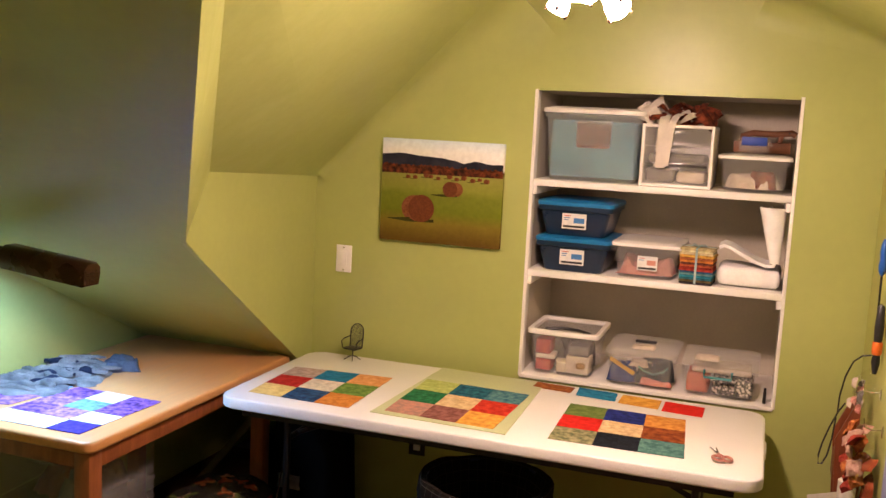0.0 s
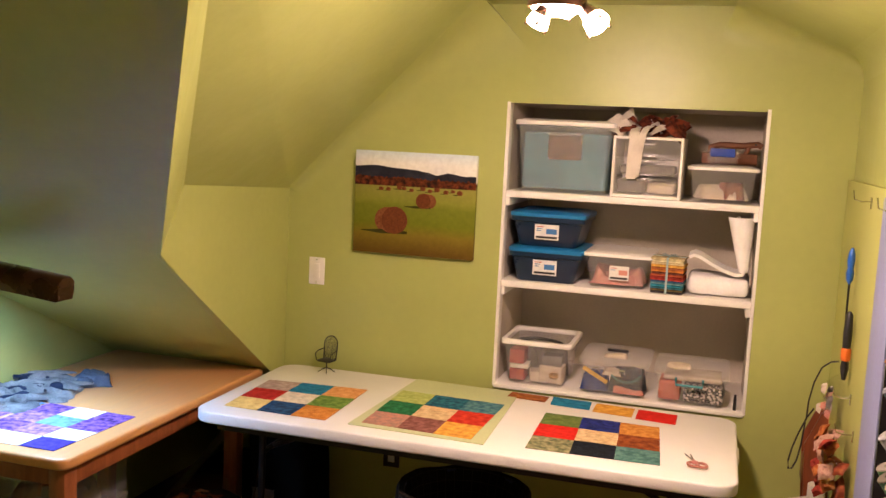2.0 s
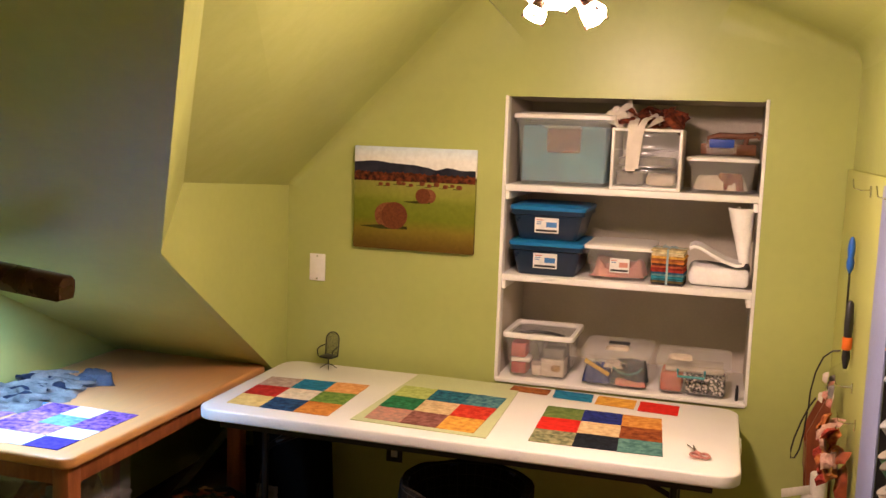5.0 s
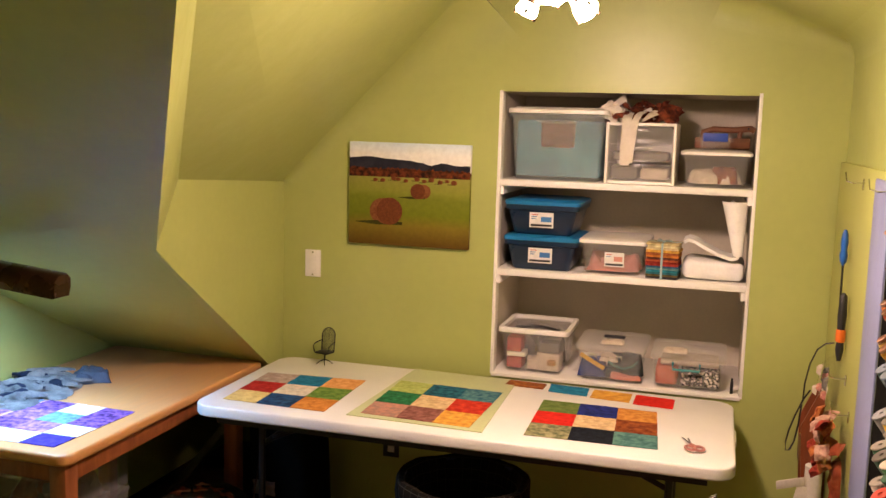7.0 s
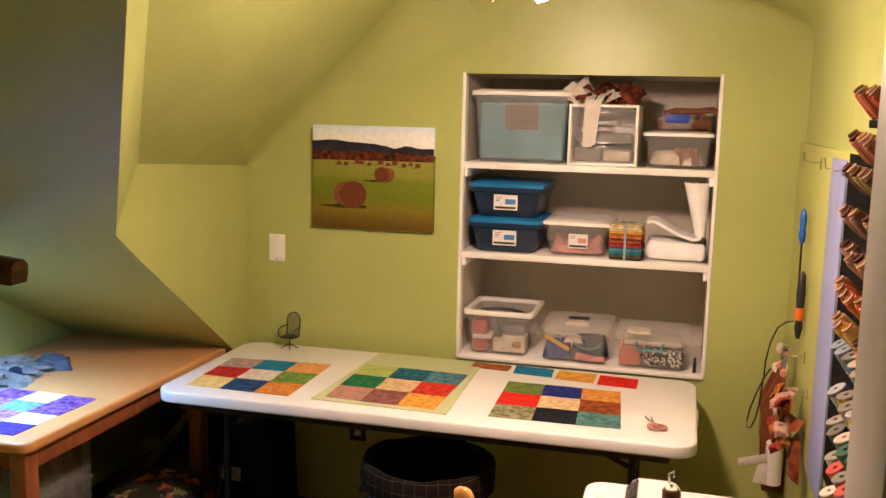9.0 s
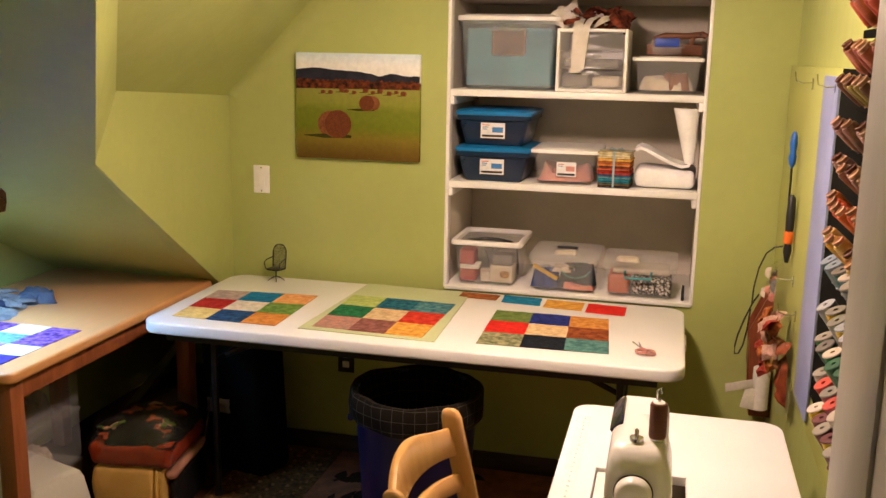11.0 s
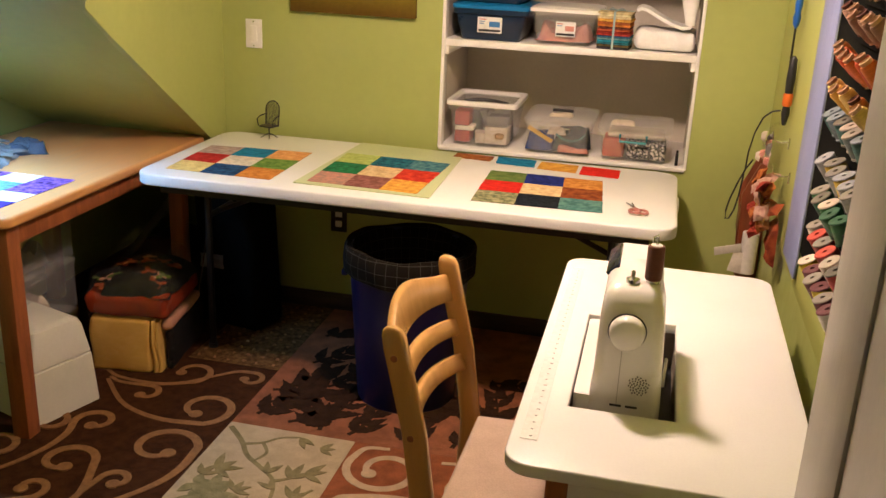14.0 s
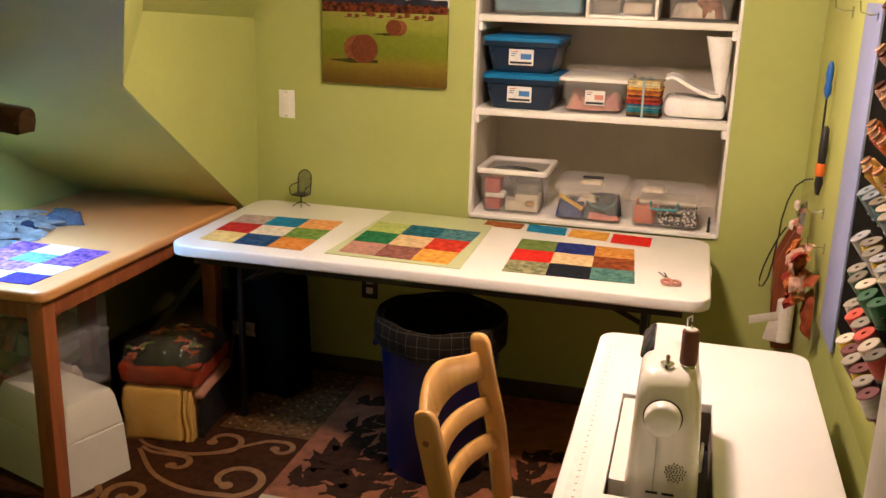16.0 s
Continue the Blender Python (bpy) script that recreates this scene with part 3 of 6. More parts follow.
part("plate", box(-0.036, 0.036, -0.006, 0, -0.058, 0.058, 0.003), M_BLACKP, ou)
for zz in (-0.022, 0.022):
    part("socket", box(-0.015, 0.015, -0.009, -0.005, zz - 0.014, zz + 0.014, 0.002), M_WHITE, ou, "white plastic socket")

# ---- folding table ----
TX0, TX1, TY0, TY1 = 0.045, 1.880, -0.832, -0.072
ft = thing("folding_table", "white moulded plastic folding table with black steel legs", "table", (0, 0, FZ))
part("tabletop", slab([rounded(TX0, TX1, TY0, TY1, 0.075, 8)], TOP - 0.041 - FZ, TOP - FZ, 0.007), M_RESIN, ft)
bm = bmesh.new()
bx(bm, TX0 + 0.08, TX1 - 0.08, TY0 + 0.05, TY0 + 0.08, TOP - 0.075 - FZ, TOP - 0.047 - FZ)
bx(bm, TX0 + 0.08, TX1 - 0.08, TY1 - 0.08, TY1 - 0.05, TOP - 0.075 - FZ, TOP - 0.047 - FZ)
part("frame_rail", bm, M_BLACK, ft)
for xx, sgn in ((TX0 + 0.13, 1), (TX1 - 0.20, -1)):
    for yy in (TY0 + 0.30, TY1 - 0.13):
        bm = bmesh.new()
        tube(bm, [(xx, yy, TOP - 0.06 - FZ), (xx, yy, 0.35), (xx, yy, 0.012)], 0.014)
        lg = part("leg", bm, M_BLACK, ft)
        bm = bmesh.new()
        rod(bm, (xx, yy, 0), (xx, yy, 0.03), 0.018)
        part("rubber_foot", bm, M_BLACKP, lg)
    bm = bmesh.new()
    tube(bm, [(xx, TY0 + 0.30, 0.55), (xx, TY1 - 0.13, 0.55)], 0.011)
    part("crossbar", bm, M_BLACK, ft)
    bm = bmesh.new()
    tube(bm, [(xx, (TY0 + TY1) / 2, 0.55), (xx + sgn * 0.2, (TY0 + TY1) / 2, 0.64), (xx + sgn * 0.40, (TY0 + TY1) / 2, 0.725)], 0.010)
    part("brace", bm, M_BLACK, ft)
part("carry_handle", box(TX1 - 0.01, TX1 + 0.006, -0.5, -0.38, TOP - 0.04 - FZ, TOP - 0.012 - FZ, 0.005), M_RESIN, ft)

# ---- nine-patch blocks ----
FAB = {}


def fab(key, a, b):
    FAB[key] = cloth("cotton_" + key, tuple(min(0.8, v * 1.15 + 0.004) for v in a), tuple(v * 0.95 for v in b), 48, 0.16)


fab("mauve_grey", (0.46, 0.36, 0.31), (0.36, 0.26, 0.23))
fab("turquoise", (0.015, 0.20, 0.34), (0.008, 0.13, 0.26))
fab("peach", (0.72, 0.36, 0.14), (0.66, 0.28, 0.09))
fab("red", (0.46, 0.028, 0.02), (0.34, 0.012, 0.012))
fab("cream", (0.68, 0.60, 0.48), (0.62, 0.54, 0.42))
fab("grass_green", (0.17, 0.27, 0.055), (0.08, 0.18, 0.03))
fab("pale_yellow", (0.72, 0.54, 0.20), (0.66, 0.47, 0.16))
fab("navy_blue", (0.018, 0.075, 0.17), (0.010, 0.03, 0.085))
fab("orange", (0.56, 0.22, 0.045), (0.48, 0.16, 0.025))
fab("leaf_print", (0.44, 0.50, 0.16), (0.36, 0.44, 0.12))
fab("teal", (0.018, 0.14, 0.18), (0.008, 0.055, 0.10))
fab("blue_grey", (0.10, 0.24, 0.24), (0.02, 0.11, 0.18))
fab("emerald", (0.018, 0.17, 0.065), (0.010, 0.10, 0.035))
fab("sand_print", (0.62, 0.46, 0.25), (0.54, 0.36, 0.19))
fab("tomato_red", (0.55, 0.045, 0.02), (0.44, 0.018, 0.012))
fab("dusty_rose", (0.46, 0.21, 0.15), (0.33, 0.20, 0.16))
fab("plum", (0.25, 0.10, 0.08), (0.16, 0.05, 0.04))
fab("golden", (0.66, 0.36, 0.06), (0.56, 0.24, 0.04))
fab("olive_green", (0.14, 0.19, 0.05), (0.08, 0.14, 0.03))
fab("royal_blue", (0.018, 0.03, 0.20), (0.008, 0.014, 0.10))
fab("amber", (0.58, 0.26, 0.06), (0.48, 0.17, 0.03))
fab("scarlet", (0.60, 0.022, 0.014), (0.52, 0.014, 0.010))
fab("speckled_green", (0.30, 0.28, 0.15), (0.09, 0.11, 0.05))
fab("black_navy", (0.010, 0.014, 0.022), (0.004, 0.006, 0.010))
fab("rust", (0.28, 0.075, 0.018), (0.16, 0.032, 0.010))
fab("seafoam", (0.09, 0.21, 0.18), (0.04, 0.12, 0.12))
fab("bark_brown", (0.34, 0.12, 0.03), (0.20, 0.05, 0.014))


def square(bm, a, b, c, d, z, lift, seed):
    """One cotton square between plan corners, with slightly wavy pinked edges."""
    n = 8
    g = []
    for j in range(n + 1):
        r = []
        for i in range(n + 1):
            u, v = i / n, j / n
            p = (Vector(a) * (1 - u) + Vector(b) * u) * (1 - v) + (Vector(d) * (1 - u) + Vector(c) * u) * v
            q = Vector((p.x * 14, p.y * 14, seed))
            w = 0.0016 if i in (0, n) or j in (0, n) else 0
            r.append(bm.verts.new((p.x + w * noise.noise(q * 3), p.y + w * noise.noise(q * 3 + Vector((5, 5, 5))), z + lift + 0.0018 * max(0, noise.noise(q)))))
        g.append(r)
    for j in range(n):
        for i in range(n):
            bm.faces.new((g[j][i], g[j][i + 1], g[j + 1][i + 1], g[j + 1][i]))
    r = bmesh.ops.extrude_face_region(bm, geom=list(bm.faces))
    for v in r["geom"]:
        if isinstance(v, bmesh.types.BMVert):
            v.co.z = z


def nine_patch(label, corners, z, keys, seed, cols=3, rws=3):
    """corners: back left, back right, front right, front left."""
    th = thing("quilt_block", label, "quilt block", (0, 0, 0), group="quilt blocks on the tables")
    bl, br, fr, fl = [Vector(c) for c in corners]

    def at(u, v):
        return (bl * (1 - u) + br * u) * (1 - v) + (fl * (1 - u) + fr * u) * v
    k = 0
    for j in range(rws):
        for i in range(cols):
            bm = bmesh.new()
            square(bm, at(i / cols, j / rws), at((i + 1) / cols, j / rws), at((i + 1) / cols, (j + 1) / rws), at(i / cols, (j + 1) / rws), z, 0.0014 + 0.0004 * ((i + j) % 2), seed + k)
            part("square", bm, FAB[keys[k]], th, keys[k].replace("_", " ") + " cotton square")
            k += 1
    return th


ZT = TOP + 0.001
nine_patch("nine-patch block of bright batik squares on the white table", [(0.111, -0.357), (0.511, -0.322), (0.519, -0.749), (0.126, -0.741)], ZT,
           ["mauve_grey", "turquoise", "peach", "red", "cream", "grass_green", "pale_yellow", "navy_blue", "orange"], 1)
solid("cutting_mat", slab([[(0.635, -0.082), (1.064, -0.100), (1.085, -0.768), (0.605, -0.753)]], ZT, ZT + 0.003), M_MAT, "pale green cutting mat on the white folding table", "cutting mat")
nine_patch("nine-patch block of batik squares on the cutting mat", [(0.640, -0.278), (1.048, -0.296), (1.035, -0.740), (0.644, -0.722)], ZT + 0.003,
           ["leaf_print", "teal", "blue_grey", "emerald", "sand_print", "tomato_red", "dusty_rose", "plum", "golden"], 20)
nine_patch("nine-patch block of dark and bright batik squares on the white table", [(1.208, -0.316), (1.616, -0.318), (1.645, -0.726), (1.218, -0.738)], ZT,
           ["olive_green", "royal_blue", "amber", "scarlet", "sand_print", "rust", "speckled_green", "black_navy", "seafoam"], 40)
for i, (key, x0, x1, y0, y1, sk) in enumerate((("bark_brown", 1.030, 1.178, -0.168, -0.100, 0.004), ("turquoise", 1.203, 1.352, -0.198, -0.090, -0.006), ("golden", 1.364, 1.510, -0.222, -0.105, 0.003), ("scarlet", 1.524, 1.668, -0.245, -0.118, 0.002))):
    bm = bmesh.new()
    square(bm, (x0 + sk, y1), (x1 + sk, y1 - 0.012), (x1, y0 - 0.012), (x0, y0), ZT, 0.004 if i == 0 else 0.0014, 70 + i)
    solid("fabric_square", bm, FAB[key], key.replace("_", " ") + " loose cotton square on the white table", "fabric", group="loose fabric squares")

# ---- small wire chair on the table ----
mc = thing("miniature_chair", "small black wire mesh swivel chair ornament on the white table", "ornament", (0.255, -0.135, TOP + 0.001), -12)
bm = bmesh.new()
for k in range(5):
    a = 2 * math.pi * k / 5 + 0.3
    tube(bm, [(0, 0, 0.018), (0.022 * math.cos(a), 0.022 * math.sin(a), 0.012), (0.04 * math.cos(a), 0.04 * math.sin(a), 0.002)], 0.002, 6)
part("base", bm, M_BLACK, mc)
bm = bmesh.new()
rod(bm, (0, 0, 0.016), (0, 0, 0.052), 0.003)
part("post", bm, M_BLACK, mc)
part("seat", slab([rounded(-0.036, 0.036, -0.034, 0.034, 0.012, 4)], 0.050, 0.056, 0.002), M_BLACK, mc)
bm = bmesh.new()
arch = [(0.036 * math.cos(radians(a)), 0.030 + 0.006 * math.sin(radians(a)), 0.125 + 0.036 * math.sin(radians(a))) for a in range(0, 181, 15)]
tube(bm, [(0.034, 0.024, 0.055)] + arch + [(-0.034, 0.024, 0.055)], 0.0028, 6)
part("back_frame", bm, M_BLACK, mc)
bm = bmesh.new()
for i in range(-7, 8):
    x = i * 0.0046
    h = 0.125 + math.sqrt(max(0, 0.036 ** 2 - x * x))
    tube(bm, [(x, 0.026, 0.057), (x, 0.031, h)], 0.0007, 4)
for j in range(20):
    z = 0.06 + j * 0.005
    w = 0.034 if z < 0.125 else math.sqrt(max(0.0001, 0.034 ** 2 - (z - 0.125) ** 2))
    tube(bm, [(-w, 0.0285, z), (w, 0.0285, z)], 0.0007, 4)
part("wire_mesh", bm, M_BLACK, mc)
for s in (-1, 1):
    bm = bmesh.new()
    tube(bm, [(s * 0.037, -0.028, 0.054), (s * 0.043, -0.03, 0.085), (s * 0.043, -0.01, 0.095), (s * 0.038, 0.028, 0.10)], 0.0024, 6)
    part("armrest", bm, M_BLACK, mc)

for ob in mc.children:
    ob.data.transform(Matrix.Scale(0.9, 4))

# ---- scissors ----
M_PINKH = mat("dusty_pink_handle", (0.42, 0.17, 0.14), 0.35, var=0.06)
sc = thing("scissors", "small scissors with dusty pink handles lying on the white table", "scissors", (1.745, -0.655, TOP + 0.002), 0)
for s, rz in ((1, 8), (-1, -8)):
    m = pose(0, 0, 0.002 + 0.002 * (s > 0), 0, 0, 18 + rz)
    bm = slab([[(-0.004, 0.0), (0.004, 0.0), (0.001, 0.075), (-0.002, 0.07)]], 0.001, 0.003, m=m)
    part("blade", bm, M_CHROME, sc)
    bm = bmesh.new()
    cx = 0.019 * -s
    tube(bm, [m @ Vector((cx + 0.015 * math.cos(a), -0.035 + 0.021 * math.sin(a), 0.004)) for a in [k * 2 * math.pi / 16 for k in range(17)]], 0.0045, 8)
    tube(bm, [m @ Vector((0, 0.004, 0.003)), m @ Vector((cx * 0.5, -0.015, 0.004))], 0.005, 8)
    part("handle", bm, M_PINKH, sc)

# ---- oak work table in the alcove ----
WX0, WX1, WY0, WY1, WZ = AW + 0.012, -0.030, -1.388, -0.115, 0.722
wt = thing("work_table", "oak-topped work table with a red-brown wooden frame", "table", (0, 0, FZ))
part("tabletop", slab([rounded(WX0, WX1, WY0, WY1, 0.04, 6)], WZ - 0.036 - FZ, WZ - FZ, 0.011), M_OAK, wt)
for q in ((WX0 + 0.05, WX1 - 0.05, WY0 + 0.05, WY0 + 0.075), (WX0 + 0.05, WX1 - 0.05, WY1 - 0.08, WY1 - 0.055), (WX1 - 0.058, WX1 - 0.034, WY0 + 0.07, WY1 - 0.07), (WX0 + 0.034, WX0 + 0.058, WY0 + 0.07, WY1 - 0.07)):
    part("apron", box(*q, WZ - 0.105 - FZ, WZ - 0.0365 - FZ, 0.003), M_CHERRY, wt)
for lx in (WX0 + 0.06, WX1 - 0.058):
    for ly in (WY0 + 0.062, WY1 - 0.16):
        part("leg", box(lx - 0.03, lx + 0.03, ly - 0.03, ly + 0.03, 0, WZ - 0.038 - FZ, 0.006), M_CHERRY, wt)

# purple block and loose jeans
fab("violet", (0.24, 0.11, 0.36), (0.05, 0.018, 0.13))
fab("white_cotton", (0.72, 0.70, 0.70), (0.66, 0.64, 0.66))
fab("sky_batik", (0.15, 0.36, 0.56), (0.10, 0.20, 0.45))
fab("lilac", (0.42, 0.20, 0.42), (0.14, 0.07, 0.24))
fab("indigo", (0.055, 0.035, 0.30), (0.035, 0.025, 0.22))
nine_patch("patchwork block of violet and white squares on the oak table", [(-0.455, -0.930), (-0.100, -0.938), (-0.118, -1.330), (-0.500, -1.335)], WZ + 0.001,
           ["violet", "white_cotton", "violet", "lilac", "sky_batik", "violet", "violet", "lilac", "white_cotton", "white_cotton", "white_cotton", "indigo"], 90, 3, 4)
nine_patch("violet and sky blue squares under the jeans on the oak table", [(-0.700, -0.99), (-0.470, -0.935), (-0.515, -1.20), (-0.715, -1.25)], WZ + 0.001,
           ["white_cotton", "sky_batik", "violet", "lilac"], 120, 2, 2)
M_DENIM = cloth("washed_denim", (0.25, 0.26, 0.25), (0.10, 0.11, 0.12), 14, 0.25)
M_DENIM3 = cloth("navy_denim_inside", (0.022, 0.032, 0.060), (0.010, 0.016, 0.034), 18, 0.2)
M_DENIM2 = cloth("dark_denim_hem", (0.085, 0.12, 0.17), (0.05, 0.075, 0.12), 18, 0.2)
je = thing("denim_jeans", "crumpled light blue denim jeans heaped on the oak table", "jeans", (0, 0, WZ + 0.0012))


def rumple(bm, cx, cy, sx, sy, h, seed, rz, n=54, fr=(9, 16)):
    """A flattened garment with sharp creases and turned-over edges."""
    g = []
    ca, sa = math.cos(radians(rz)), math.sin(radians(rz))
    for j in range(n + 1):
        row = []
        for i in range(n + 1):
            u, v = 2 * i / n - 1, 2 * j / n - 1
            e = max(0.0, 1 - (abs(u) ** 4 + abs(v) ** 4))
            q = Vector((u * sx * fr[0] + seed, v * sy * fr[1], seed))
            q = q + Vector((noise.noise(q * 0.8), noise.noise(q * 0.8 + Vector((3, 1, 2))), 0)) * 0.9
            ridge = min(1, abs(noise.noise(q * 0.85)) * 2.3)
            fine = min(1, abs(noise.noise(q * 2.0)) * 2.2)
            k = 1 + 0.22 * noise.noise(Vector((u * 1.8, v * 1.8, seed + 4)))
            x, y = u * sx * k, v * sy * k
            z = h * (0.16 + 0.58 * ridge ** 0.6 + 0.16 * fine ** 0.6) * min(1, e * 2.2) ** 0.5
            row.append(bm.verts.new((cx + x * ca - y * sa, cy + x * sa + y * ca, max(0, z))))
        g.append(row)
    for j in range(n):
        for i in range(n):
            bm.faces.new((g[j][i], g[j][i + 1], g[j + 1][i + 1], g[j + 1][i]))


def fold_roll(bm, cx, cy, z, ln, w, h, rz, seed):
    """One soft fold of cloth: a flattened, wavering half roll with pinched ends."""
    ca, sa = math.cos(radians(rz)), math.sin(radians(rz))
    rows = []
    for i in range(19):
        t = i / 18
        u = (t - 0.5) * ln
        k = math.sin(math.pi * (0.06 + 0.88 * t)) ** 0.4
        off = 0.020 * noise.noise(Vector((t * 2.3 + seed, seed, 0)))
        hh = h * k * (0.8 + 0.5 * noise.noise(Vector((t * 3.1, seed, 4.0))))
        row = []
        for j in range(10):
            a = math.pi * j / 9
            v = -math.cos(a) * w / 2 * k * (1 + 0.2 * noise.noise(Vector((t * 4, seed + j * 0.1, 2)))) + off
            row.append(bm.verts.new((cx + u * ca - v * sa, cy + u * sa + v * ca, z + max(0.0, math.sin(a)) ** 0.7 * hh + 0.004 * abs(noise.noise(Vector((t * 9, j * 0.6, seed)))))))
        rows.append(row)
    for r0, r1 in zip(rows, rows[1:]):
        for j in range(9):
            bm.faces.new((r0[j], r0[j + 1], r1[j + 1], r1[j]))


rng = random.Random(12)
for nm, cx, cy, sx, sy, cnt, top in (("trouser_leg", -0.60, -0.97, 0.10, 0.10, 15, 0.022), ("trouser_leg", -0.575, -0.83, 0.11, 0.09, 15, 0.034), ("waist", -0.64, -0.735, 0.08, 0.06, 9, 0.040)):
    bm = bmesh.new()
    rumple(bm, cx, cy, sx + 0.03, sy + 0.035, top * 0.6, cx * 7, 20, 40, (6, 20))
    part(nm, bm, M_DENIM, je, smooth=60)
    for i in range(cnt):
        bm = bmesh.new()
        x, y = cx + rng.uniform(-sx, sx) * 0.8, cy + sy * (2 * i / (cnt - 1) - 1)
        fold_roll(bm, x, y, top * rng.uniform(0.05, 0.7), rng.uniform(0.09, 0.19), rng.uniform(0.016, 0.032), rng.uniform(0.016, 0.034), rng.uniform(-14, 50), i * 3.7 + cx)
        if i % 5 == 2:
            part("fold", bm, M_DENIM3, je, "dark navy inner side of the denim", smooth=60)
        else:
            part("fold", bm, M_DENIM, je, smooth=60)
bm = bmesh.new()
rumple(bm, -0.50, -0.645, 0.065, 0.075, 0.045, 5.2, 40, 30)
part("cuff", bm, M_DENIM2, je, "darker blue denim cuff", smooth=55)

# desk lamp over the oak table
dl = thing("desk_lamp", "bronze desk lamp with a long metal head, switched on", "desk lamp", (-0.62, -1.30, WZ + 0.001))
bm = bmesh.new()
lathe(bm, [(0.085, 0), (0.085, 0.012), (0.07, 0.02), (0.02, 0.026)], 28)
part("base", bm, M_BRONZE, dl)
bm = bmesh.new()
tube(bm, [(0, 0, 0.02), (-0.05, 0.0, 0.25), (-0.06, 0.02, 0.40), (-0.02, 0.05, 0.49), (0.05, 0.07, 0.515)], 0.009, 10)
part("arm", bm, M_BRONZE, dl)
tilt = pose(0.03, 0.08, 0.522, 0, 5.5, 0)
bm = bmesh.new()
prof = [(-0.036, -0.040), (-0.042, -0.010), (-0.038, 0.022), (-0.022, 0.036), (0.022, 0.036), (0.038, 0.022), (0.042, -0.010), (0.036, -0.040)]
rings = []
for x, k in ((0.10, 0.94), (0.105, 1), (0.425, 1), (0.432, 0.92)):
    rings.append(([bm.verts.new((x, y * k, z * k)) for y, z in prof], [bm.verts.new((x, y * k * 0.9, z * 0.9 * k)) for y, z in prof]))
for (a, ai), (b, bi) in zip(rings, rings[1:]):
    for i in range(7):
        bm.faces.new((a[i], a[i + 1], b[i + 1], b[i]))
        bm.faces.new((ai[i + 1], ai[i], bi[i], bi[i + 1]))
    bm.faces.new((a[0], b[0], bi[0], ai[0]))
    bm.faces.new((a[7], ai[7], bi[7], b[7]))
for o, _ in (rings[0], rings[-1]):
    bm.faces.new(o)
bmesh.ops.transform(bm, matrix=tilt, verts=bm.verts)
hd = part("head", bm, M_BRONZE, dl)
bm = bmesh.new()
lathe(bm, [(0.012, -0.02), (0.018, -0.016), (0.018, 0.09), (0.014, 0.105)], 16, tilt @ pose(0, 0, 0.005, 0, 90, 0))
part("neck", bm, M_BRONZE, dl)
bm = bmesh.new()
rod(bm, tilt @ Vector((0.125, 0, -0.012)), tilt @ Vector((0.405, 0, -0.012)), 0.012)
part("tube", bm, M_TUBE, hd, "glowing cool white tube")

# ---- sewing table ----
SX0, SX1, SY0, SY1 = 1.588, 2.118, -2.275, -1.178
CX0, CX1, CY0, CY1 = 1.677, 1.876, -2.043, -1.575
st = thing("sewing_table", "white laminate sewing table with a cut-out for the machine", "table", (0, 0, FZ))
part("tabletop", slab([rounded(SX0, SX1, SY0, SY1, 0.05, 6), [(CX0, CY0), (CX0, CY1), (CX1, CY1), (CX1, CY0)]], TOP - 0.024 - FZ, TOP - FZ, 0.004), M_LAMI, st)
bm = bmesh.new()
bx(bm, CX0 - 0.02, CX1 + 0.02, CY0 - 0.02, CY1 + 0.02, 0.62 - FZ, 0.632 - FZ)
M_WELL = mat("raw_board_edge", (0.20, 0.165, 0.13), 0.8, var=0.15)
part("machine_platform", bm, M_BLACKP, st, "dark sunken platform")
for q in ((CX0 - 0.016, CX0 - 0.002, CY0 - 0.01, CY1 + 0.01), (CX1 + 0.002, CX1 + 0.016, CY0 - 0.01, CY1 + 0.01), (CX0 - 0.002, CX1 + 0.002, CY0 - 0.016, CY0 - 0.002), (CX0 - 0.002, CX1 + 0.002, CY1 + 0.002, CY1 + 0.016)):
    part("well_side", box(*q, 0.632 - FZ, TOP - 0.0245 - FZ), M_WELL, st)
part("ruler_strip", slab([[(1.607, -2.19), (1.638, -2.19), (1.638, -1.27), (1.607, -1.27)]], TOP + 0.0004 - FZ, TOP + 0.0014 - FZ), mat("ruler_film", (0.82, 0.82, 0.80), 0.24, var=0.03), st, "pale ruler strip")
bm = bmesh.new()
for i in range(36):
    y = -2.180 + i * 0.0254
    w = 0.006 if i % 4 == 0 else 0.004
    bx(bm, 1.622, 1.622 + w, y, y + 0.0022, TOP + 0.0014 - FZ, TOP + 0.0018 - FZ)
tagged(part("ruler_marks", bm, M_BLACKP, st, smooth=None), kind="stuff")
part("side_panel", box(1.70, 2.07, -2.20, -2.18, 0, TOP - 0.0245 - FZ, 0.002), M_LAMI, st)
part("side_panel", box(1.70, 2.07, -1.31, -1.29, 0, TOP - 0.0245 - FZ, 0.002), M_LAMI, st)
part("back_panel", box(2.05, 2.07, -2.178, -1.312, 0.05, TOP - 0.0245 - FZ, 0.002), M_LAMI, st)
part("front_rail", box(1.66, 1.70, -2.20, -2.17, 0, TOP - 0.0245 - FZ, 0.002), M_CHERRY, st)

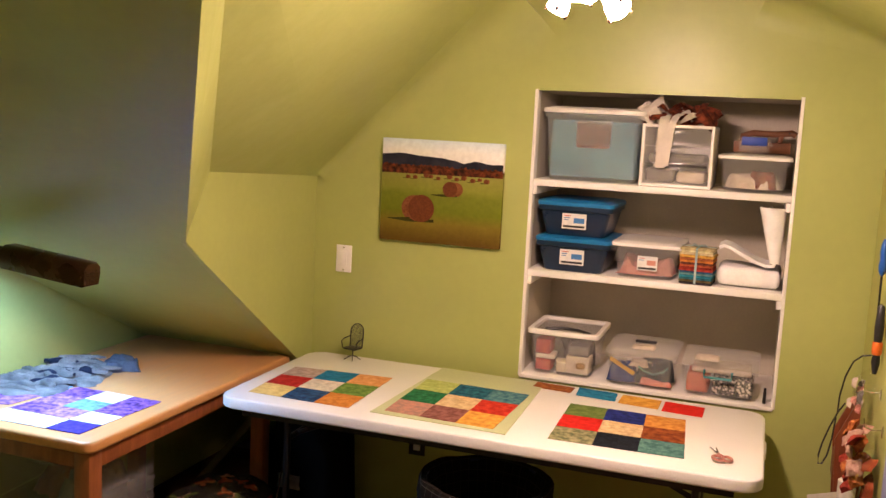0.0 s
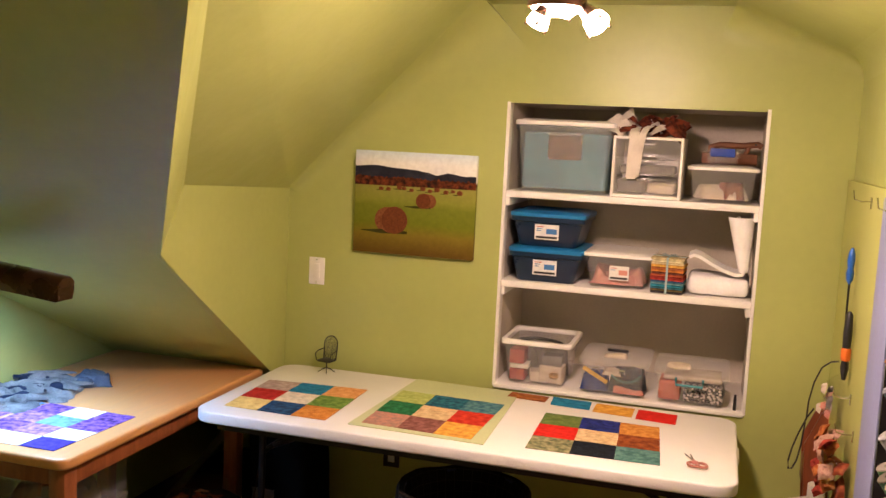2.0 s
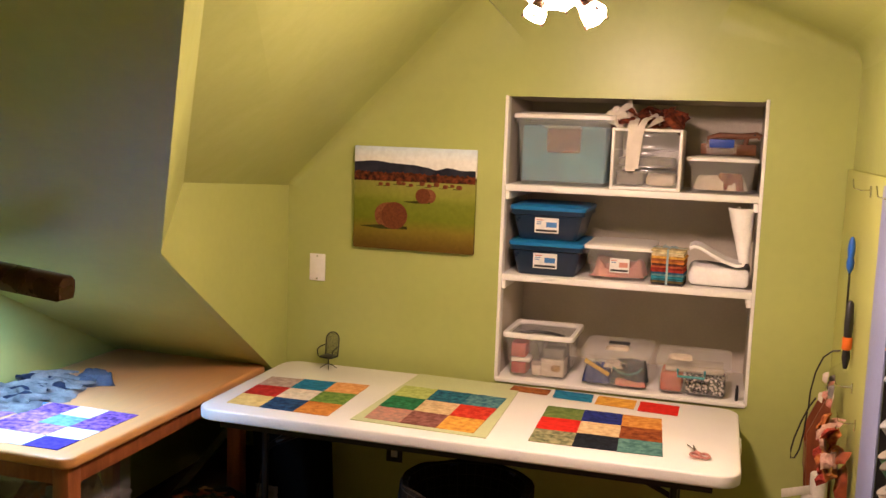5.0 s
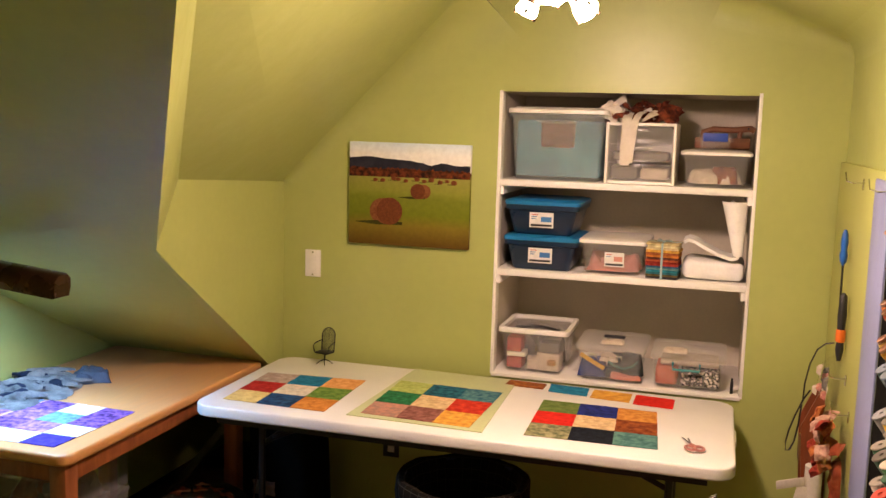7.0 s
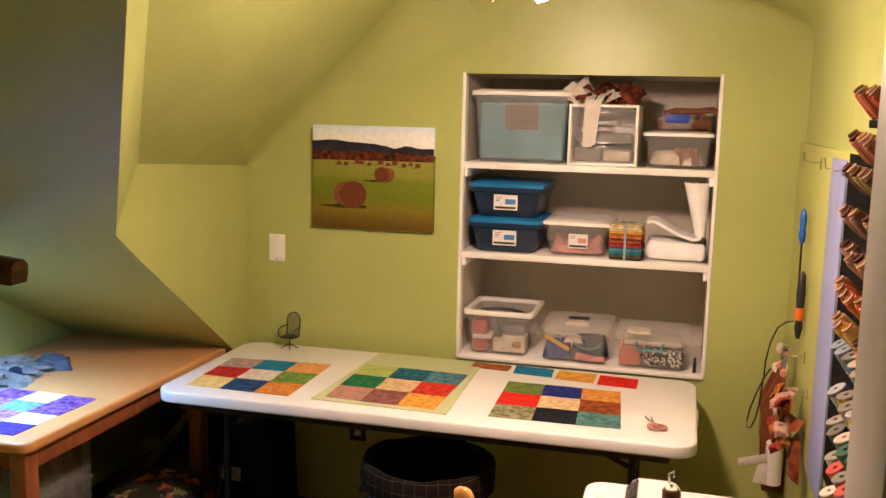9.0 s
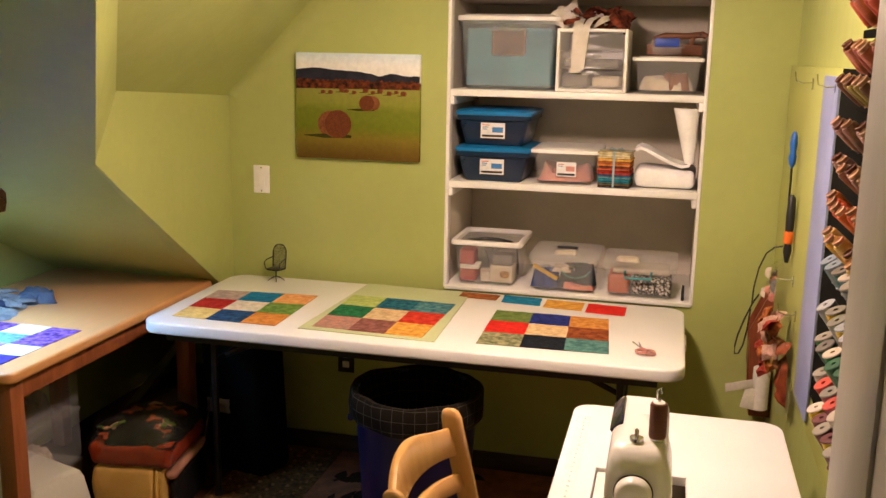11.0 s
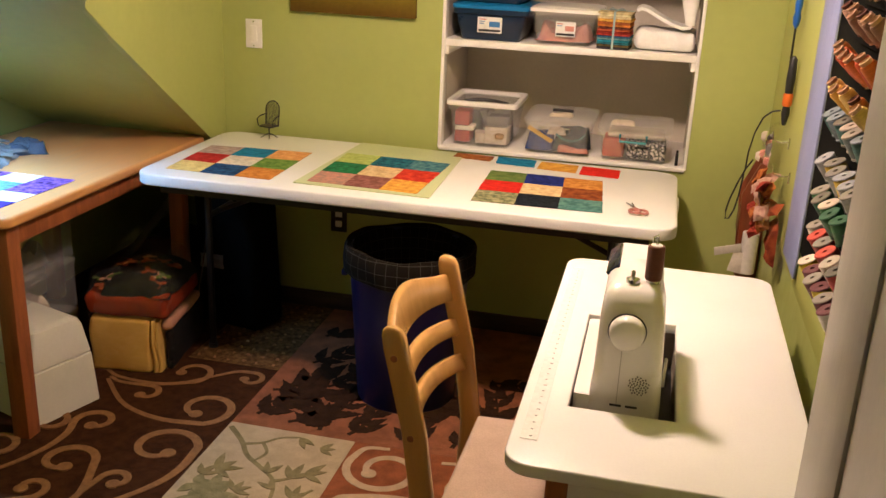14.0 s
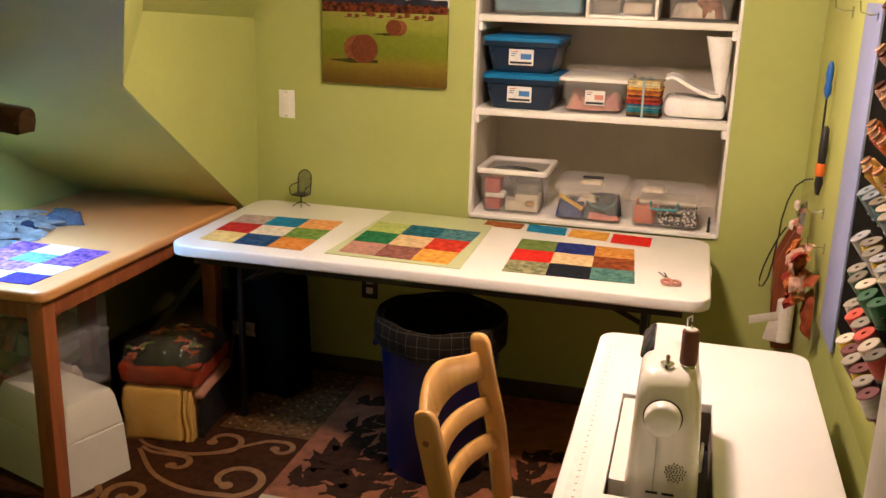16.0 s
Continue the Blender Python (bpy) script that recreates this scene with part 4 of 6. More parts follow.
# ---- sewing machine ----
M_GREYL = mat("grey_seam", (0.40, 0.37, 0.33), 0.5, var=0.05)
sm = thing("sewing_machine", "ivory electronic sewing machine sunk into the table", "sewing machine", (1.774, -1.795, 0.632))
bm = bmesh.new()
rings = []
for x0, x1, z, yf, yb in ((-0.093, 0.066, 0.000, -0.186, 0.200), (-0.093, 0.066, 0.105, -0.186, 0.200)):
    rings.append([bm.verts.new((x, y, z)) for x, y in rounded(x0, x1, yf, yb, 0.008, 4)])
for a, b in zip(rings, rings[1:]):
    for i in range(len(a)):
        bm.faces.new((a[i], a[(i + 1) % len(a)], b[(i + 1) % len(b)], b[i]))
bm.faces.new(rings[0][::-1])
bm.faces.new(rings[-1])
part("bed", bm, M_IVORY, sm)
part("needle_plate", box(-0.045, 0.05, 0.03, 0.15, 0.1052, 0.107, 0.0005), M_CHROME, sm)
bm = bmesh.new()   # column, slightly waisted, rounded at the top
rings = []
for z, x0, x1, y0, y1, r in ((0.0, -0.066, 0.074, -0.198, -0.07, 0.02), (0.10, -0.064, 0.073, -0.199, -0.075, 0.022), (0.16, -0.060, 0.070, -0.199, -0.08, 0.024), (0.23, -0.058, 0.066, -0.198, -0.06, 0.026),
                             (0.275, -0.057, 0.063, -0.195, -0.02, 0.028), (0.300, -0.055, 0.055, -0.188, 0.0, 0.028), (0.318, -0.050, 0.050, -0.176, 0.0, 0.026), (0.328, -0.042, 0.047, -0.160, 0.0, 0.022), (0.332, -0.03, 0.036, -0.14, 0.0, 0.02)):
    rings.append([bm.verts.new((x, y, z)) for x, y in rounded(x0, x1, y0, y1, r, 5)])
for a, b in zip(rings, rings[1:]):
    for i in range(len(a)):
        bm.faces.new((a[i], a[(i + 1) % len(a)], b[(i + 1) % len(b)], b[i]))
bm.faces.new(rings[0][::-1])
bm.faces.new(rings[-1])
part("column", bm, M_IVORY, sm)
part("arm", box(-0.0545, 0.0545, -0.150, 0.120, 0.215, 0.331, 0.026, 5), M_IVORY, sm)
part("head", box(-0.052, 0.052, 0.035, 0.123, 0.125, 0.24, 0.018, 4), M_IVORY, sm)
bm = bmesh.new()
lathe(bm, [(0.034, 0), (0.034, 0.008), (0.031, 0.021), (0.027, 0.025), (0.010, 0.027)], 32, pose(-0.004, -0.197, 0.252, 90, 0, 0))
part("hand_wheel", bm, M_IVORY, sm)
bm = bmesh.new()
lathe(bm, [(0.0362, 0), (0.0362, 0.0025), (0.033, 0.0028)], 32, pose(-0.004, -0.1955, 0.252, 90, 0, 0))
part("wheel_gap", bm, M_BLACKP, sm, "dark gap ring")
m = pose(-0.0462, 0.010, 0.3245, 0, -44, 0)
part("display_panel", box(-0.015, 0.015, -0.075, 0.070, -0.004, 0.0030, 0.001, m=m), M_SCREEN, sm, "dark display panel")
for i in range(45):
    r = 0.020 * math.sqrt((i + 0.5) / 45)
    a = i * 2.39996
    if i == 0:
        hole_bm = bmesh.new()
    rod(hole_bm, (0.028 + r * math.cos(a), -0.2004, 0.145 + r * math.sin(a)), (0.028 + r * math.cos(a), -0.1975, 0.145 + r * math.sin(a)), 0.0016, n=6)
tagged(part("vent_holes", hole_bm, M_BLACKP, sm, "dark round vent holes"), kind="stuff")
part("seam", box(-0.0105, -0.0092, -0.2003, -0.1985, 0.10, 0.212), M_GREYL, sm, "fine moulding seam")
for xx in (-0.022, 0.008):
    part("slot", box(xx, xx + 0.022, -0.2006, -0.198, 0.096, 0.100), M_BLACKP, sm)
bm = bmesh.new()
rod(bm, (0.032, -0.127, 0.329), (0.032, -0.127, 0.336), 0.014)
rod(bm, (0.032, -0.127, 0.33), (0.032, -0.127, 0.412), 0.003)
part("spool_pin", bm, M_CHROME, sm)
bm = bmesh.new()
lathe(bm, [(0.010, 0), (0.013, 0.001), (0.013, 0.008), (0.004, 0.010), (0.004, 0.022), (0.002, 0.024)], 16, pose(-0.005, -0.140, 0.330))
part("bobbin_winder", bm, M_CHROME, sm)
bm = bmesh.new()
tube(bm, [(0.028, 0.09, 0.330), (0.028, 0.09, 0.352), (0.036, 0.09, 0.358), (0.036, 0.09, 0.345)], 0.003, 8)
part("thread_guide", bm, M_CHROME, sm)
bm = bmesh.new()
bx(bm, 0.074, 0.080, -0.10, -0.085, 0.10, 0.16, 0.002)
part("presser_lever", bm, M_WHITE, sm)
M_BRTH = mat("reddish_brown_thread", (0.16, 0.045, 0.022), 0.6, var=0.10, scale=3, fine=0.2, bump=0.5, bscale=60, stretch=(1, 1, 30))
sp = thing("thread_spool", "large spool of reddish brown thread on the machine", "thread spool", (1.806, -1.922, 0.9685))
bm = bmesh.new()
lathe(bm, [(0.0148, 0), (0.0162, 0.003), (0.0162, 0.064), (0.0148, 0.067)], 20)
part("thread", bm, M_BRTH, sp)
bm = bmesh.new()
lathe(bm, [(0.007, 0.0672), (0.011, 0.0676), (0.011, 0.069), (0.006, 0.070)], 16)
part("core", bm, M_LID, sp)

# ---- ladder-back chair ----
ch = thing("dining_chair", "honey varnished ladder-back chair with a beige padded seat", "chair", (1.400, -1.808, FZ), -0.8)


def bar(bm, pts, w, d):
    """A rounded rectangular bar through points (x, y, z); w across y, d across x."""
    rs = []
    for p, k in pts:
        rs.append([bm.verts.new((p[0] + x * d * k, p[1] + y * w * k, p[2])) for x, y in rounded(-0.5, 0.5, -0.5, 0.5, 0.28, 3)])
    for a, b in zip(rs, rs[1:]):
        for i in range(len(a)):
            bm.faces.new((a[i], a[(i + 1) % len(a)], b[(i + 1) % len(b)], b[i]))
    bm.faces.new(rs[0][::-1])
    bm.faces.new(rs[-1])


HW = 0.2215
for s in (-1, 1):
    bm = bmesh.new()
    y = s * HW
    bar(bm, [((-0.03, y, 0), 0.8), ((0.0, y, 0.22), 1), ((0.008, y, 0.46), 1), ((-0.020, y, 0.66), 1), ((-0.062, y, 0.835), 1), ((-0.068, y, 0.866), 0.95), ((-0.071, y, 0.880), 0.75), ((-0.072, y, 0.886), 0.4)], 0.030, 0.050)
    po = part("back_post", bm, M_PINE, ch)
    for zz, xo in ((0.825, -0.058), (0.655, -0.019)):
        bm = bmesh.new()
        rod(bm, (xo - 0.005, y + s * 0.0155, zz), (xo - 0.005, y + s * 0.0172, zz), 0.007)
        part("bolt", bm, M_CHERRY, po, "red-brown round bolt plug")
    bm = bmesh.new()
    bar(bm, [((0.36, s * 0.200, 0), 0.85), ((0.36, s * 0.200, 0.43), 1)], 0.036, 0.036)
    part("leg", bm, M_PINE, ch)
    bm = bmesh.new()
    tube(bm, [(0.02, s * 0.19, 0.22), (0.35, s * 0.19, 0.22)], 0.010)
    part("stretcher", bm, M_PINE, ch)
    part("seat_rail", box(0.02, 0.35, s * 0.19 - 0.012, s * 0.19 + 0.012, 0.40, 0.455, 0.004), M_PINE, ch)


def slat(zc, hgt, crest):
    """A steam-bent back slat; the crest rises in a hump between low shoulders."""
    bm = bmesh.new()
    rs = []
    n = 24
    for i in range(n + 1):
        u = 2 * i / n - 1
        y = u * (HW - 0.006)
        back = -0.044 * (1 - u * u)
        lean = -0.010 - (zc - 0.60) * 0.225
        arch = crest * (0.5 + 0.5 * math.cos(math.pi * u))
        lift = 0.020 * (1 - u * u)
        z0, z1 = zc - hgt / 2 + lift, zc + hgt / 2 + lift * (0.3 if crest else 1) + arch
        x = back + lean
        tip = -(z1 - z0) * 0.2
        sec = ((-0.009, 0.004), (-0.011, 0.012), (-0.011, -0.010), (-0.006, -0.002), (0.0, 0.0), (0.006, -0.002), (0.011, -0.010), (0.011, 0.012), (0.009, 0.004))
        rs.append([bm.verts.new((x + dx + (tip if k in (2, 3, 4, 5, 6) else 0), y, (z1 if k in (2, 3, 4, 5, 6) else z0 - 0.004) + dz)) for k, (dx, dz) in enumerate(sec)])
    m = len(rs[0])
    for a, b in zip(rs, rs[1:]):
        for k in range(m):
            bm.faces.new((a[k], a[(k + 1) % m], b[(k + 1) % m], b[k]))
    bm.faces.new(rs[0][::-1])
    bm.faces.new(rs[-1])
    return bm


part("crest_rail", slat(0.810, 0.068, 0.034), M_PINE, ch)
part("slat", slat(0.712, 0.042, 0.0), M_PINE, ch)
part("slat", slat(0.622, 0.042, 0.0), M_PINE, ch)
bm = slab([[(0.030, -0.190), (0.400, -0.215), (0.410, -0.17), (0.414, 0.0), (0.410, 0.17), (0.400, 0.215), (0.030, 0.190)]], 0.456, 0.498, 0.016)
part("seat_cushion", bm, M_SEAT, ch, "beige fabric padded seat")
part("front_rail", box(0.345, 0.37, -0.18, 0.18, 0.40, 0.455, 0.004), M_PINE, ch)

# ---- waste bin ----
wb = thing("waste_bin", "deep blue plastic bin with a checked black liner cuff", "bin", (1.0, -0.66, FZ + 0.0005))
bm = bmesh.new()
lathe(bm, [(0.17, 0), (0.175, 0.01), (0.210, 0.53), (0.220, 0.535), (0.220, 0.575), (0.203, 0.575), (0.198, 0.53), (0.165, 0.02)], 40)
part("body", bm, M_BINBLUE, wb)
M_CHECK = bpy.data.materials.new("black_windowpane_check_cloth")
M_CHECK.use_nodes = True
nt = M_CHECK.node_tree
N, L = nt.nodes.new, nt.links.new
tc = N("ShaderNodeTexCoord")
sx = N("ShaderNodeSeparateXYZ")
L(tc.outputs["Object"], sx.inputs[0])
at2 = N("ShaderNodeMath")
at2.operation = "ARCTAN2"
L(sx.outputs[1], at2.inputs[0])
L(sx.outputs[0], at2.inputs[1])
lines = []
for src, k in ((at2.outputs[0], 6.0), (sx.outputs[2], 26.0)):
    a = N("ShaderNodeMath")
    a.operation = "MULTIPLY"
    a.inputs[1].default_value = k
    L(src, a.inputs[0])
    f = N("ShaderNodeMath")
    f.operation = "FRACT"
    L(a.outputs[0], f.inputs[0])
    g = N("ShaderNodeMath")
    g.operation = "LESS_THAN"
    g.inputs[1].default_value = 0.05
    L(f.outputs[0], g.inputs[0])
    lines.append(g)
mx = N("ShaderNodeMath")
mx.operation = "MAXIMUM"
L(lines[0].outputs[0], mx.inputs[0])
L(lines[1].outputs[0], mx.inputs[1])
mc2 = N("ShaderNodeMix")
mc2.data_type = "RGBA"
mc2.inputs[6].default_value = (0.012, 0.009, 0.006, 1)
mc2.inputs[7].default_value = (0.055, 0.050, 0.042, 1)
L(mx.outputs[0], mc2.inputs[0])
L(mc2.outputs[2], nt.nodes["Principled BSDF"].inputs["Base Color"])
nt.nodes["Principled BSDF"].inputs["Roughness"].default_value = 0.95
nt.nodes["Principled BSDF"].inputs["Specular IOR Level"].default_value = 0.08
bm = bmesh.new()
n = 72
rs = []
for r, z in ((0.217, 0.485), (0.227, 0.49), (0.232, 0.53), (0.230, 0.57), (0.222, 0.586), (0.203, 0.582), (0.188, 0.53), (0.17, 0.34), (0.02, 0.28)):
    rs.append([bm.verts.new(((r + 0.003 * math.sin(11 * a + z * 40)) * math.cos(a), (r + 0.003 * math.sin(11 * a + z * 40)) * math.sin(a), z + 0.004 * math.sin(5 * a))) for a in [2 * math.pi * i / n for i in range(n)]])
for a, b in zip(rs, rs[1:]):
    for i in range(n):
        bm.faces.new((a[i], a[(i + 1) % n], b[(i + 1) % n], b[i]))
bm.faces.new(rs[-1])
part("liner", bm, M_CHECK, wb, "black checked cloth liner")
part("grip", box(-0.235, -0.215, -0.05, 0.05, 0.45, 0.475, 0.006), M_BINBLUE, wb)

# ---- storage bins on the shelves ----
G_BIN = "storage bins in the recess"


def storage(label, x0, x1, y0, y1, z, h, body, lid, tx=0.018, ty=0.012, lidh=0.02, group=G_BIN, name="storage_bin"):
    th = thing(name, label, "storage bin", ((x0 + x1) / 2, y0, z + 0.0006), group=group)
    w, d = (x1 - x0) / 2, y1 - y0
    bm = bmesh.new()
    tapered(bm, -w + 0.008, w - 0.008, 0.008, d - 0.008, 0, h, tx, ty)
    part("tub", bm, body, th)
    part("lid", lid_mesh(-w, w, 0, d, h + 0.0008, lidh), lid, th)
    return th


def sticker(th, x0, x1, z0, z1, y, accent, rows=3):
    la = part("label", box(x0, x1, y - 0.0014, y, z0, z1), M_LABEL, th, "white printed label", smooth=None)
    h = z1 - z0
    w = x1 - x0
    part("label_band", box(x0 + w * 0.06, x1 - w * 0.06, y - 0.0022, y - 0.0014, z0 + h * 0.08, z0 + h * 0.22), M_BLACKP, la, smooth=None)
    part("label_picture", box(x0 + w * 0.48, x1 - w * 0.08, y - 0.0022, y - 0.0014, z0 + h * 0.38, z0 + h * 0.72), accent, la, smooth=None)
    for i in range(rows):
        part("label_bar", box(x0 + w * 0.08, x0 + w * (0.36 - 0.05 * i), y - 0.0022, y - 0.0014, z0 + h * (0.82 - 0.13 * i), z0 + h * (0.87 - 0.13 * i)), M_BLUELID if i else mat("label_red", (0.5, 0.05, 0.03), 0.6), la, smooth=None)


M_ACC = mat("label_blue", (0.05, 0.20, 0.50), 0.6)
M_ACC2 = mat("label_pink", (0.60, 0.25, 0.20), 0.6)
SH0, SH1, SH2 = 0.744, 1.1695, 1.5295


def lump(name, label, x, y, z, sx, sy, h, material, seed, rz=0, folds=5):
    bm = bmesh.new()
    rumple(bm, 0, 0, sx, sy, h, seed, rz, 24)
    ob = solid(name, bm, material, label, "fabric")
    ob.matrix_basis = pose(x, y, z)
    return ob


def fold(name, label, x0, x1, y0, y1, z0, z1, material, rz=0, tilt=0, soft=0.012):
    ob = solid(name, box(-(x1 - x0) / 2, (x1 - x0) / 2, -(y1 - y0) / 2, (y1 - y0) / 2, 0, z1 - z0, min(soft, (z1 - z0) * 0.4), 3), material, label, "fabric")
    ob.matrix_basis = pose((x0 + x1) / 2, (y0 + y1) / 2, z0, 0, tilt, rz)
    return ob


C_RED = cloth("red_plaid_cotton", (0.45, 0.10, 0.08), (0.32, 0.05, 0.05), 60)
C_WHT = cloth("white_twill_tape", (0.74, 0.68, 0.60), (0.66, 0.60, 0.52), 30)
C_CRM = cloth("cream_cotton", (0.62, 0.54, 0.44), (0.50, 0.42, 0.34), 30)
C_PNK = cloth("pink_cotton", (0.62, 0.28, 0.22), (0.52, 0.20, 0.17), 40)
C_CORAL = cloth("coral_print_cotton", (0.56, 0.17, 0.10), (0.40, 0.11, 0.07), 120)
C_BLU = cloth("blue_cotton", (0.05, 0.08, 0.25), (0.03, 0.05, 0.16), 30)
C_TEAL = cloth("sea_green_cotton", (0.12, 0.28, 0.26), (0.06, 0.18, 0.18), 30)
C_AQUA = cloth("aqua_cotton", (0.10, 0.34, 0.44), (0.05, 0.20, 0.30), 9)
C_BRN = cloth("brown_print_cotton", (0.26, 0.09, 0.05), (0.12, 0.03, 0.02), 40)
C_GRY = cloth("grey_cotton", (0.22, 0.20, 0.18), (0.14, 0.13, 0.12), 30)
M_TAN0 = mat("tan_card", (0.42, 0.27, 0.13), 0.7, var=0.06)
C_SLATE = cloth("slate_cotton", (0.06, 0.085, 0.10), (0.03, 0.045, 0.06), 30)
M_YEL = mat("yellow_pencil_lacquer", (0.60, 0.36, 0.06), 0.4)
M_TEALP = mat("teal_latch_plastic", (0.02, 0.22, 0.24), 0.35)

# top shelf: large aqua tote, small drawer cabinet, low bin with a clip box
t1 = storage("large frosted aqua tote with a white lid", 0.952, 1.352, 0.035, 0.40, SH2, 0.262, M_AQUA, M_LID, 0.022, 0.02, 0.024)
part("handle_panel", box(-0.075, 0.075, 0.008, 0.020, 0.222, 0.238, 0.003), M_AQUA, t1)
fold("folded_fabric", "aqua folded cotton inside the tote", 0.985, 1.320, 0.075, 0.37, SH2 + 0.014, SH2 + 0.236, C_AQUA)
fold("folded_fabric", "brown print folded cotton inside the tote", 1.085, 1.220, 0.062, 0.085, SH2 + 0.13, SH2 + 0.235, C_BRN)
dr = thing("drawer_cabinet", "small white-framed cabinet with clear drawers", "drawer cabinet", (1.478, 0.025, SH2 + 0.0006), group=G_BIN)
W2, D2, H2 = 0.133, 0.33, 0.235
for q in ((-W2, -W2 + 0.012, 0, D2, 0, H2), (W2 - 0.012, W2, 0, D2, 0, H2), (-W2 + 0.012, W2 - 0.012, 0, D2, 0, 0.012), (-W2 + 0.012, W2 - 0.012, 0, D2, H2 - 0.012, H2), (-W2 + 0.012, W2 - 0.012, D2 - 0.01, D2, 0.012, H2 - 0.012)):
    part("frame", box(*q, 0.003), M_LID, dr)
for k in range(3):
    z0 = 0.014 + k * 0.0705
    d0 = part("drawer", box(-W2 + 0.014, W2 - 0.014, 0.004, 0.008, z0, z0 + 0.066, 0.0015), M_CLEAR, dr)
    part("pull", box(-0.03, 0.03, -0.004, 0.004, z0 + 0.050, z0 + 0.056, 0.002), M_FROST, d0)
fold("folded_fabric", "dark print cotton inside the clear drawers", 1.365, 1.470, 0.06, 0.30, SH2 + 0.016, SH2 + 0.07, C_GRY)
fold("folded_fabric", "pale cotton inside the clear drawers", 1.480, 1.585, 0.06, 0.30, SH2 + 0.018, SH2 + 0.06, C_CRM)
fold("folded_fabric", "brown cotton inside the clear drawers", 1.370, 1.580, 0.07, 0.30, SH2 + 0.09, SH2 + 0.125, C_GRY)
ZD = SH2 + H2 + 0.002
C_BNDN = cloth("russet_bandana_cotton", (0.24, 0.055, 0.025), (0.05, 0.014, 0.010), 60)
scr = thing("fabric_scraps", "crumpled russet and cream cloth scraps on the drawer cabinet", "fabric scraps", (1.478, 0.12, ZD))
rng = random.Random(31)
for i in range(17):
    bm = bmesh.new()
    rumple(bm, 0, 0, rng.uniform(0.035, 0.055), rng.uniform(0.025, 0.04), 0.03, i * 2.1, rng.uniform(0, 180), 18)
    x = -0.12 + 0.24 * (i % 9) / 8
    bmesh.ops.transform(bm, matrix=pose(x, rng.uniform(-0.05, 0.05), 0.012 + 0.026 * (i // 9) + rng.uniform(0, 0.014), rng.uniform(-55, 55), rng.uniform(-45, 45), rng.uniform(0, 90)), verts=bm.verts)
    part("scrap", bm, C_WHT if i in (2, 9, 13) else C_CRM if i in (5, 10) else C_BNDN, scr, smooth=55)
bm = slab([[(-0.035, -0.02), (0.03, -0.028), (0.005, 0.05)]], 0, 0.002, m=pose(-0.085, -0.03, 0.075, 70, 15, 20))
part("scrap", bm, C_WHT, scr, "stiff cream folded corner")


def strap(name, label, pts, w, material, th=0.002):
    bm = bmesh.new()
    rs = []
    for p in pts:
        rs.append([bm.verts.new((p[0] - w / 2, p[1], p[2])), bm.verts.new((p[0] + w / 2, p[1], p[2])), bm.verts.new((p[0] + w / 2, p[1] + th, p[2] + th)), bm.verts.new((p[0] - w / 2, p[1] + th, p[2] + th))])
    for a, b in zip(rs, rs[1:]):
        for k in range(4):
            bm.faces.new((a[k], a[(k + 1) % 4], b[(k + 1) % 4], b[k]))
    bm.faces.new(rs[0][::-1])
    bm.faces.new(rs[-1])
    return solid(name, bm, material, label, "fabric", smooth=60)


strap("hanging_strip", "white cotton strip hanging over the drawer cabinet", [(1.425, 0.09, ZD + 0.035), (1.424, 0.045, ZD + 0.022), (1.424, 0.018, ZD + 0.006), (1.423, 0.012, ZD - 0.05), (1.421, 0.010, ZD - 0.12), (1.422, 0.010, ZD - 0.165)], 0.036, C_WHT)
strap("hanging_strip", "white cotton strip hanging over the drawer cabinet", [(1.478, 0.09, ZD + 0.04), (1.466, 0.045, ZD + 0.03), (1.456, 0.018, ZD + 0.008), (1.450, 0.010, ZD - 0.04), (1.444, 0.008, ZD - 0.10), (1.440, 0.008, ZD - 0.155)], 0.026, C_WHT)
storage("low clear bin with a white lid", 1.630, 1.893, 0.015, 0.36, SH2, 0.120, M_CLEAR, M_LID, 0.014, 0.012, 0.018)
lump("folded_fabric", "mixed cloth scraps inside the low clear bin", 1.762, 0.12, SH2 + 0.014, 0.095, 0.08, 0.062, C_CRM, 2.2)
lump("folded_fabric", "brown cloth scraps inside the low clear bin", 1.79, 0.10, SH2 + 0.0145, 0.05, 0.06, 0.072, C_BRN, 6.1)
t4 = storage("small clear box with a blue lid on a bin", 1.682, 1.822, 0.05, 0.24, SH2 + 0.1425, 0.048, M_CLEAR, M_CLEAR, 0.006, 0.006, 0.010)
part("latch", box(-0.045, 0.045, -0.004, 0.006, 0.030, 0.062, 0.003), mat("cobalt_latch_plastic", (0.008, 0.05, 0.36), 0.5), t4, "bright blue latch")
M_WOODB = mat("dark_wood_tool", (0.20, 0.075, 0.03), 0.5, var=0.25, stretch=(1, 8, 8))
wbk = thing("wooden_tool", "dark wooden hand tool lying behind the clear box", "tool", (1.80, 0.33, SH2 + 0.1425))
part("body", box(-0.13, 0.085, -0.02, 0.02, 0, 0.045, 0.006), M_WOODB, wbk)
bm = bmesh.new()
tube(bm, [(-0.10, 0, 0.040), (-0.098, 0, 0.066), (-0.06, 0, 0.078), (0.02, 0, 0.076), (0.085, 0, 0.084), (0.10, 0, 0.074)], 0.013, 10)
tube(bm, [(0.04, 0, 0.040), (0.045, 0, 0.062), (0.05, 0, 0.080)], 0.010, 10)
part("handle", bm, M_WOODB, wbk)
bm = bmesh.new()
rod(bm, (0.075, -0.0145, 0.083), (0.075, -0.012, 0.083), 0.004)
part("rivet", bm, M_BLACKP, wbk)

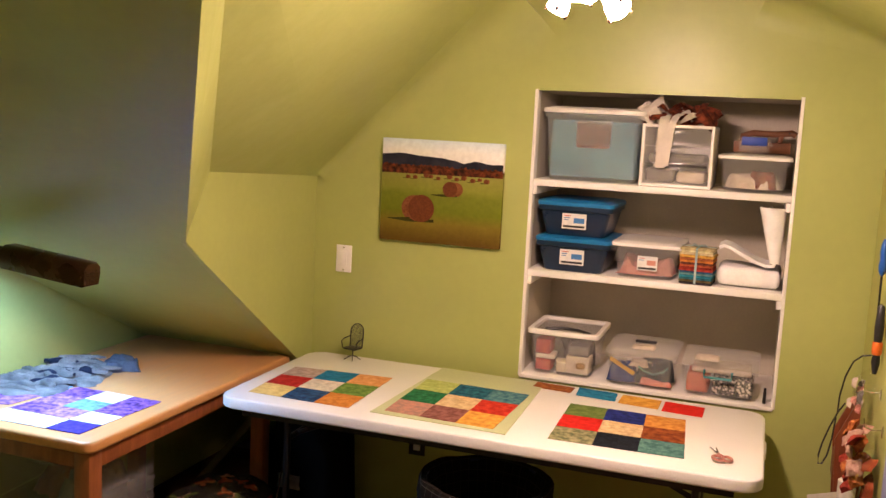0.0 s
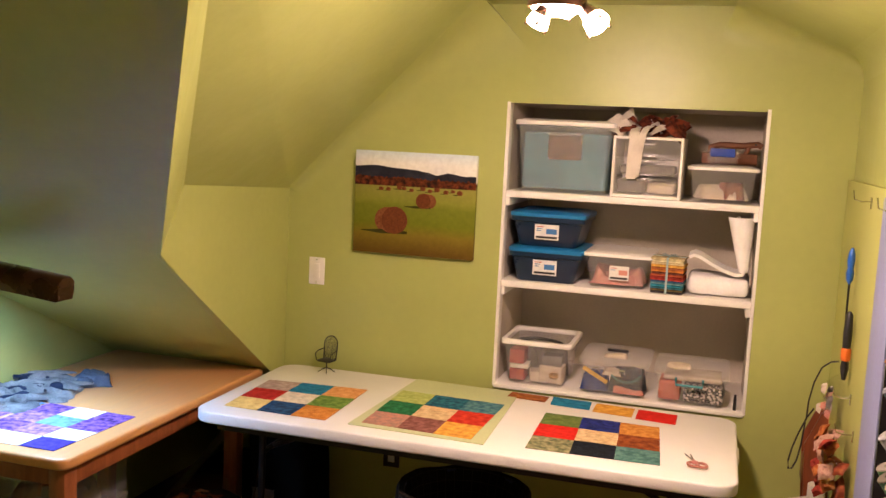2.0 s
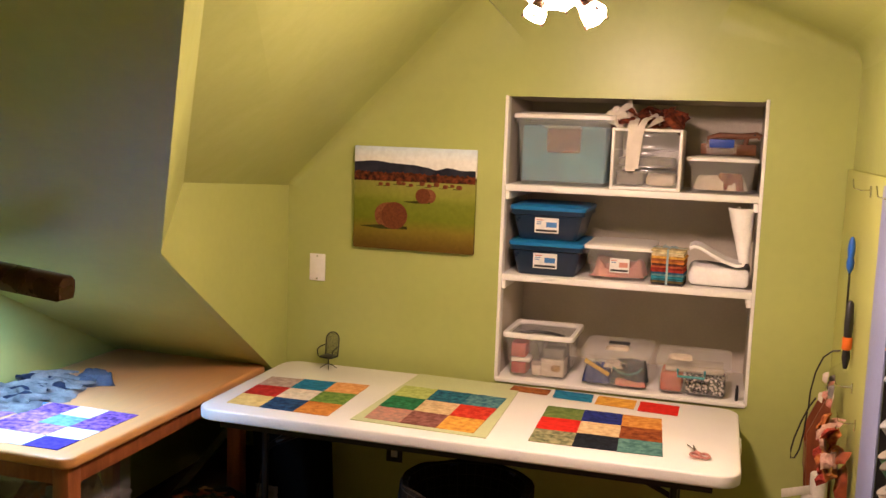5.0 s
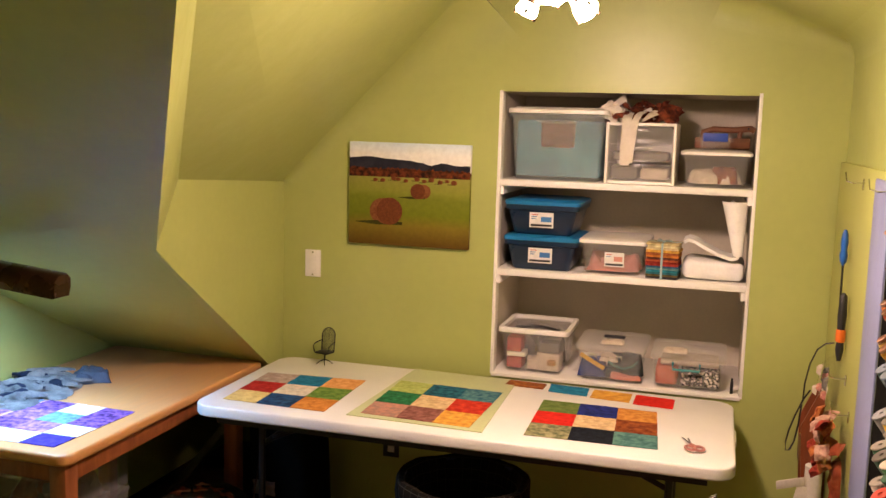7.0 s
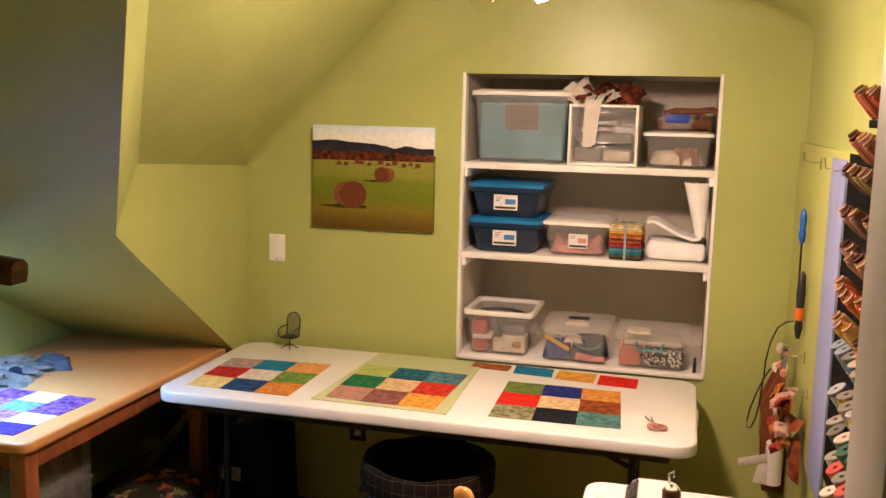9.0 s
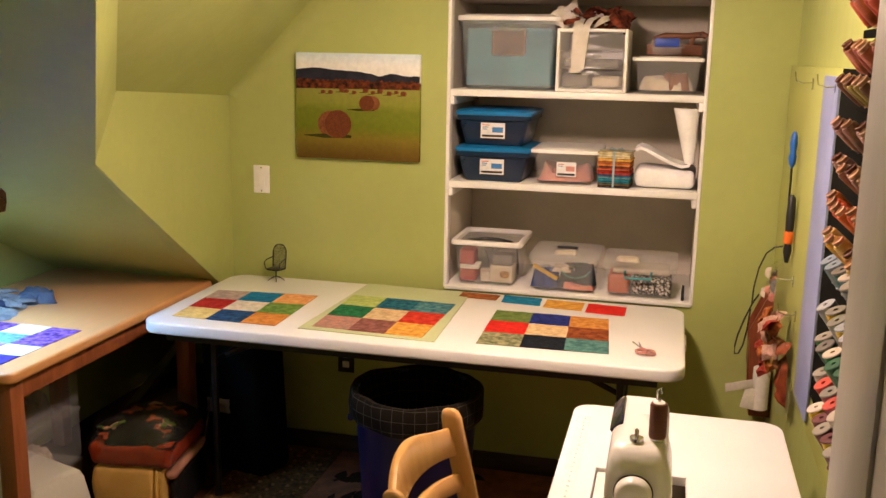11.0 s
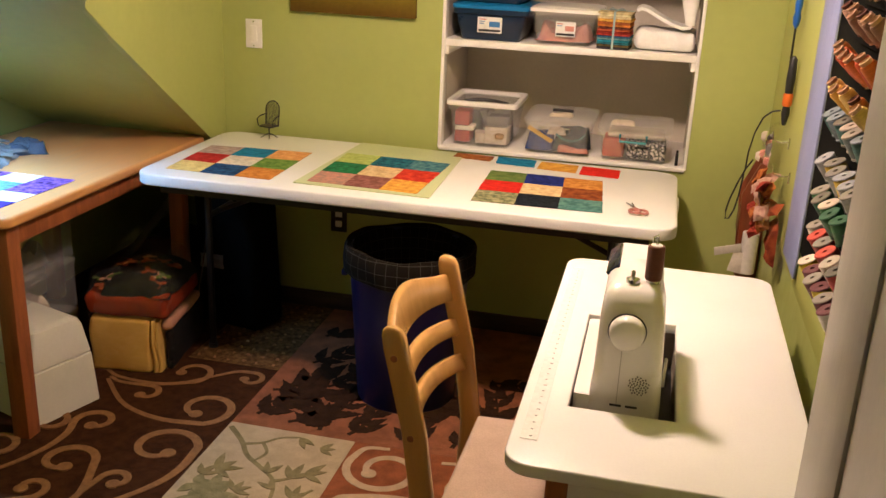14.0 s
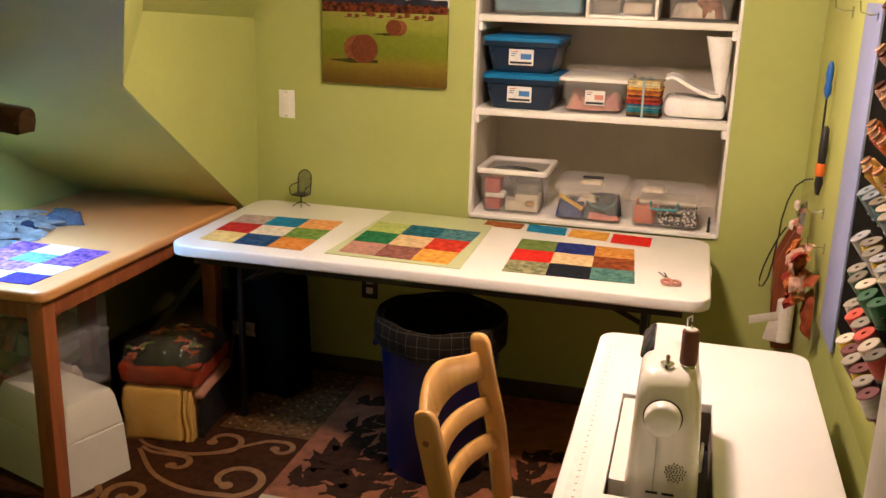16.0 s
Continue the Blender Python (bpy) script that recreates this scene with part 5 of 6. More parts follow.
# middle shelf: two blue bins, pink bin, fabric stack, batting
for z in (SH1, SH1 + 0.142):
    b = storage("dark blue plastic bin with a bright blue lid", 0.957, 1.262, 0.012, 0.36, z, 0.118, M_NAVY, M_BLUELID, 0.028, 0.018, 0.022)
    sticker(b, -0.048, 0.048, 0.030, 0.090, 0.0095, M_ACC)
m2 = storage("clear bin of pink fabric with a white lid", 1.258, 1.530, 0.02, 0.36, SH1, 0.122, M_CLEAR, M_LID, 0.022, 0.014, 0.018)
sticker(m2, -0.030, 0.046, 0.034, 0.090, 0.010, M_ACC2, 2)
lump("folded_fabric", "pink cotton folded inside the clear bin", 1.394, 0.15, SH1 + 0.014, 0.105, 0.10, 0.075, C_PNK, 1.7)
fq = thing("fabric_bundle", "ribbon-tied stack of folded cotton fat quarters", "fabric bundle", (1.588, 0.08, SH1 + 0.0006), -4)
cols = [(0.03, 0.025, 0.03), (0.10, 0.075, 0.03), (0.02, 0.12, 0.16), (0.015, 0.18, 0.26), (0.10, 0.22, 0.24), (0.02, 0.07, 0.15), (0.30, 0.03, 0.02), (0.20, 0.02, 0.015), (0.38, 0.08, 0.03), (0.10, 0.03, 0.02), (0.46, 0.16, 0.03), (0.28, 0.09, 0.03), (0.55, 0.30, 0.06), (0.50, 0.42, 0.25), (0.60, 0.50, 0.30), (0.44, 0.36, 0.20)]
rng = random.Random(11)
zc = 0.0
for i, c in enumerate(cols):
    th = 0.0088 + rng.uniform(-0.0015, 0.0015)
    w = 0.062 + rng.uniform(-0.003, 0.003)
    part("folded_quarter", box(-w + rng.uniform(-0.003, 0.003), w, -0.062, 0.062, zc + 0.0003, zc + th, 0.0036, 3), cloth("quarter_cotton", tuple(min(0.8, v * 1.5 + 0.01) for v in c), tuple(v * 0.8 for v in c), 50), fq)
    zc += th
bm = bmesh.new()
for q in ((-0.004, 0.004, -0.0665, -0.0650, 0.0, zc + 0.002), (-0.004, 0.004, -0.066, 0.066, zc + 0.0008, zc + 0.0022), (-0.066, 0.066, -0.004, 0.004, zc + 0.0012, zc + 0.0030)):
    bx(bm, *q)
tube(bm, [(0, -0.01, zc + 0.003), (-0.018, -0.02, zc + 0.014), (-0.026, -0.012, zc + 0.006), (0, 0, zc + 0.004)], 0.0022, 6)
tube(bm, [(0, -0.01, zc + 0.003), (0.02, -0.018, zc + 0.012), (0.03, -0.006, zc + 0.005), (0, 0, zc + 0.004)], 0.0022, 6)
part("ribbon", bm, mat("pale_blue_ribbon", (0.30, 0.42, 0.44), 0.5), fq, "pale blue tie ribbon")
bm = bmesh.new()
bx(bm, -0.118, 0.112, -0.12, 0.12, 0.004, 0.076, 0.026, 4)
bmesh.ops.subdivide_edges(bm, edges=[e for e in bm.edges if e.calc_length() > 0.05], cuts=6, use_grid_fill=True)
for v in bm.verts:
    nn = noise.noise(v.co * 14) * 0.007 + noise.noise(v.co * 36) * 0.003
    v.co += Vector((nn, nn, nn if v.co.z > 0.02 else 0))
o = solid("batting_pack", bm, M_BATT, "plastic-wrapped pack of white batting", "batting")
o.matrix_basis = pose(1.778, 0.165, SH1 + 0.001)
bm = bmesh.new()   # loosely rolled sheet that stands up at one end
prof = [(1.665, 0.155), (1.68, 0.163), (1.70, 0.158), (1.74, 0.135), (1.79, 0.112), (1.835, 0.098), (1.862, 0.104), (1.874, 0.130), (1.872, 0.175), (1.862, 0.225), (1.848, 0.275), (1.838, 0.318)]
inner = []
for i, (x, z) in enumerate(prof):
    a, b = prof[max(0, i - 1)], prof[min(len(prof) - 1, i + 1)]
    d = Vector((b[0] - a[0], b[1] - a[1])).normalized()
    inner.append((x - d.y * 0.012, z + d.x * 0.012))
outl = prof + inner[::-1]
f = [bm.verts.new((x, 0.03, SH1 + z - 0.012)) for x, z in outl]
g = [bm.verts.new((x, 0.20, SH1 + z - 0.012)) for x, z in outl]
k = len(outl)
bm.faces.new(f)
bm.faces.new(g[::-1])
for i in range(k):
    bm.faces.new((f[i], g[i], g[(i + 1) % k], f[(i + 1) % k]))
half = []
for i in range(9):
    t = i / 8
    half.append([(1.850 + (0.018 + 0.030 * t) * math.cos(a) + 0.012 - 0.022 * t, 0.045 + (0.018 + 0.030 * t) * math.sin(a), SH1 + 0.105 + 0.205 * t) for a in [radians(150 + 240 * k / 14) for k in range(15)]])
ov = [[bm.verts.new(p) for p in r] for r in half]
iv = [[bm.verts.new((p[0] * 0.9 + 0.185, p[1] * 0.9 + 0.006, p[2] + 0.001)) for p in r] for r in half]
for j in range(8):
    for i in range(14):
        bm.faces.new((ov[j][i], ov[j][i + 1], ov[j + 1][i + 1], ov[j + 1][i]))
        bm.faces.new((iv[j][i + 1], iv[j][i], iv[j + 1][i], iv[j + 1][i + 1]))
for i in range(14):
    bm.faces.new((ov[8][i], ov[8][i + 1], iv[8][i + 1], iv[8][i]))
solid("batting_sheet", bm, M_BATT, "folded sheet of white batting curling up the shelf side", "batting", smooth=50)

# bottom of the recess: three clear bins and a marker
b1 = storage("clear bin with a white-rimmed lid and patchwork inside", 0.950, 1.240, 0.012, 0.33, SH0, 0.164, M_CLEAR, M_LID, 0.022, 0.014, 0.018)
bpy.data.objects.remove([o for o in b1.children if o.name.startswith("lid")][0])
part("lid_rim", slab([rounded(-0.145, 0.145, 0, 0.318, 0.025, 4), rounded(-0.126, 0.126, 0.020, 0.298, 0.03, 4)], 0.1645, 0.184, 0.003), M_LID, b1)
part("lid_window", slab([rounded(-0.128, 0.128, 0.018, 0.300, 0.03, 4)], 0.167, 0.171), M_FROST, b1, "clear lid window")
bm = bmesh.new()
tube(bm, [(-0.08, 0.05, 0.178), (-0.02, 0.075, 0.184), (0.05, 0.07, 0.183), (0.10, 0.05, 0.178)], 0.006, 8)
part("lid_strap", bm, M_BLACKP, b1, "dark curved strap on the lid")
for x0, x1, z0, z1, mtl, lab, rz in ((0.985, 1.045, 0.082, 0.140, C_RED, "pink plaid", 0), (0.985, 1.062, 0.062, 0.080, C_WHT, "white", 3), (0.988, 1.050, 0.015, 0.060, C_RED, "red plaid", -2),
                                      (1.065, 1.105, 0.015, 0.055, C_CRM, "cream", 12), (1.112, 1.205, 0.015, 0.085, C_CRM, "cream", -3), (1.120, 1.200, 0.088, 0.128, C_GRY, "grey", 0)):
    fold("folded_fabric", lab + " cotton folded inside the clear bin", x0, x1, 0.040, 0.12, SH0 + z0, SH0 + z1, mtl, rz, 0, 0.004)
lump("folded_fabric", "grey cloth inside the clear bin", 1.09, 0.21, SH0 + 0.0144, 0.105, 0.075, 0.13, C_GRY, 5.3)
fold("paper_scrap", "small tan card inside the clear bin", 1.155, 1.190, 0.034, 0.037, SH0 + 0.040, SH0 + 0.062, M_TAN0)
b2 = storage("clear bin of tools and blue cloth with a clear lid", 1.268, 1.545, -0.005, 0.32, SH0, 0.128, M_CLEAR, M_FROST, 0.016, 0.012, 0.020)
part("lid_handle", box(-0.04, 0.045, 0.15, 0.165, 0.150, 0.161, 0.004), M_BLACKP, b2, "black lid handle")
for xx in (-0.062, 0.038):
    bm = bmesh.new()
    tube(bm, [(xx - 0.010, -0.002, 0.098), (xx - 0.010, -0.005, 0.112), (xx + 0.010, -0.005, 0.112), (xx + 0.010, -0.002, 0.098)], 0.003, 6)
    part("latch", bm, M_CHROME, b2, "bright wire latch")
lump("folded_fabric", "violet blue cloth inside the clear bin", 1.335, 0.075, SH0 + 0.014, 0.055, 0.05, 0.075, C_BLU, 4.1)
lump("folded_fabric", "dark slate cloth inside the clear bin", 1.46, 0.10, SH0 + 0.0142, 0.070, 0.065, 0.105, C_SLATE, 6.6)
lump("folded_fabric", "cream cloth under the lid of the clear bin", 1.40, 0.055, SH0 + 0.080, 0.035, 0.03, 0.030, C_CRM, 3.6)
lump("folded_fabric", "pink cloth along the bottom of the clear bin", 1.47, 0.035, SH0 + 0.0145, 0.060, 0.018, 0.030, C_PNK, 2.6)
bm = bmesh.new()
tube(bm, [(1.40, 0.024, SH0 + 0.085), (1.425, 0.022, SH0 + 0.066), (1.46, 0.022, SH0 + 0.058), (1.495, 0.022, SH0 + 0.070), (1.515, 0.024, SH0 + 0.092)], 0.004, 8)
solid("cord_loop", bm, C_TEAL, "pale sea green cord looped inside the clear bin", "cord")
pm = solid("yellow_ruler", box(-0.055, 0.055, -0.003, 0.003, -0.008, 0.008, 0.001), M_YEL, "yellow wooden ruler inside the clear bin", "ruler")
pm.matrix_basis = pose(1.338, 0.020, SH0 + 0.078, 0, 28, 0)
lump("paper_scrap", "cream paper pattern scrap on the bin lid", 1.41, 0.06, SH0 + 0.150, 0.045, 0.03, 0.014, C_CRM, 7.3)
b3 = storage("clear bin of print fabrics with a teal latch", 1.562, 1.848, -0.008, 0.30, SH0, 0.122, M_CLEAR, M_FROST, 0.010, 0.010, 0.018)
bm = bmesh.new()
tube(bm, [(-0.055, -0.003, 0.112), (-0.055, -0.012, 0.085), (0.045, -0.012, 0.085), (0.045, -0.003, 0.112)], 0.005, 8)
part("latch_handle", bm, M_TEALP, b3, "teal plastic handle")
fold("folded_fabric", "coral print cotton inside the clear bin", 1.585, 1.668, 0.012, 0.16, SH0 + 0.014, SH0 + 0.088, C_CORAL)
M_DOT = bpy.data.materials.new("black_white_dot_cotton")
M_DOT.use_nodes = True
nt = M_DOT.node_tree
vo = nt.nodes.new("ShaderNodeTexVoronoi")
vo.inputs["Scale"].default_value = 85
tc = nt.nodes.new("ShaderNodeTexCoord")
nt.links.new(tc.outputs["Object"], vo.inputs["Vector"])
rp = nt.nodes.new("ShaderNodeValToRGB")
rp.color_ramp.elements[0].position, rp.color_ramp.elements[1].position = 0.42, 0.50
rp.color_ramp.elements[0].color = (0.55, 0.50, 0.44, 1)
rp.color_ramp.elements[1].color = (0.02, 0.02, 0.02, 1)
nt.links.new(vo.outputs["Distance"], rp.inputs[0])
nt.links.new(rp.outputs[0], nt.nodes["Principled BSDF"].inputs["Base Color"])
nt.nodes["Principled BSDF"].inputs["Roughness"].default_value = 0.9
fold("folded_fabric", "black and white dotted cotton inside the clear bin", 1.680, 1.828, 0.012, 0.16, SH0 + 0.014, SH0 + 0.078, M_DOT)
fold("folded_fabric", "white cotton on the fabrics inside the clear bin", 1.60, 1.82, 0.03, 0.20, SH0 + 0.0895, SH0 + 0.108, C_CRM, 0, 0)
lump("paper_scrap", "cream cloth scrap on the bin lid", 1.655, 0.05, SH0 + 0.139, 0.045, 0.03, 0.02, C_CRM, 8.1)
bm = bmesh.new()
lathe(bm, [(0.006, 0), (0.006, 0.045), (0.0045, 0.046), (0.0045, 0.060)], 12)
o = solid("marker_pen", bm, M_BLACKP, "black marker pen standing on the recess board", "pen")
o.matrix_basis = pose(1.872, 0.03, SH0 + 0.001)

# ---- side wall: pegboard things ----
lb = thing("lavender_board", "long lavender board hanging from a hook on the pegboard", "board", (PX, 0, 0))
bm = slab([rounded(-1.150, -0.905, 0.735, 1.625, 0.012, 3), [(-1.100 + 0.012 * math.cos(a), 1.595 + 0.012 * math.sin(a)) for a in [k * math.pi / 6 for k in range(12)]]], -0.010, -0.004, 0.001)
bmesh.ops.transform(bm, matrix=Matrix(((0, 0, 1, 0), (1, 0, 0, 0), (0, 1, 0, 0), (0, 0, 0, 1))), verts=bm.verts)
part("panel", bm, M_LAV, lb)


def peg_hook(y, z, out=0.05):
    th = thing("peg_hook", "bare steel pegboard hook", "hook", (PX, y, z), group="pegboard hooks")
    bm = bmesh.new()
    tube(bm, [(0.0, 0, 0.0), (-out * 0.6, 0, -0.002), (-out, 0, 0.004), (-out * 1.08, 0, 0.03)], 0.0022, 6)
    part("wire", bm, M_CHROME, th)
    bm = bmesh.new()
    tube(bm, [(-0.003, 0, 0.012), (-0.003, 0, -0.022)], 0.0026, 6)
    part("clip", bm, M_CHROME, th)


for y, z in ((-0.64, 1.60), (-1.100, 1.60), (-0.62, 1.00), (-0.74, 0.92)):
    peg_hook(y, z)
M_BLUEH = mat("blue_handle_plastic", (0.012, 0.10, 0.42), 0.35)
M_ORNH = mat("orange_grip", (0.75, 0.16, 0.02), 0.45)
t = thing("blue_handled_tool", "thin steel tool with a blue plastic handle on the pegboard", "tool", (PX - 0.022, -0.485, 1.445))
bm = bmesh.new()
lathe(bm, [(0.006, 0.0), (0.014, -0.016), (0.017, -0.04), (0.013, -0.065), (0.018, -0.08), (0.015, -0.10), (0.004, -0.115)], 14, sx=0.7)
part("handle", bm, M_BLUEH, t)
bm = bmesh.new()
tube(bm, [(0, 0, -0.11), (0.002, 0.004, -0.25), (0.003, 0.008, -0.33)], 0.0035, 8)
part("shaft", bm, M_BLACK, t)
t = thing("rotary_cutter", "black rotary cutter with an orange grip band on the pegboard", "cutter", (PX - 0.020, -0.555, 1.255))
bm = bmesh.new()
lathe(bm, [(0.004, 0.0), (0.011, -0.01), (0.014, -0.07), (0.012, -0.115)], 12)
part("handle", bm, M_BLACKP, t)
bm = bmesh.new()
lathe(bm, [(0.0135, -0.115), (0.015, -0.12), (0.015, -0.15), (0.012, -0.155)], 12)
part("grip_band", bm, M_ORNH, t, "orange grip band")
bm = bmesh.new()
lathe(bm, [(0.011, -0.155), (0.013, -0.18), (0.006, -0.215)], 12)
part("blade_guard", bm, M_BLACKP, t)

# wooden wall caddy with bags
M_CADDY = mat("dark_red_stained_wood", (0.20, 0.050, 0.020), 0.4, var=0.2, scale=5, fine=0.1, stretch=(8, 8, 1))
cd = thing("wall_caddy", "red-brown wooden wall caddy holding papers", "caddy", (0, 0, 0))
RX0, RX1, RY0, RY1, RZ0, RZ1 = 2.115, EAST - 0.0005, -0.145, -0.02, 0.37, 0.82
part("side", slab([[(RX0 + 0.02, RZ0), (RX1 - 0.001, RZ0), (RX1 - 0.001, RZ1), (RX0 + 0.05, RZ1), (RX0, RZ1 - 0.12)]], -RY1, -RY1 + 0.012, 0.001, m=Matrix(((1, 0, 0, 0), (0, 0, -1, 0), (0, 1, 0, 0), (0, 0, 0, 1)))), M_CADDY, cd)
part("side", slab([[(RX0 + 0.02, RZ0), (RX1 - 0.001, RZ0), (RX1 - 0.001, RZ1), (RX0 + 0.05, RZ1), (RX0, RZ1 - 0.12)]], -RY0 - 0.012, -RY0, 0.001, m=Matrix(((1, 0, 0, 0), (0, 0, -1, 0), (0, 1, 0, 0), (0, 0, 0, 1)))), M_CADDY, cd)
part("front_panel", box(RX0 + 0.004, RX0 + 0.014, RY0 + 0.0125, RY1 - 0.0125, RZ0 + 0.18, RZ0 + 0.27, 0.002), M_CADDY, cd)
part("shelf", box(RX0 + 0.02, RX1 - 0.002, RY0 + 0.0125, RY1 - 0.0125, RZ0, RZ0 + 0.012, 0.001), M_CADDY, cd)
part("shelf", box(RX0 + 0.004, RX1 - 0.002, RY0 + 0.0125, RY1 - 0.0125, RZ0 + 0.18, RZ0 + 0.192, 0.001), M_CADDY, cd)
pr = thing("paper_roll", "white roll of paper with a loose flap in the caddy", "paper roll", (2.165, -0.185, 0.415))
bm = bmesh.new()
lathe(bm, [(0.026, 0), (0.030, 0.003), (0.030, 0.155), (0.026, 0.158)], 20)
part("roll", bm, M_PAPER, pr)
part("flap", box(-0.125, -0.022, -0.012, -0.010, 0.090, 0.122, 0.0008, m=pose(0, 0, 0, 0, -8, 20)), M_PAPER, pr)
part("flap", box(-0.075, -0.015, -0.018, -0.016, -0.005, 0.075, 0.0008, m=pose(0, 0, 0, 0, 12, 10)), M_PAPER, pr)
cb = bmesh.new()
loop = [(2.135, -0.15, 0.835), (2.115, -0.15, 0.80), (2.092, -0.15, 0.74), (2.074, -0.15, 0.68), (2.066, -0.15, 0.635), (2.068, -0.15, 0.605), (2.080, -0.15, 0.607), (2.094, -0.15, 0.64), (2.104, -0.15, 0.70), (2.110, -0.15, 0.78)]
tube(cb, loop, 0.0030, 8)
solid("cable_loop", cb, M_BLACKP, "looped black cord hanging beside the wooden caddy", "cord")
cb = bmesh.new()
tube(cb, [(2.112, -0.16, 0.80), (2.110, -0.20, 0.87), (2.118, -0.24, 0.95), (2.135, -0.27, 1.01), (2.160, -0.28, 1.035), (PX - 0.002, -0.28, 1.04)], 0.0028, 8)
solid("cable_loop", cb, M_BLACKP, "black cord arched up to the pegboard", "cord")
C_FLO = [cloth("orange_petal_cotton", (0.46, 0.16, 0.045), (0.26, 0.06, 0.02), 70), cloth("rust_petal_cotton", (0.34, 0.08, 0.03), (0.18, 0.03, 0.015), 40), cloth("pink_petal_cotton", (0.52, 0.33, 0.25), (0.36, 0.18, 0.14), 70), cloth("gold_petal_cotton", (0.48, 0.30, 0.08), (0.32, 0.16, 0.04), 70), cloth("red_petal_cotton", (0.36, 0.05, 0.03), (0.20, 0.025, 0.018), 70)]
rng = random.Random(21)
fb = thing("notions_bag", "clear bag of orange and rust craft trims on a hook", "craft bag", (PX - 0.045, -0.69, 0.835))
for i in range(26):
    bm = bmesh.new()
    u = i / 26
    heap(bm, 0, 0, rng.uniform(0.018, 0.036), rng.uniform(0.014, 0.026), rng.uniform(0.012, 0.028), i * 1.3, 0, 8, 4, rng.uniform(0, 180))
    bmesh.ops.transform(bm, matrix=pose(rng.uniform(-0.035, 0.02), rng.uniform(-0.06, 0.06), 0.05 - u * 0.16 + rng.uniform(-0.02, 0.02), rng.uniform(-30, 30), -70 + rng.uniform(-35, 35), rng.uniform(-40, 40)), verts=bm.verts)
    part("trim_piece", bm, C_FLO[rng.choice((0, 1, 1, 2, 3, 4))], fb)
bm = bmesh.new()
heap(bm, 0, 0, 0.10, 0.105, 0.085, 3.7, 0, 20, 5, 0, 0.5)
bmesh.ops.transform(bm, matrix=pose(0.045, 0, -0.05, 0, -90, 0), verts=bm.verts)
part("plastic_bag", bm, M_FILM, fb, "clear thin plastic")
bm = bmesh.new()
heap(bm, 0, 0, 0.075, 0.035, 0.035, 5.5, 0, 18, 6)
bmesh.ops.transform(bm, matrix=pose(0.035, -0.03, -0.13, 0, -92, 0), verts=bm.verts)
part("lower_pouch", bm, C_FLO[1], fb, "rust coloured cloth pouch")
fb2 = thing("notions_bag", "clear bag of silver and pale trims above the caddy", "craft bag", (PX - 0.045, -0.42, 0.955))
for i in range(9):
    bm = bmesh.new()
    heap(bm, 0, 0, rng.uniform(0.012, 0.022), rng.uniform(0.012, 0.02), 0.018, i * 2.3, 0, 8, 4)
    bmesh.ops.transform(bm, matrix=pose(rng.uniform(-0.02, 0.02), rng.uniform(-0.04, 0.04), rng.uniform(-0.06, 0.03), 0, -80, 0), verts=bm.verts)
    part("trim_piece", bm, (C_CRM, C_GRY, C_PNK)[i % 3], fb2)
bm = bmesh.new()
heap(bm, 0, 0, 0.08, 0.06, 0.07, 9.7, 0, 18, 5, 0, 0.5)
bmesh.ops.transform(bm, matrix=pose(0.045, 0, -0.01, 0, -90, 0), verts=bm.verts)
part("plastic_bag", bm, M_FILM, fb2, "clear thin plastic")

# thread rack with spools
tr = thing("thread_rack", "black thread rack with angled pegs on the pegboard", "thread rack", (PX, 0, 0))
ROWS = [v + (0.030 if v > 1.29 else 0.012) for v in (1.764, 1.675, 1.616, 1.527, 1.450, 1.373, 1.302, 1.231, 1.135, 1.056, 0.982, 0.892)]
COLY = [-1.53 - 0.062 * k for k in range(6)]
part("backing", box(-0.006, -0.002, -1.95, -1.165, 0.82, 1.645, 0.001), M_DARK, tr)
for z in ROWS:
    part("rail", box(-0.020, -0.0065, -1.95, -1.46, z - (0.085 if z > 1.31 else 0.060), z - (0.068 if z > 1.31 else 0.042), 0.002), M_DARK, tr, "black peg rail")
THREAD = [((0.52, 0.075, 0.025), (0.38, 0.03, 0.015), (0.55, 0.12, 0.04)), ((0.55, 0.20, 0.13), (0.48, 0.15, 0.09), (0.40, 0.10, 0.07)), ((0.36, 0.28, 0.06), (0.25, 0.14, 0.04), (0.16, 0.06, 0.03)),
          ((0.34, 0.15, 0.12), (0.28, 0.14, 0.12), (0.40, 0.20, 0.17)), ((0.36, 0.19, 0.13), (0.30, 0.17, 0.13), (0.45, 0.26, 0.20)), ((0.72, 0.17, 0.03), (0.62, 0.085, 0.025), (0.74, 0.24, 0.06)),
          ((0.68, 0.37, 0.06), (0.74, 0.52, 0.16), (0.54, 0.22, 0.05)), ((0.015, 0.015, 0.05), (0.16, 0.20, 0.24), (0.06, 0.16, 0.16)), ((0.30, 0.31, 0.33), (0.40, 0.40, 0.42), (0.66, 0.45, 0.06)),
          ((0.02, 0.13, 0.04), (0.04, 0.18, 0.06), (0.015, 0.09, 0.04)), ((0.50, 0.06, 0.04), (0.62, 0.55, 0.50), (0.35, 0.08, 0.08)), ((0.58, 0.55, 0.52), (0.13, 0.035, 0.04), (0.60, 0.44, 0.02))]
M_CORE = mat("cream_spool_plastic", (0.56, 0.48, 0.39), 0.4, var=0.04, rand=0.35)
M_DUSK = mat("grey_spool_plastic", (0.22, 0.20, 0.17), 0.4, var=0.06, rand=0.4)
M_TAN = mat("tan_cardboard_core", (0.56, 0.33, 0.20), 0.6, var=0.08, rand=0.25)
bm = bmesh.new()
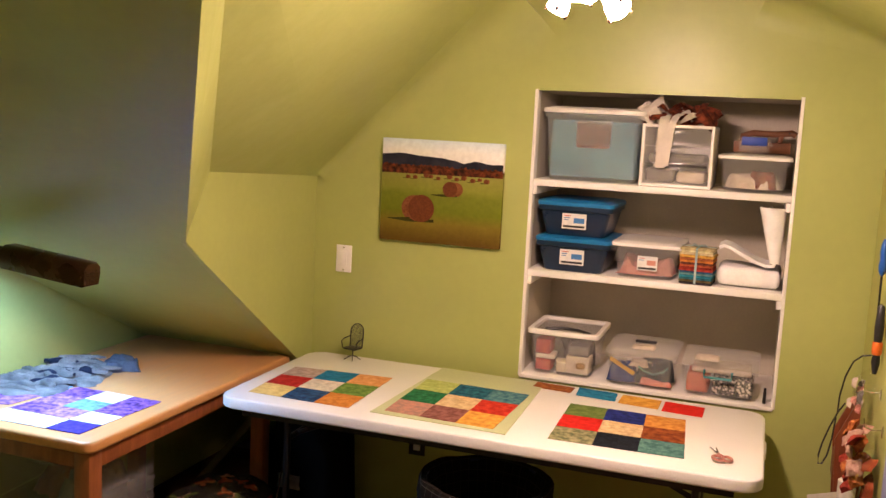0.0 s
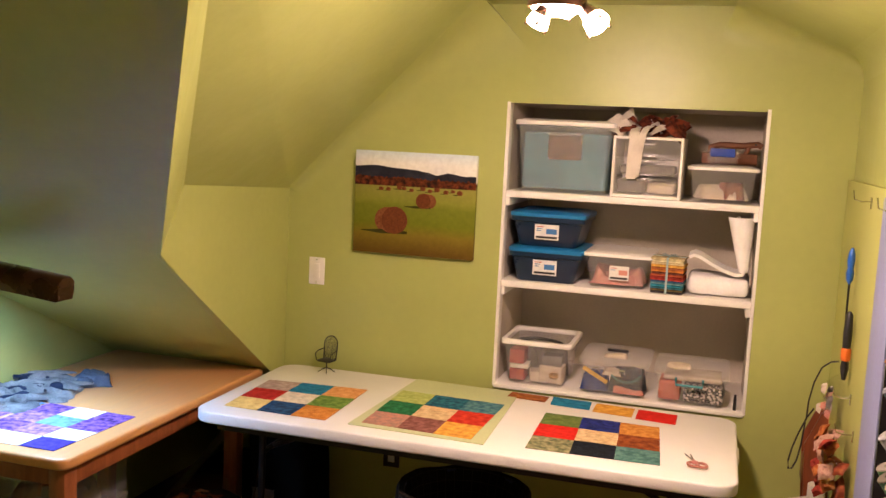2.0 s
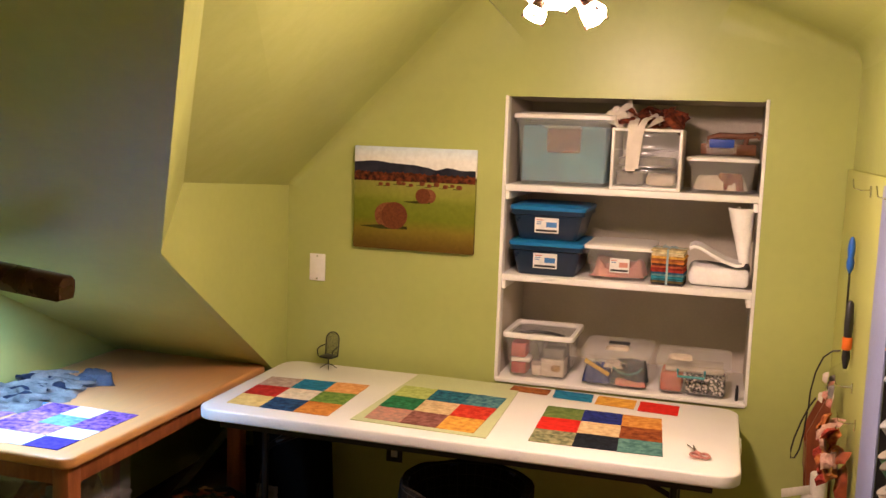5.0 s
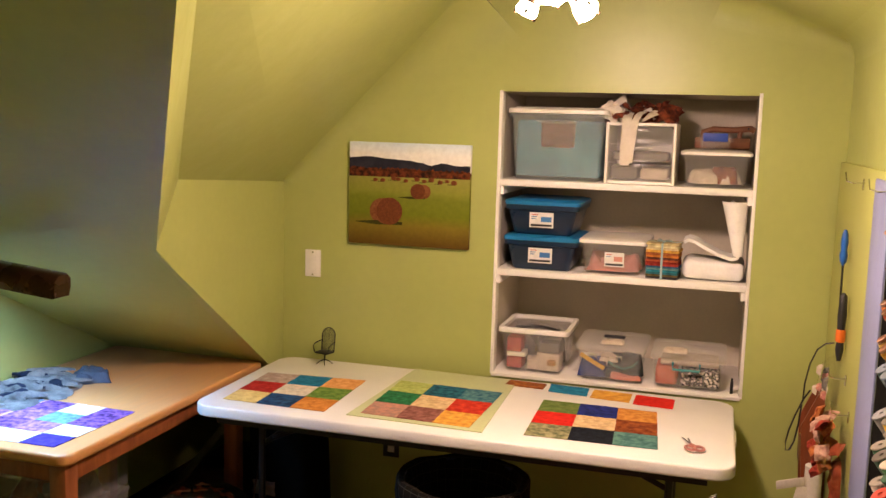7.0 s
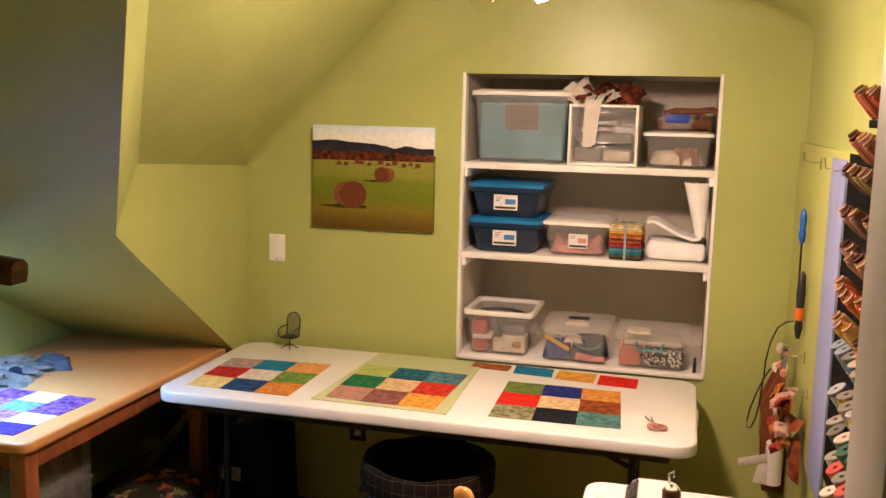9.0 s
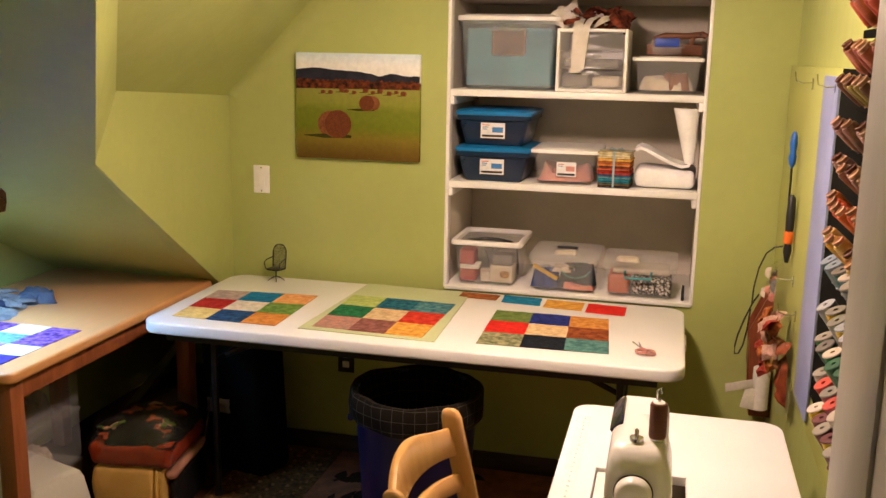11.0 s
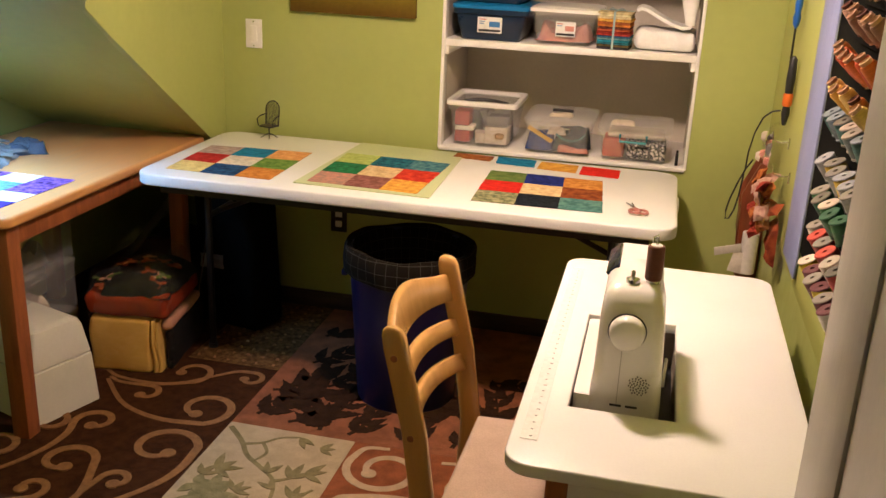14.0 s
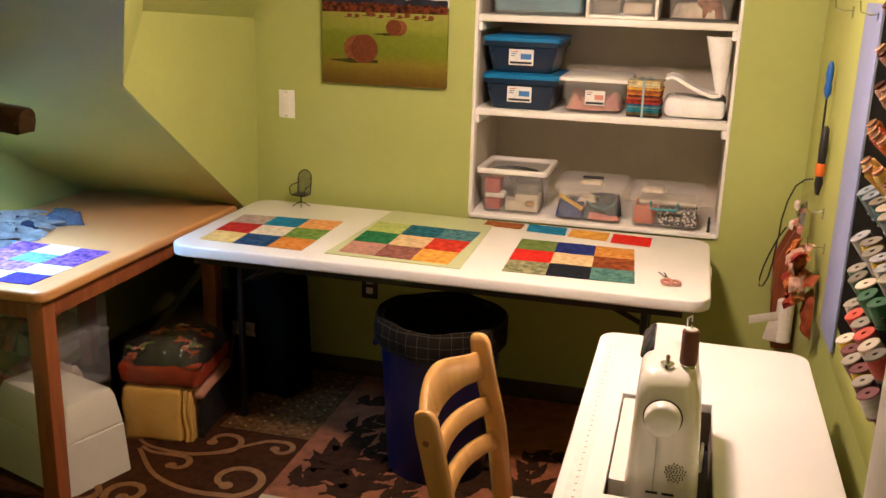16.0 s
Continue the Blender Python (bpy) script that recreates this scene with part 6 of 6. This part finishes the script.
rod(bm, (0, 0, 0), (0, 0, 0.05), 0.003, n=6)
PEG = mesh_of("peg", bm, M_BLACK, 40)
meshes = {}


def spool_mesh(kind):
    if kind not in meshes:
        a, b = bmesh.new(), bmesh.new()
        if kind == "cone":
            lathe(a, [(0.0165, 0.006), (0.0180, 0.010), (0.0155, 0.060), (0.0135, 0.064)], 12)
            lathe(b, [(0.014, 0.0), (0.018, 0.002), (0.017, 0.006), (0.012, 0.008), (0.0105, 0.063), (0.0120, 0.071), (0.0095, 0.072), (0.006, 0.064)], 12)
        else:
            lathe(a, [(0.0205, 0.005), (0.0222, 0.008), (0.0222, 0.044), (0.0205, 0.047)], 12)
            lathe(b, [(0.022, 0.0), (0.023, 0.001), (0.023, 0.003), (0.010, 0.0045), (0.010, 0.0475), (0.0232, 0.0485), (0.0232, 0.0500), (0.0215, 0.0515), (0.0055, 0.0515), (0.0045, 0.047)], 14)
        meshes[kind] = (a, b)
    return meshes[kind]


rng = random.Random(8)
for r, z in enumerate(ROWS):
    kind = "cone" if r < 7 else "flanged"
    a, b = spool_mesh(kind)
    thr = []
    for c in THREAD[r]:
        me = bpy.data.meshes.new("thread")
        a.to_mesh(me)
        me.materials.append(mat("thread", c, 0.55, var=0.1, scale=4, fine=0.2, bump=0.4, bscale=70, stretch=(1, 1, 25)))
        me.shade_smooth()
        me.set_sharp_from_angle(angle=radians(40))
        thr.append(me)
    cores = []
    for cm in ([M_TAN, M_TAN, M_BRTH] if kind == "cone" else [M_CORE, M_DUSK, None]):
        co = bpy.data.meshes.new("core")
        b.to_mesh(co)
        co.materials.append(cm or thr[rng.randint(0, 2)].materials[0])
        co.shade_smooth()
        co.set_sharp_from_angle(angle=radians(40))
        cores.append(co)
    for k, y in enumerate(COLY):
        yy = y + (0.024 if r % 2 else 0.0) - (0.05 if kind == "cone" else 0.0) + rng.uniform(-0.006, 0.006)
        ang = (-47 if kind == "cone" else -31) + rng.uniform(-6, 6)
        base = (-0.012, yy, z - (0.068 if kind == "cone" else 0.047))
        pg = new("peg", PEG)
        pg.parent = tr
        pg.matrix_basis = pose(*base, 0, ang, 0)
        if rng.random() < 0.06:
            continue
        colour = ("red-orange", "salmon", "olive", "mauve", "taupe", "orange", "golden tan", "dark and grey", "grey and yellow", "green", "red and white", "maroon and white")[r]
        s = thing("thread_spool", f"{colour} sewing thread on a {'slim tube' if kind == 'cone' else 'flanged spool'} on the rack", "thread spool", group="spools on the thread rack")
        s.matrix_basis = pose(PX + base[0], base[1], base[2], 0, ang, rng.uniform(0, 4)) @ Matrix.Translation((0, 0, 0.012)) @ pose(0, 0, 0, 0, 0, rng.uniform(0, 360))
        o = new("thread", thr[(k * 2 + r + rng.randint(0, 1)) % 3])
        o.parent = s
        o = new("core", cores[rng.randint(0, 2)])
        o.parent = s

# ---- under the oak table ----
tw = thing("drawer_tower", "clear plastic drawer tower with dark craft supplies", "drawer cabinet", (-0.44, -0.94, FZ - 0.0015), 4)
WD, DD = 0.18, 0.40
for k in range(3):
    z0 = 0.005 + k * 0.20
    d0 = part("drawer", box(-WD, WD, -0.20, -0.196, z0 + 0.01, z0 + 0.185, 0.002), M_CLEAR, tw)
    part("pull", box(-0.06, 0.06, -0.214, -0.2005, z0 + 0.15, z0 + 0.165, 0.004), M_FROST, d0)
    part("shelf_rim", box(-WD - 0.008, WD + 0.008, -0.205, 0.19, z0 + 0.187, z0 + 0.199, 0.003), M_FROST, tw)
    part("drawer_side", box(WD - 0.004, WD, -0.195, 0.19, z0 + 0.01, z0 + 0.185, 0.001), M_CLEAR, tw)
    part("drawer_side", box(-WD, -WD + 0.004, -0.195, 0.19, z0 + 0.01, z0 + 0.185, 0.001), M_CLEAR, tw)
for i, (x, z, c) in enumerate(((-0.50, 0.02, C_BRN), (-0.36, 0.03, C_TEAL), (-0.48, 0.22, C_RED), (-0.34, 0.22, C_CRM), (-0.46, 0.42, C_BRN), (-0.36, 0.42, C_GRY))):
    lump("craft_supplies", "dark mixed craft supplies inside a clear drawer", x, -0.98, FZ + z, 0.07, 0.12, 0.10, c, i * 1.7 + 2)
wc = thing("machine_cover", "white plastic hard case with a slanted lid on the rug", "case", (-0.235, -1.10, FZ), -18)
for nm, levels in (("base", ((0, 0, 0), (0.005, -0.004, -0.004), (0.19, 0.006, 0.006), (0.194, 0.012, 0.012))), ("lid", ((0.1945, 0.012, 0.012), (0.20, 0.008, 0.008), (0.30, 0.018, 0.026), (0.322, 0.026, 0.036), (0.330, 0.045, 0.055)))):
    bm = bmesh.new()
    rs = []
    for z, gx, gy in levels:
        rs.append([bm.verts.new((x, y, z)) for x, y in rounded(-0.20 + gx, 0.20 - gx, -0.125 + gy, 0.125 - gy, 0.012, 4)])
    for a, b in zip(rs, rs[1:]):
        for i in range(len(a)):
            bm.faces.new((a[i], a[(i + 1) % len(a)], b[(i + 1) % len(b)], b[i]))
    bm.faces.new(rs[0][::-1])
    bm.faces.new(rs[-1])
    part(nm, bm, M_IVORY2, wc)

C_YEL = cloth("yellow_flannel", (0.78, 0.50, 0.13), (0.68, 0.40, 0.09), 12)
C_FALL = cloth("brick_red_flannel", (0.34, 0.045, 0.014), (0.22, 0.026, 0.009), 20)
C_BLK = cloth("black_leaf_print_cotton", (0.012, 0.012, 0.012), (0.006, 0.006, 0.006), 20)
C_PALE = cloth("pale_pink_flannel", (0.52, 0.26, 0.17), (0.42, 0.20, 0.13), 20)
C_GRN = cloth("leaf_green_cotton", (0.12, 0.16, 0.03), (0.07, 0.10, 0.02), 60)
bg = thing("fabric_bag", "clear plastic bag of folded yellow, red and black fabric", "fabric bag", (-0.045, -0.640, FZ), 9)


def fold_part(q, mtl, lab, bev=0.02):
    bm = box(*q, bev, 4)
    bmesh.ops.subdivide_edges(bm, edges=[e for e in bm.edges if e.calc_length() > 0.08], cuts=4, use_grid_fill=True)
    for v in bm.verts:
        nn = noise.noise(v.co * 11) * 0.010 + noise.noise(v.co * 28) * 0.004
        v.co += Vector((nn, nn * 0.7, nn * 0.5 if v.co.z > 0.02 else 0))
    part("folded_cloth", bm, mtl, bg, lab)


fold_part((-0.15, 0.085, -0.190, 0.13, 0.004, 0.222), C_YEL, "yellow folded flannel", 0.022)
fold_part((0.087, 0.102, -0.188, 0.13, 0.004, 0.218), C_YEL, "yellow folded flannel", 0.006)
fold_part((0.103, 0.116, -0.184, 0.13, 0.004, 0.214), C_YEL, "yellow folded flannel", 0.006)
fold_part((0.117, 0.155, -0.15, 0.17, 0.004, 0.17), C_BLK, "black print folded cotton")
fold_part((0.112, 0.160, -0.165, 0.17, 0.172, 0.212), C_PALE, "pale pink folded flannel")
fold_part((-0.158, 0.155, -0.192, 0.175, 0.224, 0.315), C_FALL, "brick red folded flannel", 0.026)
bm = bmesh.new()
heap(bm, 0, 0, 0.165, 0.185, 0.085, 2.9, 0.308, 26, 4, 0, 0.4)
part("folded_cloth", bm, C_BLK, bg, "black leaf print cotton")
rng = random.Random(5)
for i in range(17):
    bm = bmesh.new()
    a0 = rng.uniform(0, 6.3)
    pts = [((0.020 + 0.012 * math.cos(3 * a + a0)) * math.cos(a), (0.020 + 0.012 * math.cos(3 * a + a0)) * math.sin(a)) for a in [k * math.pi / 8 for k in range(16)]]
    x, y = rng.uniform(-0.13, 0.13), rng.uniform(-0.16, 0.10)
    b = slab([pts], 0.0, 0.0015 + 0.0003 * i, m=pose(x, y, 0.377 - (x * x + y * y) * 1.2, -10 * y / 0.1, 10 * x / 0.1, 0))
    bm.free()
    part("printed_leaf", b, (C_FLO[1], C_GRN, C_PALE, C_FLO[1])[i % 4], bg)
bm = bmesh.new()
lathe(bm, [(0.178, 0.0), (0.190, 0.05), (0.188, 0.22), (0.186, 0.30), (0.160, 0.385), (0.11, 0.425), (0.07, 0.435)], 40, sx=0.95, sy=1.10, power=5.0)
for v in bm.verts:
    nn = noise.noise(v.co * 9) * 0.012 + noise.noise(v.co * 24) * 0.006
    v.co += Vector((nn, nn, nn * 0.6 if v.co.z > 0.02 else 0))
part("plastic_wrap", bm, M_FILM, bg, "clear crinkled plastic")

bc = thing("black_case", "black nylon case leaning behind the fabric bag", "case", (0.150, -0.235, FZ), 0)
part("body", box(-0.13, 0.17, -0.09, 0.09, 0, 0.60, 0.03, 3, m=pose(0, 0, 0, 0, -3, -14)), M_DARK, bc)
# highlight on the table's black leg, modelled as a thin bright steel line
bm = bmesh.new()
tube(bm, [(-0.115, -0.16, 0.10), (-0.085, -0.15, 0.28), (-0.07, -0.14, 0.42)], 0.0035, 6)
part("leg_glint", bm, M_CHROME, bc, "bright steel line standing in for the table leg's glint")
bm = bmesh.new()
heap(bm, 0, 0, 0.05, 0.03, 0.02, 1.2, 0, 12, 4)
bmesh.ops.transform(bm, matrix=pose(-0.06, -0.115, 0.30, 90, 0, 0), verts=bm.verts)
part("tag", bm, C_GRY, bc, "grey cloth tag")
lp = solid("leaning_lath", box(-0.016, 0.016, -0.004, 0.004, 0, 0.76, 0.002), mat("dull_green_paint", (0.10, 0.11, 0.045), 0.7, var=0.15), "green painted lath leaning in the dark alcove", "lath")
lp.matrix_basis = pose(-0.545, -0.20, FZ + 0.014, 0, 38.9, 0)

# ---- patchwork rug ----
RZ = FZ + 0.004
M_R1 = mat("dark_brown_carpet", (0.043, 0.015, 0.005), 1.0, var=0.3, scale=30, fine=0.3, bump=0.9, bscale=420, spec=0.1)
M_R1B = mat("tan_carpet_scroll", (0.238, 0.119, 0.048), 1.0, var=0.15, scale=40, fine=0.25, bump=0.9, bscale=420, spec=0.1)
M_R2 = mat("mottled_brown_carpet", (0.156, 0.082, 0.029), 1.0, c2=(0.065, 0.032, 0.011), scale=55, fine=0.3, bump=0.9, bscale=300, spec=0.1)
M_R3 = mat("rose_brown_carpet", (0.221, 0.078, 0.034), 1.0, var=0.2, scale=20, fine=0.25, bump=0.9, bscale=420, spec=0.1)
M_R4 = mat("cream_carpet", (0.410, 0.303, 0.172), 1.0, var=0.1, scale=20, fine=0.2, bump=0.9, bscale=420, spec=0.1)
M_R4B = mat("sage_carpet_branch", (0.205, 0.160, 0.070), 1.0, var=0.2, scale=30, fine=0.25, bump=0.9, bscale=420, spec=0.1)
M_R5 = mat("rust_carpet", (0.238, 0.070, 0.025), 1.0, var=0.2, scale=20, fine=0.25, bump=0.9, bscale=420, spec=0.1)
M_R5B = mat("pale_carpet_scroll", (0.426, 0.287, 0.164), 1.0, var=0.1, scale=30, fine=0.2, bump=0.9, bscale=420, spec=0.1)
rug = thing("patchwork_rug", "patchwork rug of scroll, leaf and branch carpet panels", "rug", (0, 0, 0))
TOPR = RZ + 0.008


def panel(name, x0, x1, y0, y1, material, lab):
    return part(name, box(x0 - 0.0016, x1 + 0.0016, y0 - 0.0016, y1 + 0.0016, FZ - 0.011, TOPR, 0.0006), material, rug, lab)


P1 = panel("panel", -0.768, 0.496, -2.80, -0.652, M_R1, "dark brown panel with tan scrolls")
panel("panel", -0.768, 0.126, -0.648, 0.60, M_R1, "dark brown panel")
P2 = panel("panel", 0.130, 0.496, -0.648, -0.018, M_R2, "mottled brown panel")
P3 = panel("panel", 0.500, 2.19, -1.052, -0.018, M_R3, "rose brown panel with dark leaves")
P4 = panel("panel", 0.500, 0.935, -1.66, -1.056, M_R4, "cream panel with sage branches")
P5 = panel("panel", 0.939, 2.19, -2.80, -1.056, M_R5, "rust panel with pale scrolls")
panel("panel", 0.500, 0.935, -2.80, -1.664, M_R1, "dark brown panel")


def flow(pts, n=8):
    """Points of a smooth line through a few way points."""
    q = [Vector(p) for p in pts]
    q = [q[0] * 2 - q[1]] + q + [q[-1] * 2 - q[-2]]
    out = []
    for a, b, c, d in zip(q, q[1:], q[2:], q[3:]):
        for i in range(n):
            t = i / n
            out.append((b * 2 + (c - a) * t + (a * 2 - b * 5 + c * 4 - d) * t * t + (b * 3 - a - c * 3 + d) * t ** 3) * 0.5)
    out.append(q[-2])
    return [(p.x, p.y) for p in out]


def scrolls(parent, items, material, lab):
    """Carpet scrolls: a spiral round (cx, cy) from a round bud out to the angle a0, then a stem through way points."""
    for k, (cx, cy, r, turns, a0, sgn, w, stem) in enumerate(items):
        arc = []
        n = 30
        for i in range(n + 1):
            t = i / n
            rr = r * (0.42 + 0.58 * t)
            a = radians(a0) + sgn * turns * 2 * math.pi * (t - 1)
            arc.append((cx + rr * math.cos(a), cy + rr * math.sin(a)))
        p = arc[:-1] + flow([arc[-1]] + stem, 10)
        m = len(p) - 1
        ws = [w * (0.85 + 0.3 * math.sin(math.pi * min(1, 1.2 * i / m)) - 0.2 * (i / m) ** 3) for i in range(m + 1)]
        top = TOPR + 0.0014 + 0.0003 * k
        bm = bmesh.new()
        ribbon(bm, p, ws, TOPR - 0.003, top)
        rod(bm, (p[0][0], p[0][1], TOPR - 0.003), (p[0][0], p[0][1], top + 0.0009), w * 1.0, n=18)
        part("scroll_motif", bm, material, parent, lab, smooth=None)


SC1 = [(0.37, -1.000, 0.110, 0.90, -65, -1, 0.024, [(0.256, -1.111), (0.092, -1.052), (-0.06, -0.903)]),
       (0.125, -0.960, 0.055, 0.62, 105, 1, 0.020, [(0.0, -0.912), (-0.06, -0.885)]),
       (0.200, -0.765, 0.085, 0.72, -55, -1, 0.020, [(0.133, -0.885), (-0.02, -0.880), (-0.10, -0.84)]),
       (0.430, -0.750, 0.052, 0.72, 100, 1, 0.018, [(0.36, -0.710), (0.29, -0.775), (0.20, -0.865)]),
       (0.360, -1.270, 0.115, 0.85, 15, -1, 0.025, [(0.476, -1.360), (0.450, -1.460), (0.373, -1.578), (0.25, -1.69)]),
       (0.075, -1.190, 0.072, 0.78, 190, 1, 0.022, [(0.029, -1.290), (0.015, -1.400), (-0.045, -1.528), (-0.16, -1.62)]),
       (0.120, -1.430, 0.092, 0.78, 20, -1, 0.024, [(0.251, -1.523), (0.260, -1.613), (0.22, -1.76)]),
       (0.325, -1.482, 0.052, 0.75, 190, 1, 0.021, [(0.262, -1.570), (0.255, -1.64)]),
       (0.110, -1.590, 0.056, 0.72, -50, -1, 0.021, [(0.066, -1.673), (-0.05, -1.680), (-0.14, -1.63)]),
       (-0.065, -1.235, 0.055, 0.75, 60, 1, 0.020, [(-0.09, -1.150), (-0.17, -1.135), (-0.24, -1.20)]),
       (-0.130, -1.420, 0.075, 0.80, 160, 1, 0.022, [(-0.215, -1.50), (-0.20, -1.61)]),
       (0.36, -1.80, 0.09, 0.85, 90, -1, 0.022, [(0.20, -1.78), (0.08, -1.86)]),
       (-0.40, -1.52, 0.09, 0.85, 20, 1, 0.022, [(-0.34, -1.40), (-0.45, -1.30)]),
       (-0.02, -1.93, 0.09, 0.85, 80, -1, 0.022, [(-0.18, -1.84), (-0.32, -1.90)])]
scrolls(P1, SC1, M_R1B, "tan carpet scroll")
scrolls(P5, [(1.078, -1.192, 0.125, 1.15, 165, -1, 0.024, [(0.985, -1.085), (1.06, -1.068)]),
             (1.080, -1.440, 0.110, 1.0, 140, -1, 0.024, [(1.10, -1.335), (1.22, -1.33), (1.34, -1.42)]),
             (1.360, -1.220, 0.100, 1.0, 30, 1, 0.024, [(1.36, -1.09), (1.24, -1.10)])], M_R5B, "pale carpet scroll")


def leaf_pts(cx, cy, ln, wd, a):
    ca, sa = math.cos(a), math.sin(a)
    out = []
    for i in range(13):
        t = i / 12
        out.append((t * ln, wd * math.sin(math.pi * t ** 0.8) * 0.5))
    for i in range(11, 0, -1):
        t = i / 12
        out.append((t * ln, -wd * math.sin(math.pi * t ** 0.8) * 0.5))
    return [(cx + x * ca - y * sa, cy + x * sa + y * ca) for x, y in out]


def frond(cx, cy, ln, wd, a, bend):
    """A lobed leaf that curls to one side."""
    ca, sa = math.cos(a), math.sin(a)
    side = []
    for i in range(25):
        t = i / 24
        lobe = 0.70 + 0.30 * abs(math.sin(4.5 * math.pi * t ** 0.9))
        side.append((t * ln, wd * 0.5 * math.sin(math.pi * t ** 0.7) * lobe, bend * ln * t * t))
    out = [(x, y + o) for x, y, o in side] + [(x, o - y) for x, y, o in side[-2:0:-1]]
    return [(cx + x * ca - y * sa, cy + x * sa + y * ca) for x, y in out]


rng = random.Random(17)
M_R3B = mat("black_brown_carpet_leaf", (0.028, 0.012, 0.005), 1.0, var=0.25, scale=30, fine=0.25, bump=0.9, bscale=420, spec=0.1)
k = 0
for sx, sy, a0, ln in ((0.56, -0.98, 70, 0.42), (0.68, -1.00, 35, 0.5), (0.60, -0.55, 60, 0.5), (0.90, -1.02, 60, 0.45), (1.02, -0.80, 20, 0.5), (1.25, -1.0, 80, 0.5), (0.75, -0.40, 20, 0.5), (1.45, -0.9, 40, 0.5), (1.3, -0.5, 10, 0.5), (0.54, -0.80, 20, 0.45), (0.80, -1.02, 100, 0.4), (0.72, -0.72, 50, 0.5), (1.12, -1.02, 110, 0.45), (0.56, -0.30, 50, 0.4), (1.35, -0.78, 150, 0.4)):
    x, y, a = sx, sy, radians(a0)
    pts, ws = [(x, y)], [0.016]
    bmz = bmesh.new()
    for i in range(16):
        x, y = x + math.cos(a) * ln / 16, y + math.sin(a) * ln / 16
        a += 0.16 * math.sin(i * 0.4 + sx * 9)
        if 0.52 < x < 2.15 and -1.03 < y < -0.04:
            pts.append((x, y))
            ws.append(0.016 - 0.0007 * i)
            if i % 2 == 0:
                for s in (-1, 1):
                    lx = frond(x, y, rng.uniform(0.08, 0.14), rng.uniform(0.038, 0.060), a + s * rng.uniform(0.5, 1.0), -s * rng.uniform(0.12, 0.34))
                    if all(0.505 < q[0] < 2.18 and -1.047 < q[1] < -0.02 for q in lx):
                        part("leaf_motif", slab([lx], TOPR - 0.002, TOPR + 0.0014 + 0.0002 * (k % 9)), M_R3B, P3, "dark carpet leaf", smooth=None)
                        k += 1
    if len(pts) > 2:
        ribbon(bmz, pts, ws, TOPR - 0.003, TOPR + 0.0010)
        part("stem_motif", bmz, M_R3B, P3, "dark carpet stem", smooth=None)
    else:
        bmz.free()
# sage branches on the cream panel
for k, pts in enumerate(([(0.512, -1.085), (0.586, -1.162), (0.637, -1.235), (0.710, -1.291), (0.770, -1.345), (0.80, -1.44), (0.80, -1.60)], [(0.60, -1.175), (0.655, -1.150), (0.700, -1.105), (0.76, -1.085)],
                         [(0.655, -1.150), (0.690, -1.205), (0.672, -1.258)], [(0.772, -1.350), (0.815, -1.320), (0.888, -1.246)], [(0.80, -1.45), (0.73, -1.50), (0.62, -1.54)], [(0.80, -1.47), (0.86, -1.42), (0.905, -1.36)])):
    bm = bmesh.new()
    fl = flow(pts, 6)
    ribbon(bm, fl, [(0.019 if k == 0 else 0.013) * (1 - 0.5 * i / len(fl)) for i in range(len(fl))], TOPR - 0.003, TOPR + 0.0010 + 0.0003 * k)
    part("branch_motif", bm, M_R4B, P4, "sage carpet branch", smooth=None)
M_R4C = mat("olive_carpet_leaf", (0.213, 0.180, 0.082), 1.0, var=0.2, scale=30, fine=0.25, bump=0.9, bscale=420, spec=0.1)
sprigs = [(0.815, -1.320, 75, 3, 0.085), (0.850, -1.285, 20, 3, 0.075), (0.735, -1.315, 80, 2, 0.07), (0.79, -1.39, 140, 2, 0.06), (0.76, -1.09, -20, 3, 0.07), (0.845, -1.135, 10, 3, 0.06),
          (0.575, -1.335, 30, 4, 0.085), (0.545, -1.375, 70, 3, 0.07), (0.560, -1.430, 20, 5, 0.070), (0.610, -1.420, 90, 5, 0.065), (0.640, -1.465, 10, 5, 0.070), (0.590, -1.500, 200, 5, 0.065), (0.68, -1.43, 60, 4, 0.06),
          (0.73, -1.50, 120, 3, 0.06), (0.86, -1.42, 90, 3, 0.07), (0.89, -1.47, 10, 3, 0.05), (0.62, -1.58, 60, 4, 0.07), (0.70, -1.58, 20, 3, 0.06), (0.86, -1.56, 80, 3, 0.07)]
k = 0
for x, y, a, cnt, ln in sprigs:
    step = 360 / cnt if cnt == 5 else 42
    for q in range(cnt):
        lf = leaf_pts(x, y, ln * rng.uniform(0.8, 1.1), ln * (0.5 if cnt == 5 else 0.30), radians(a + (q - (cnt - 1) / 2) * step + rng.uniform(-8, 8)))
        if all(0.506 < p[0] < 0.930 and -1.655 < p[1] < -1.062 for p in lf):
            part("leaf_motif", slab([lf], TOPR - 0.002, TOPR + 0.0022 + 0.0001 * (k % 12)), M_R4C if cnt == 5 else M_R4B, P4, "sage carpet leaf", smooth=None)
            k += 1
# pale flecks on the mottled panel
bm = bmesh.new()
rng = random.Random(3)
for i in range(6):
    for j in range(11):
        rod(bm, (0.16 + i * 0.06 + rng.uniform(-0.01, 0.01), -0.62 + j * 0.056 + rng.uniform(-0.01, 0.01), TOPR - 0.002), (0.16 + i * 0.06, -0.62 + j * 0.056, TOPR + 0.0015), 0.007, n=7)
tagged(part("fleck_motif", bm, M_R1B, P2, "pale carpet flecks", smooth=None), kind="stuff")
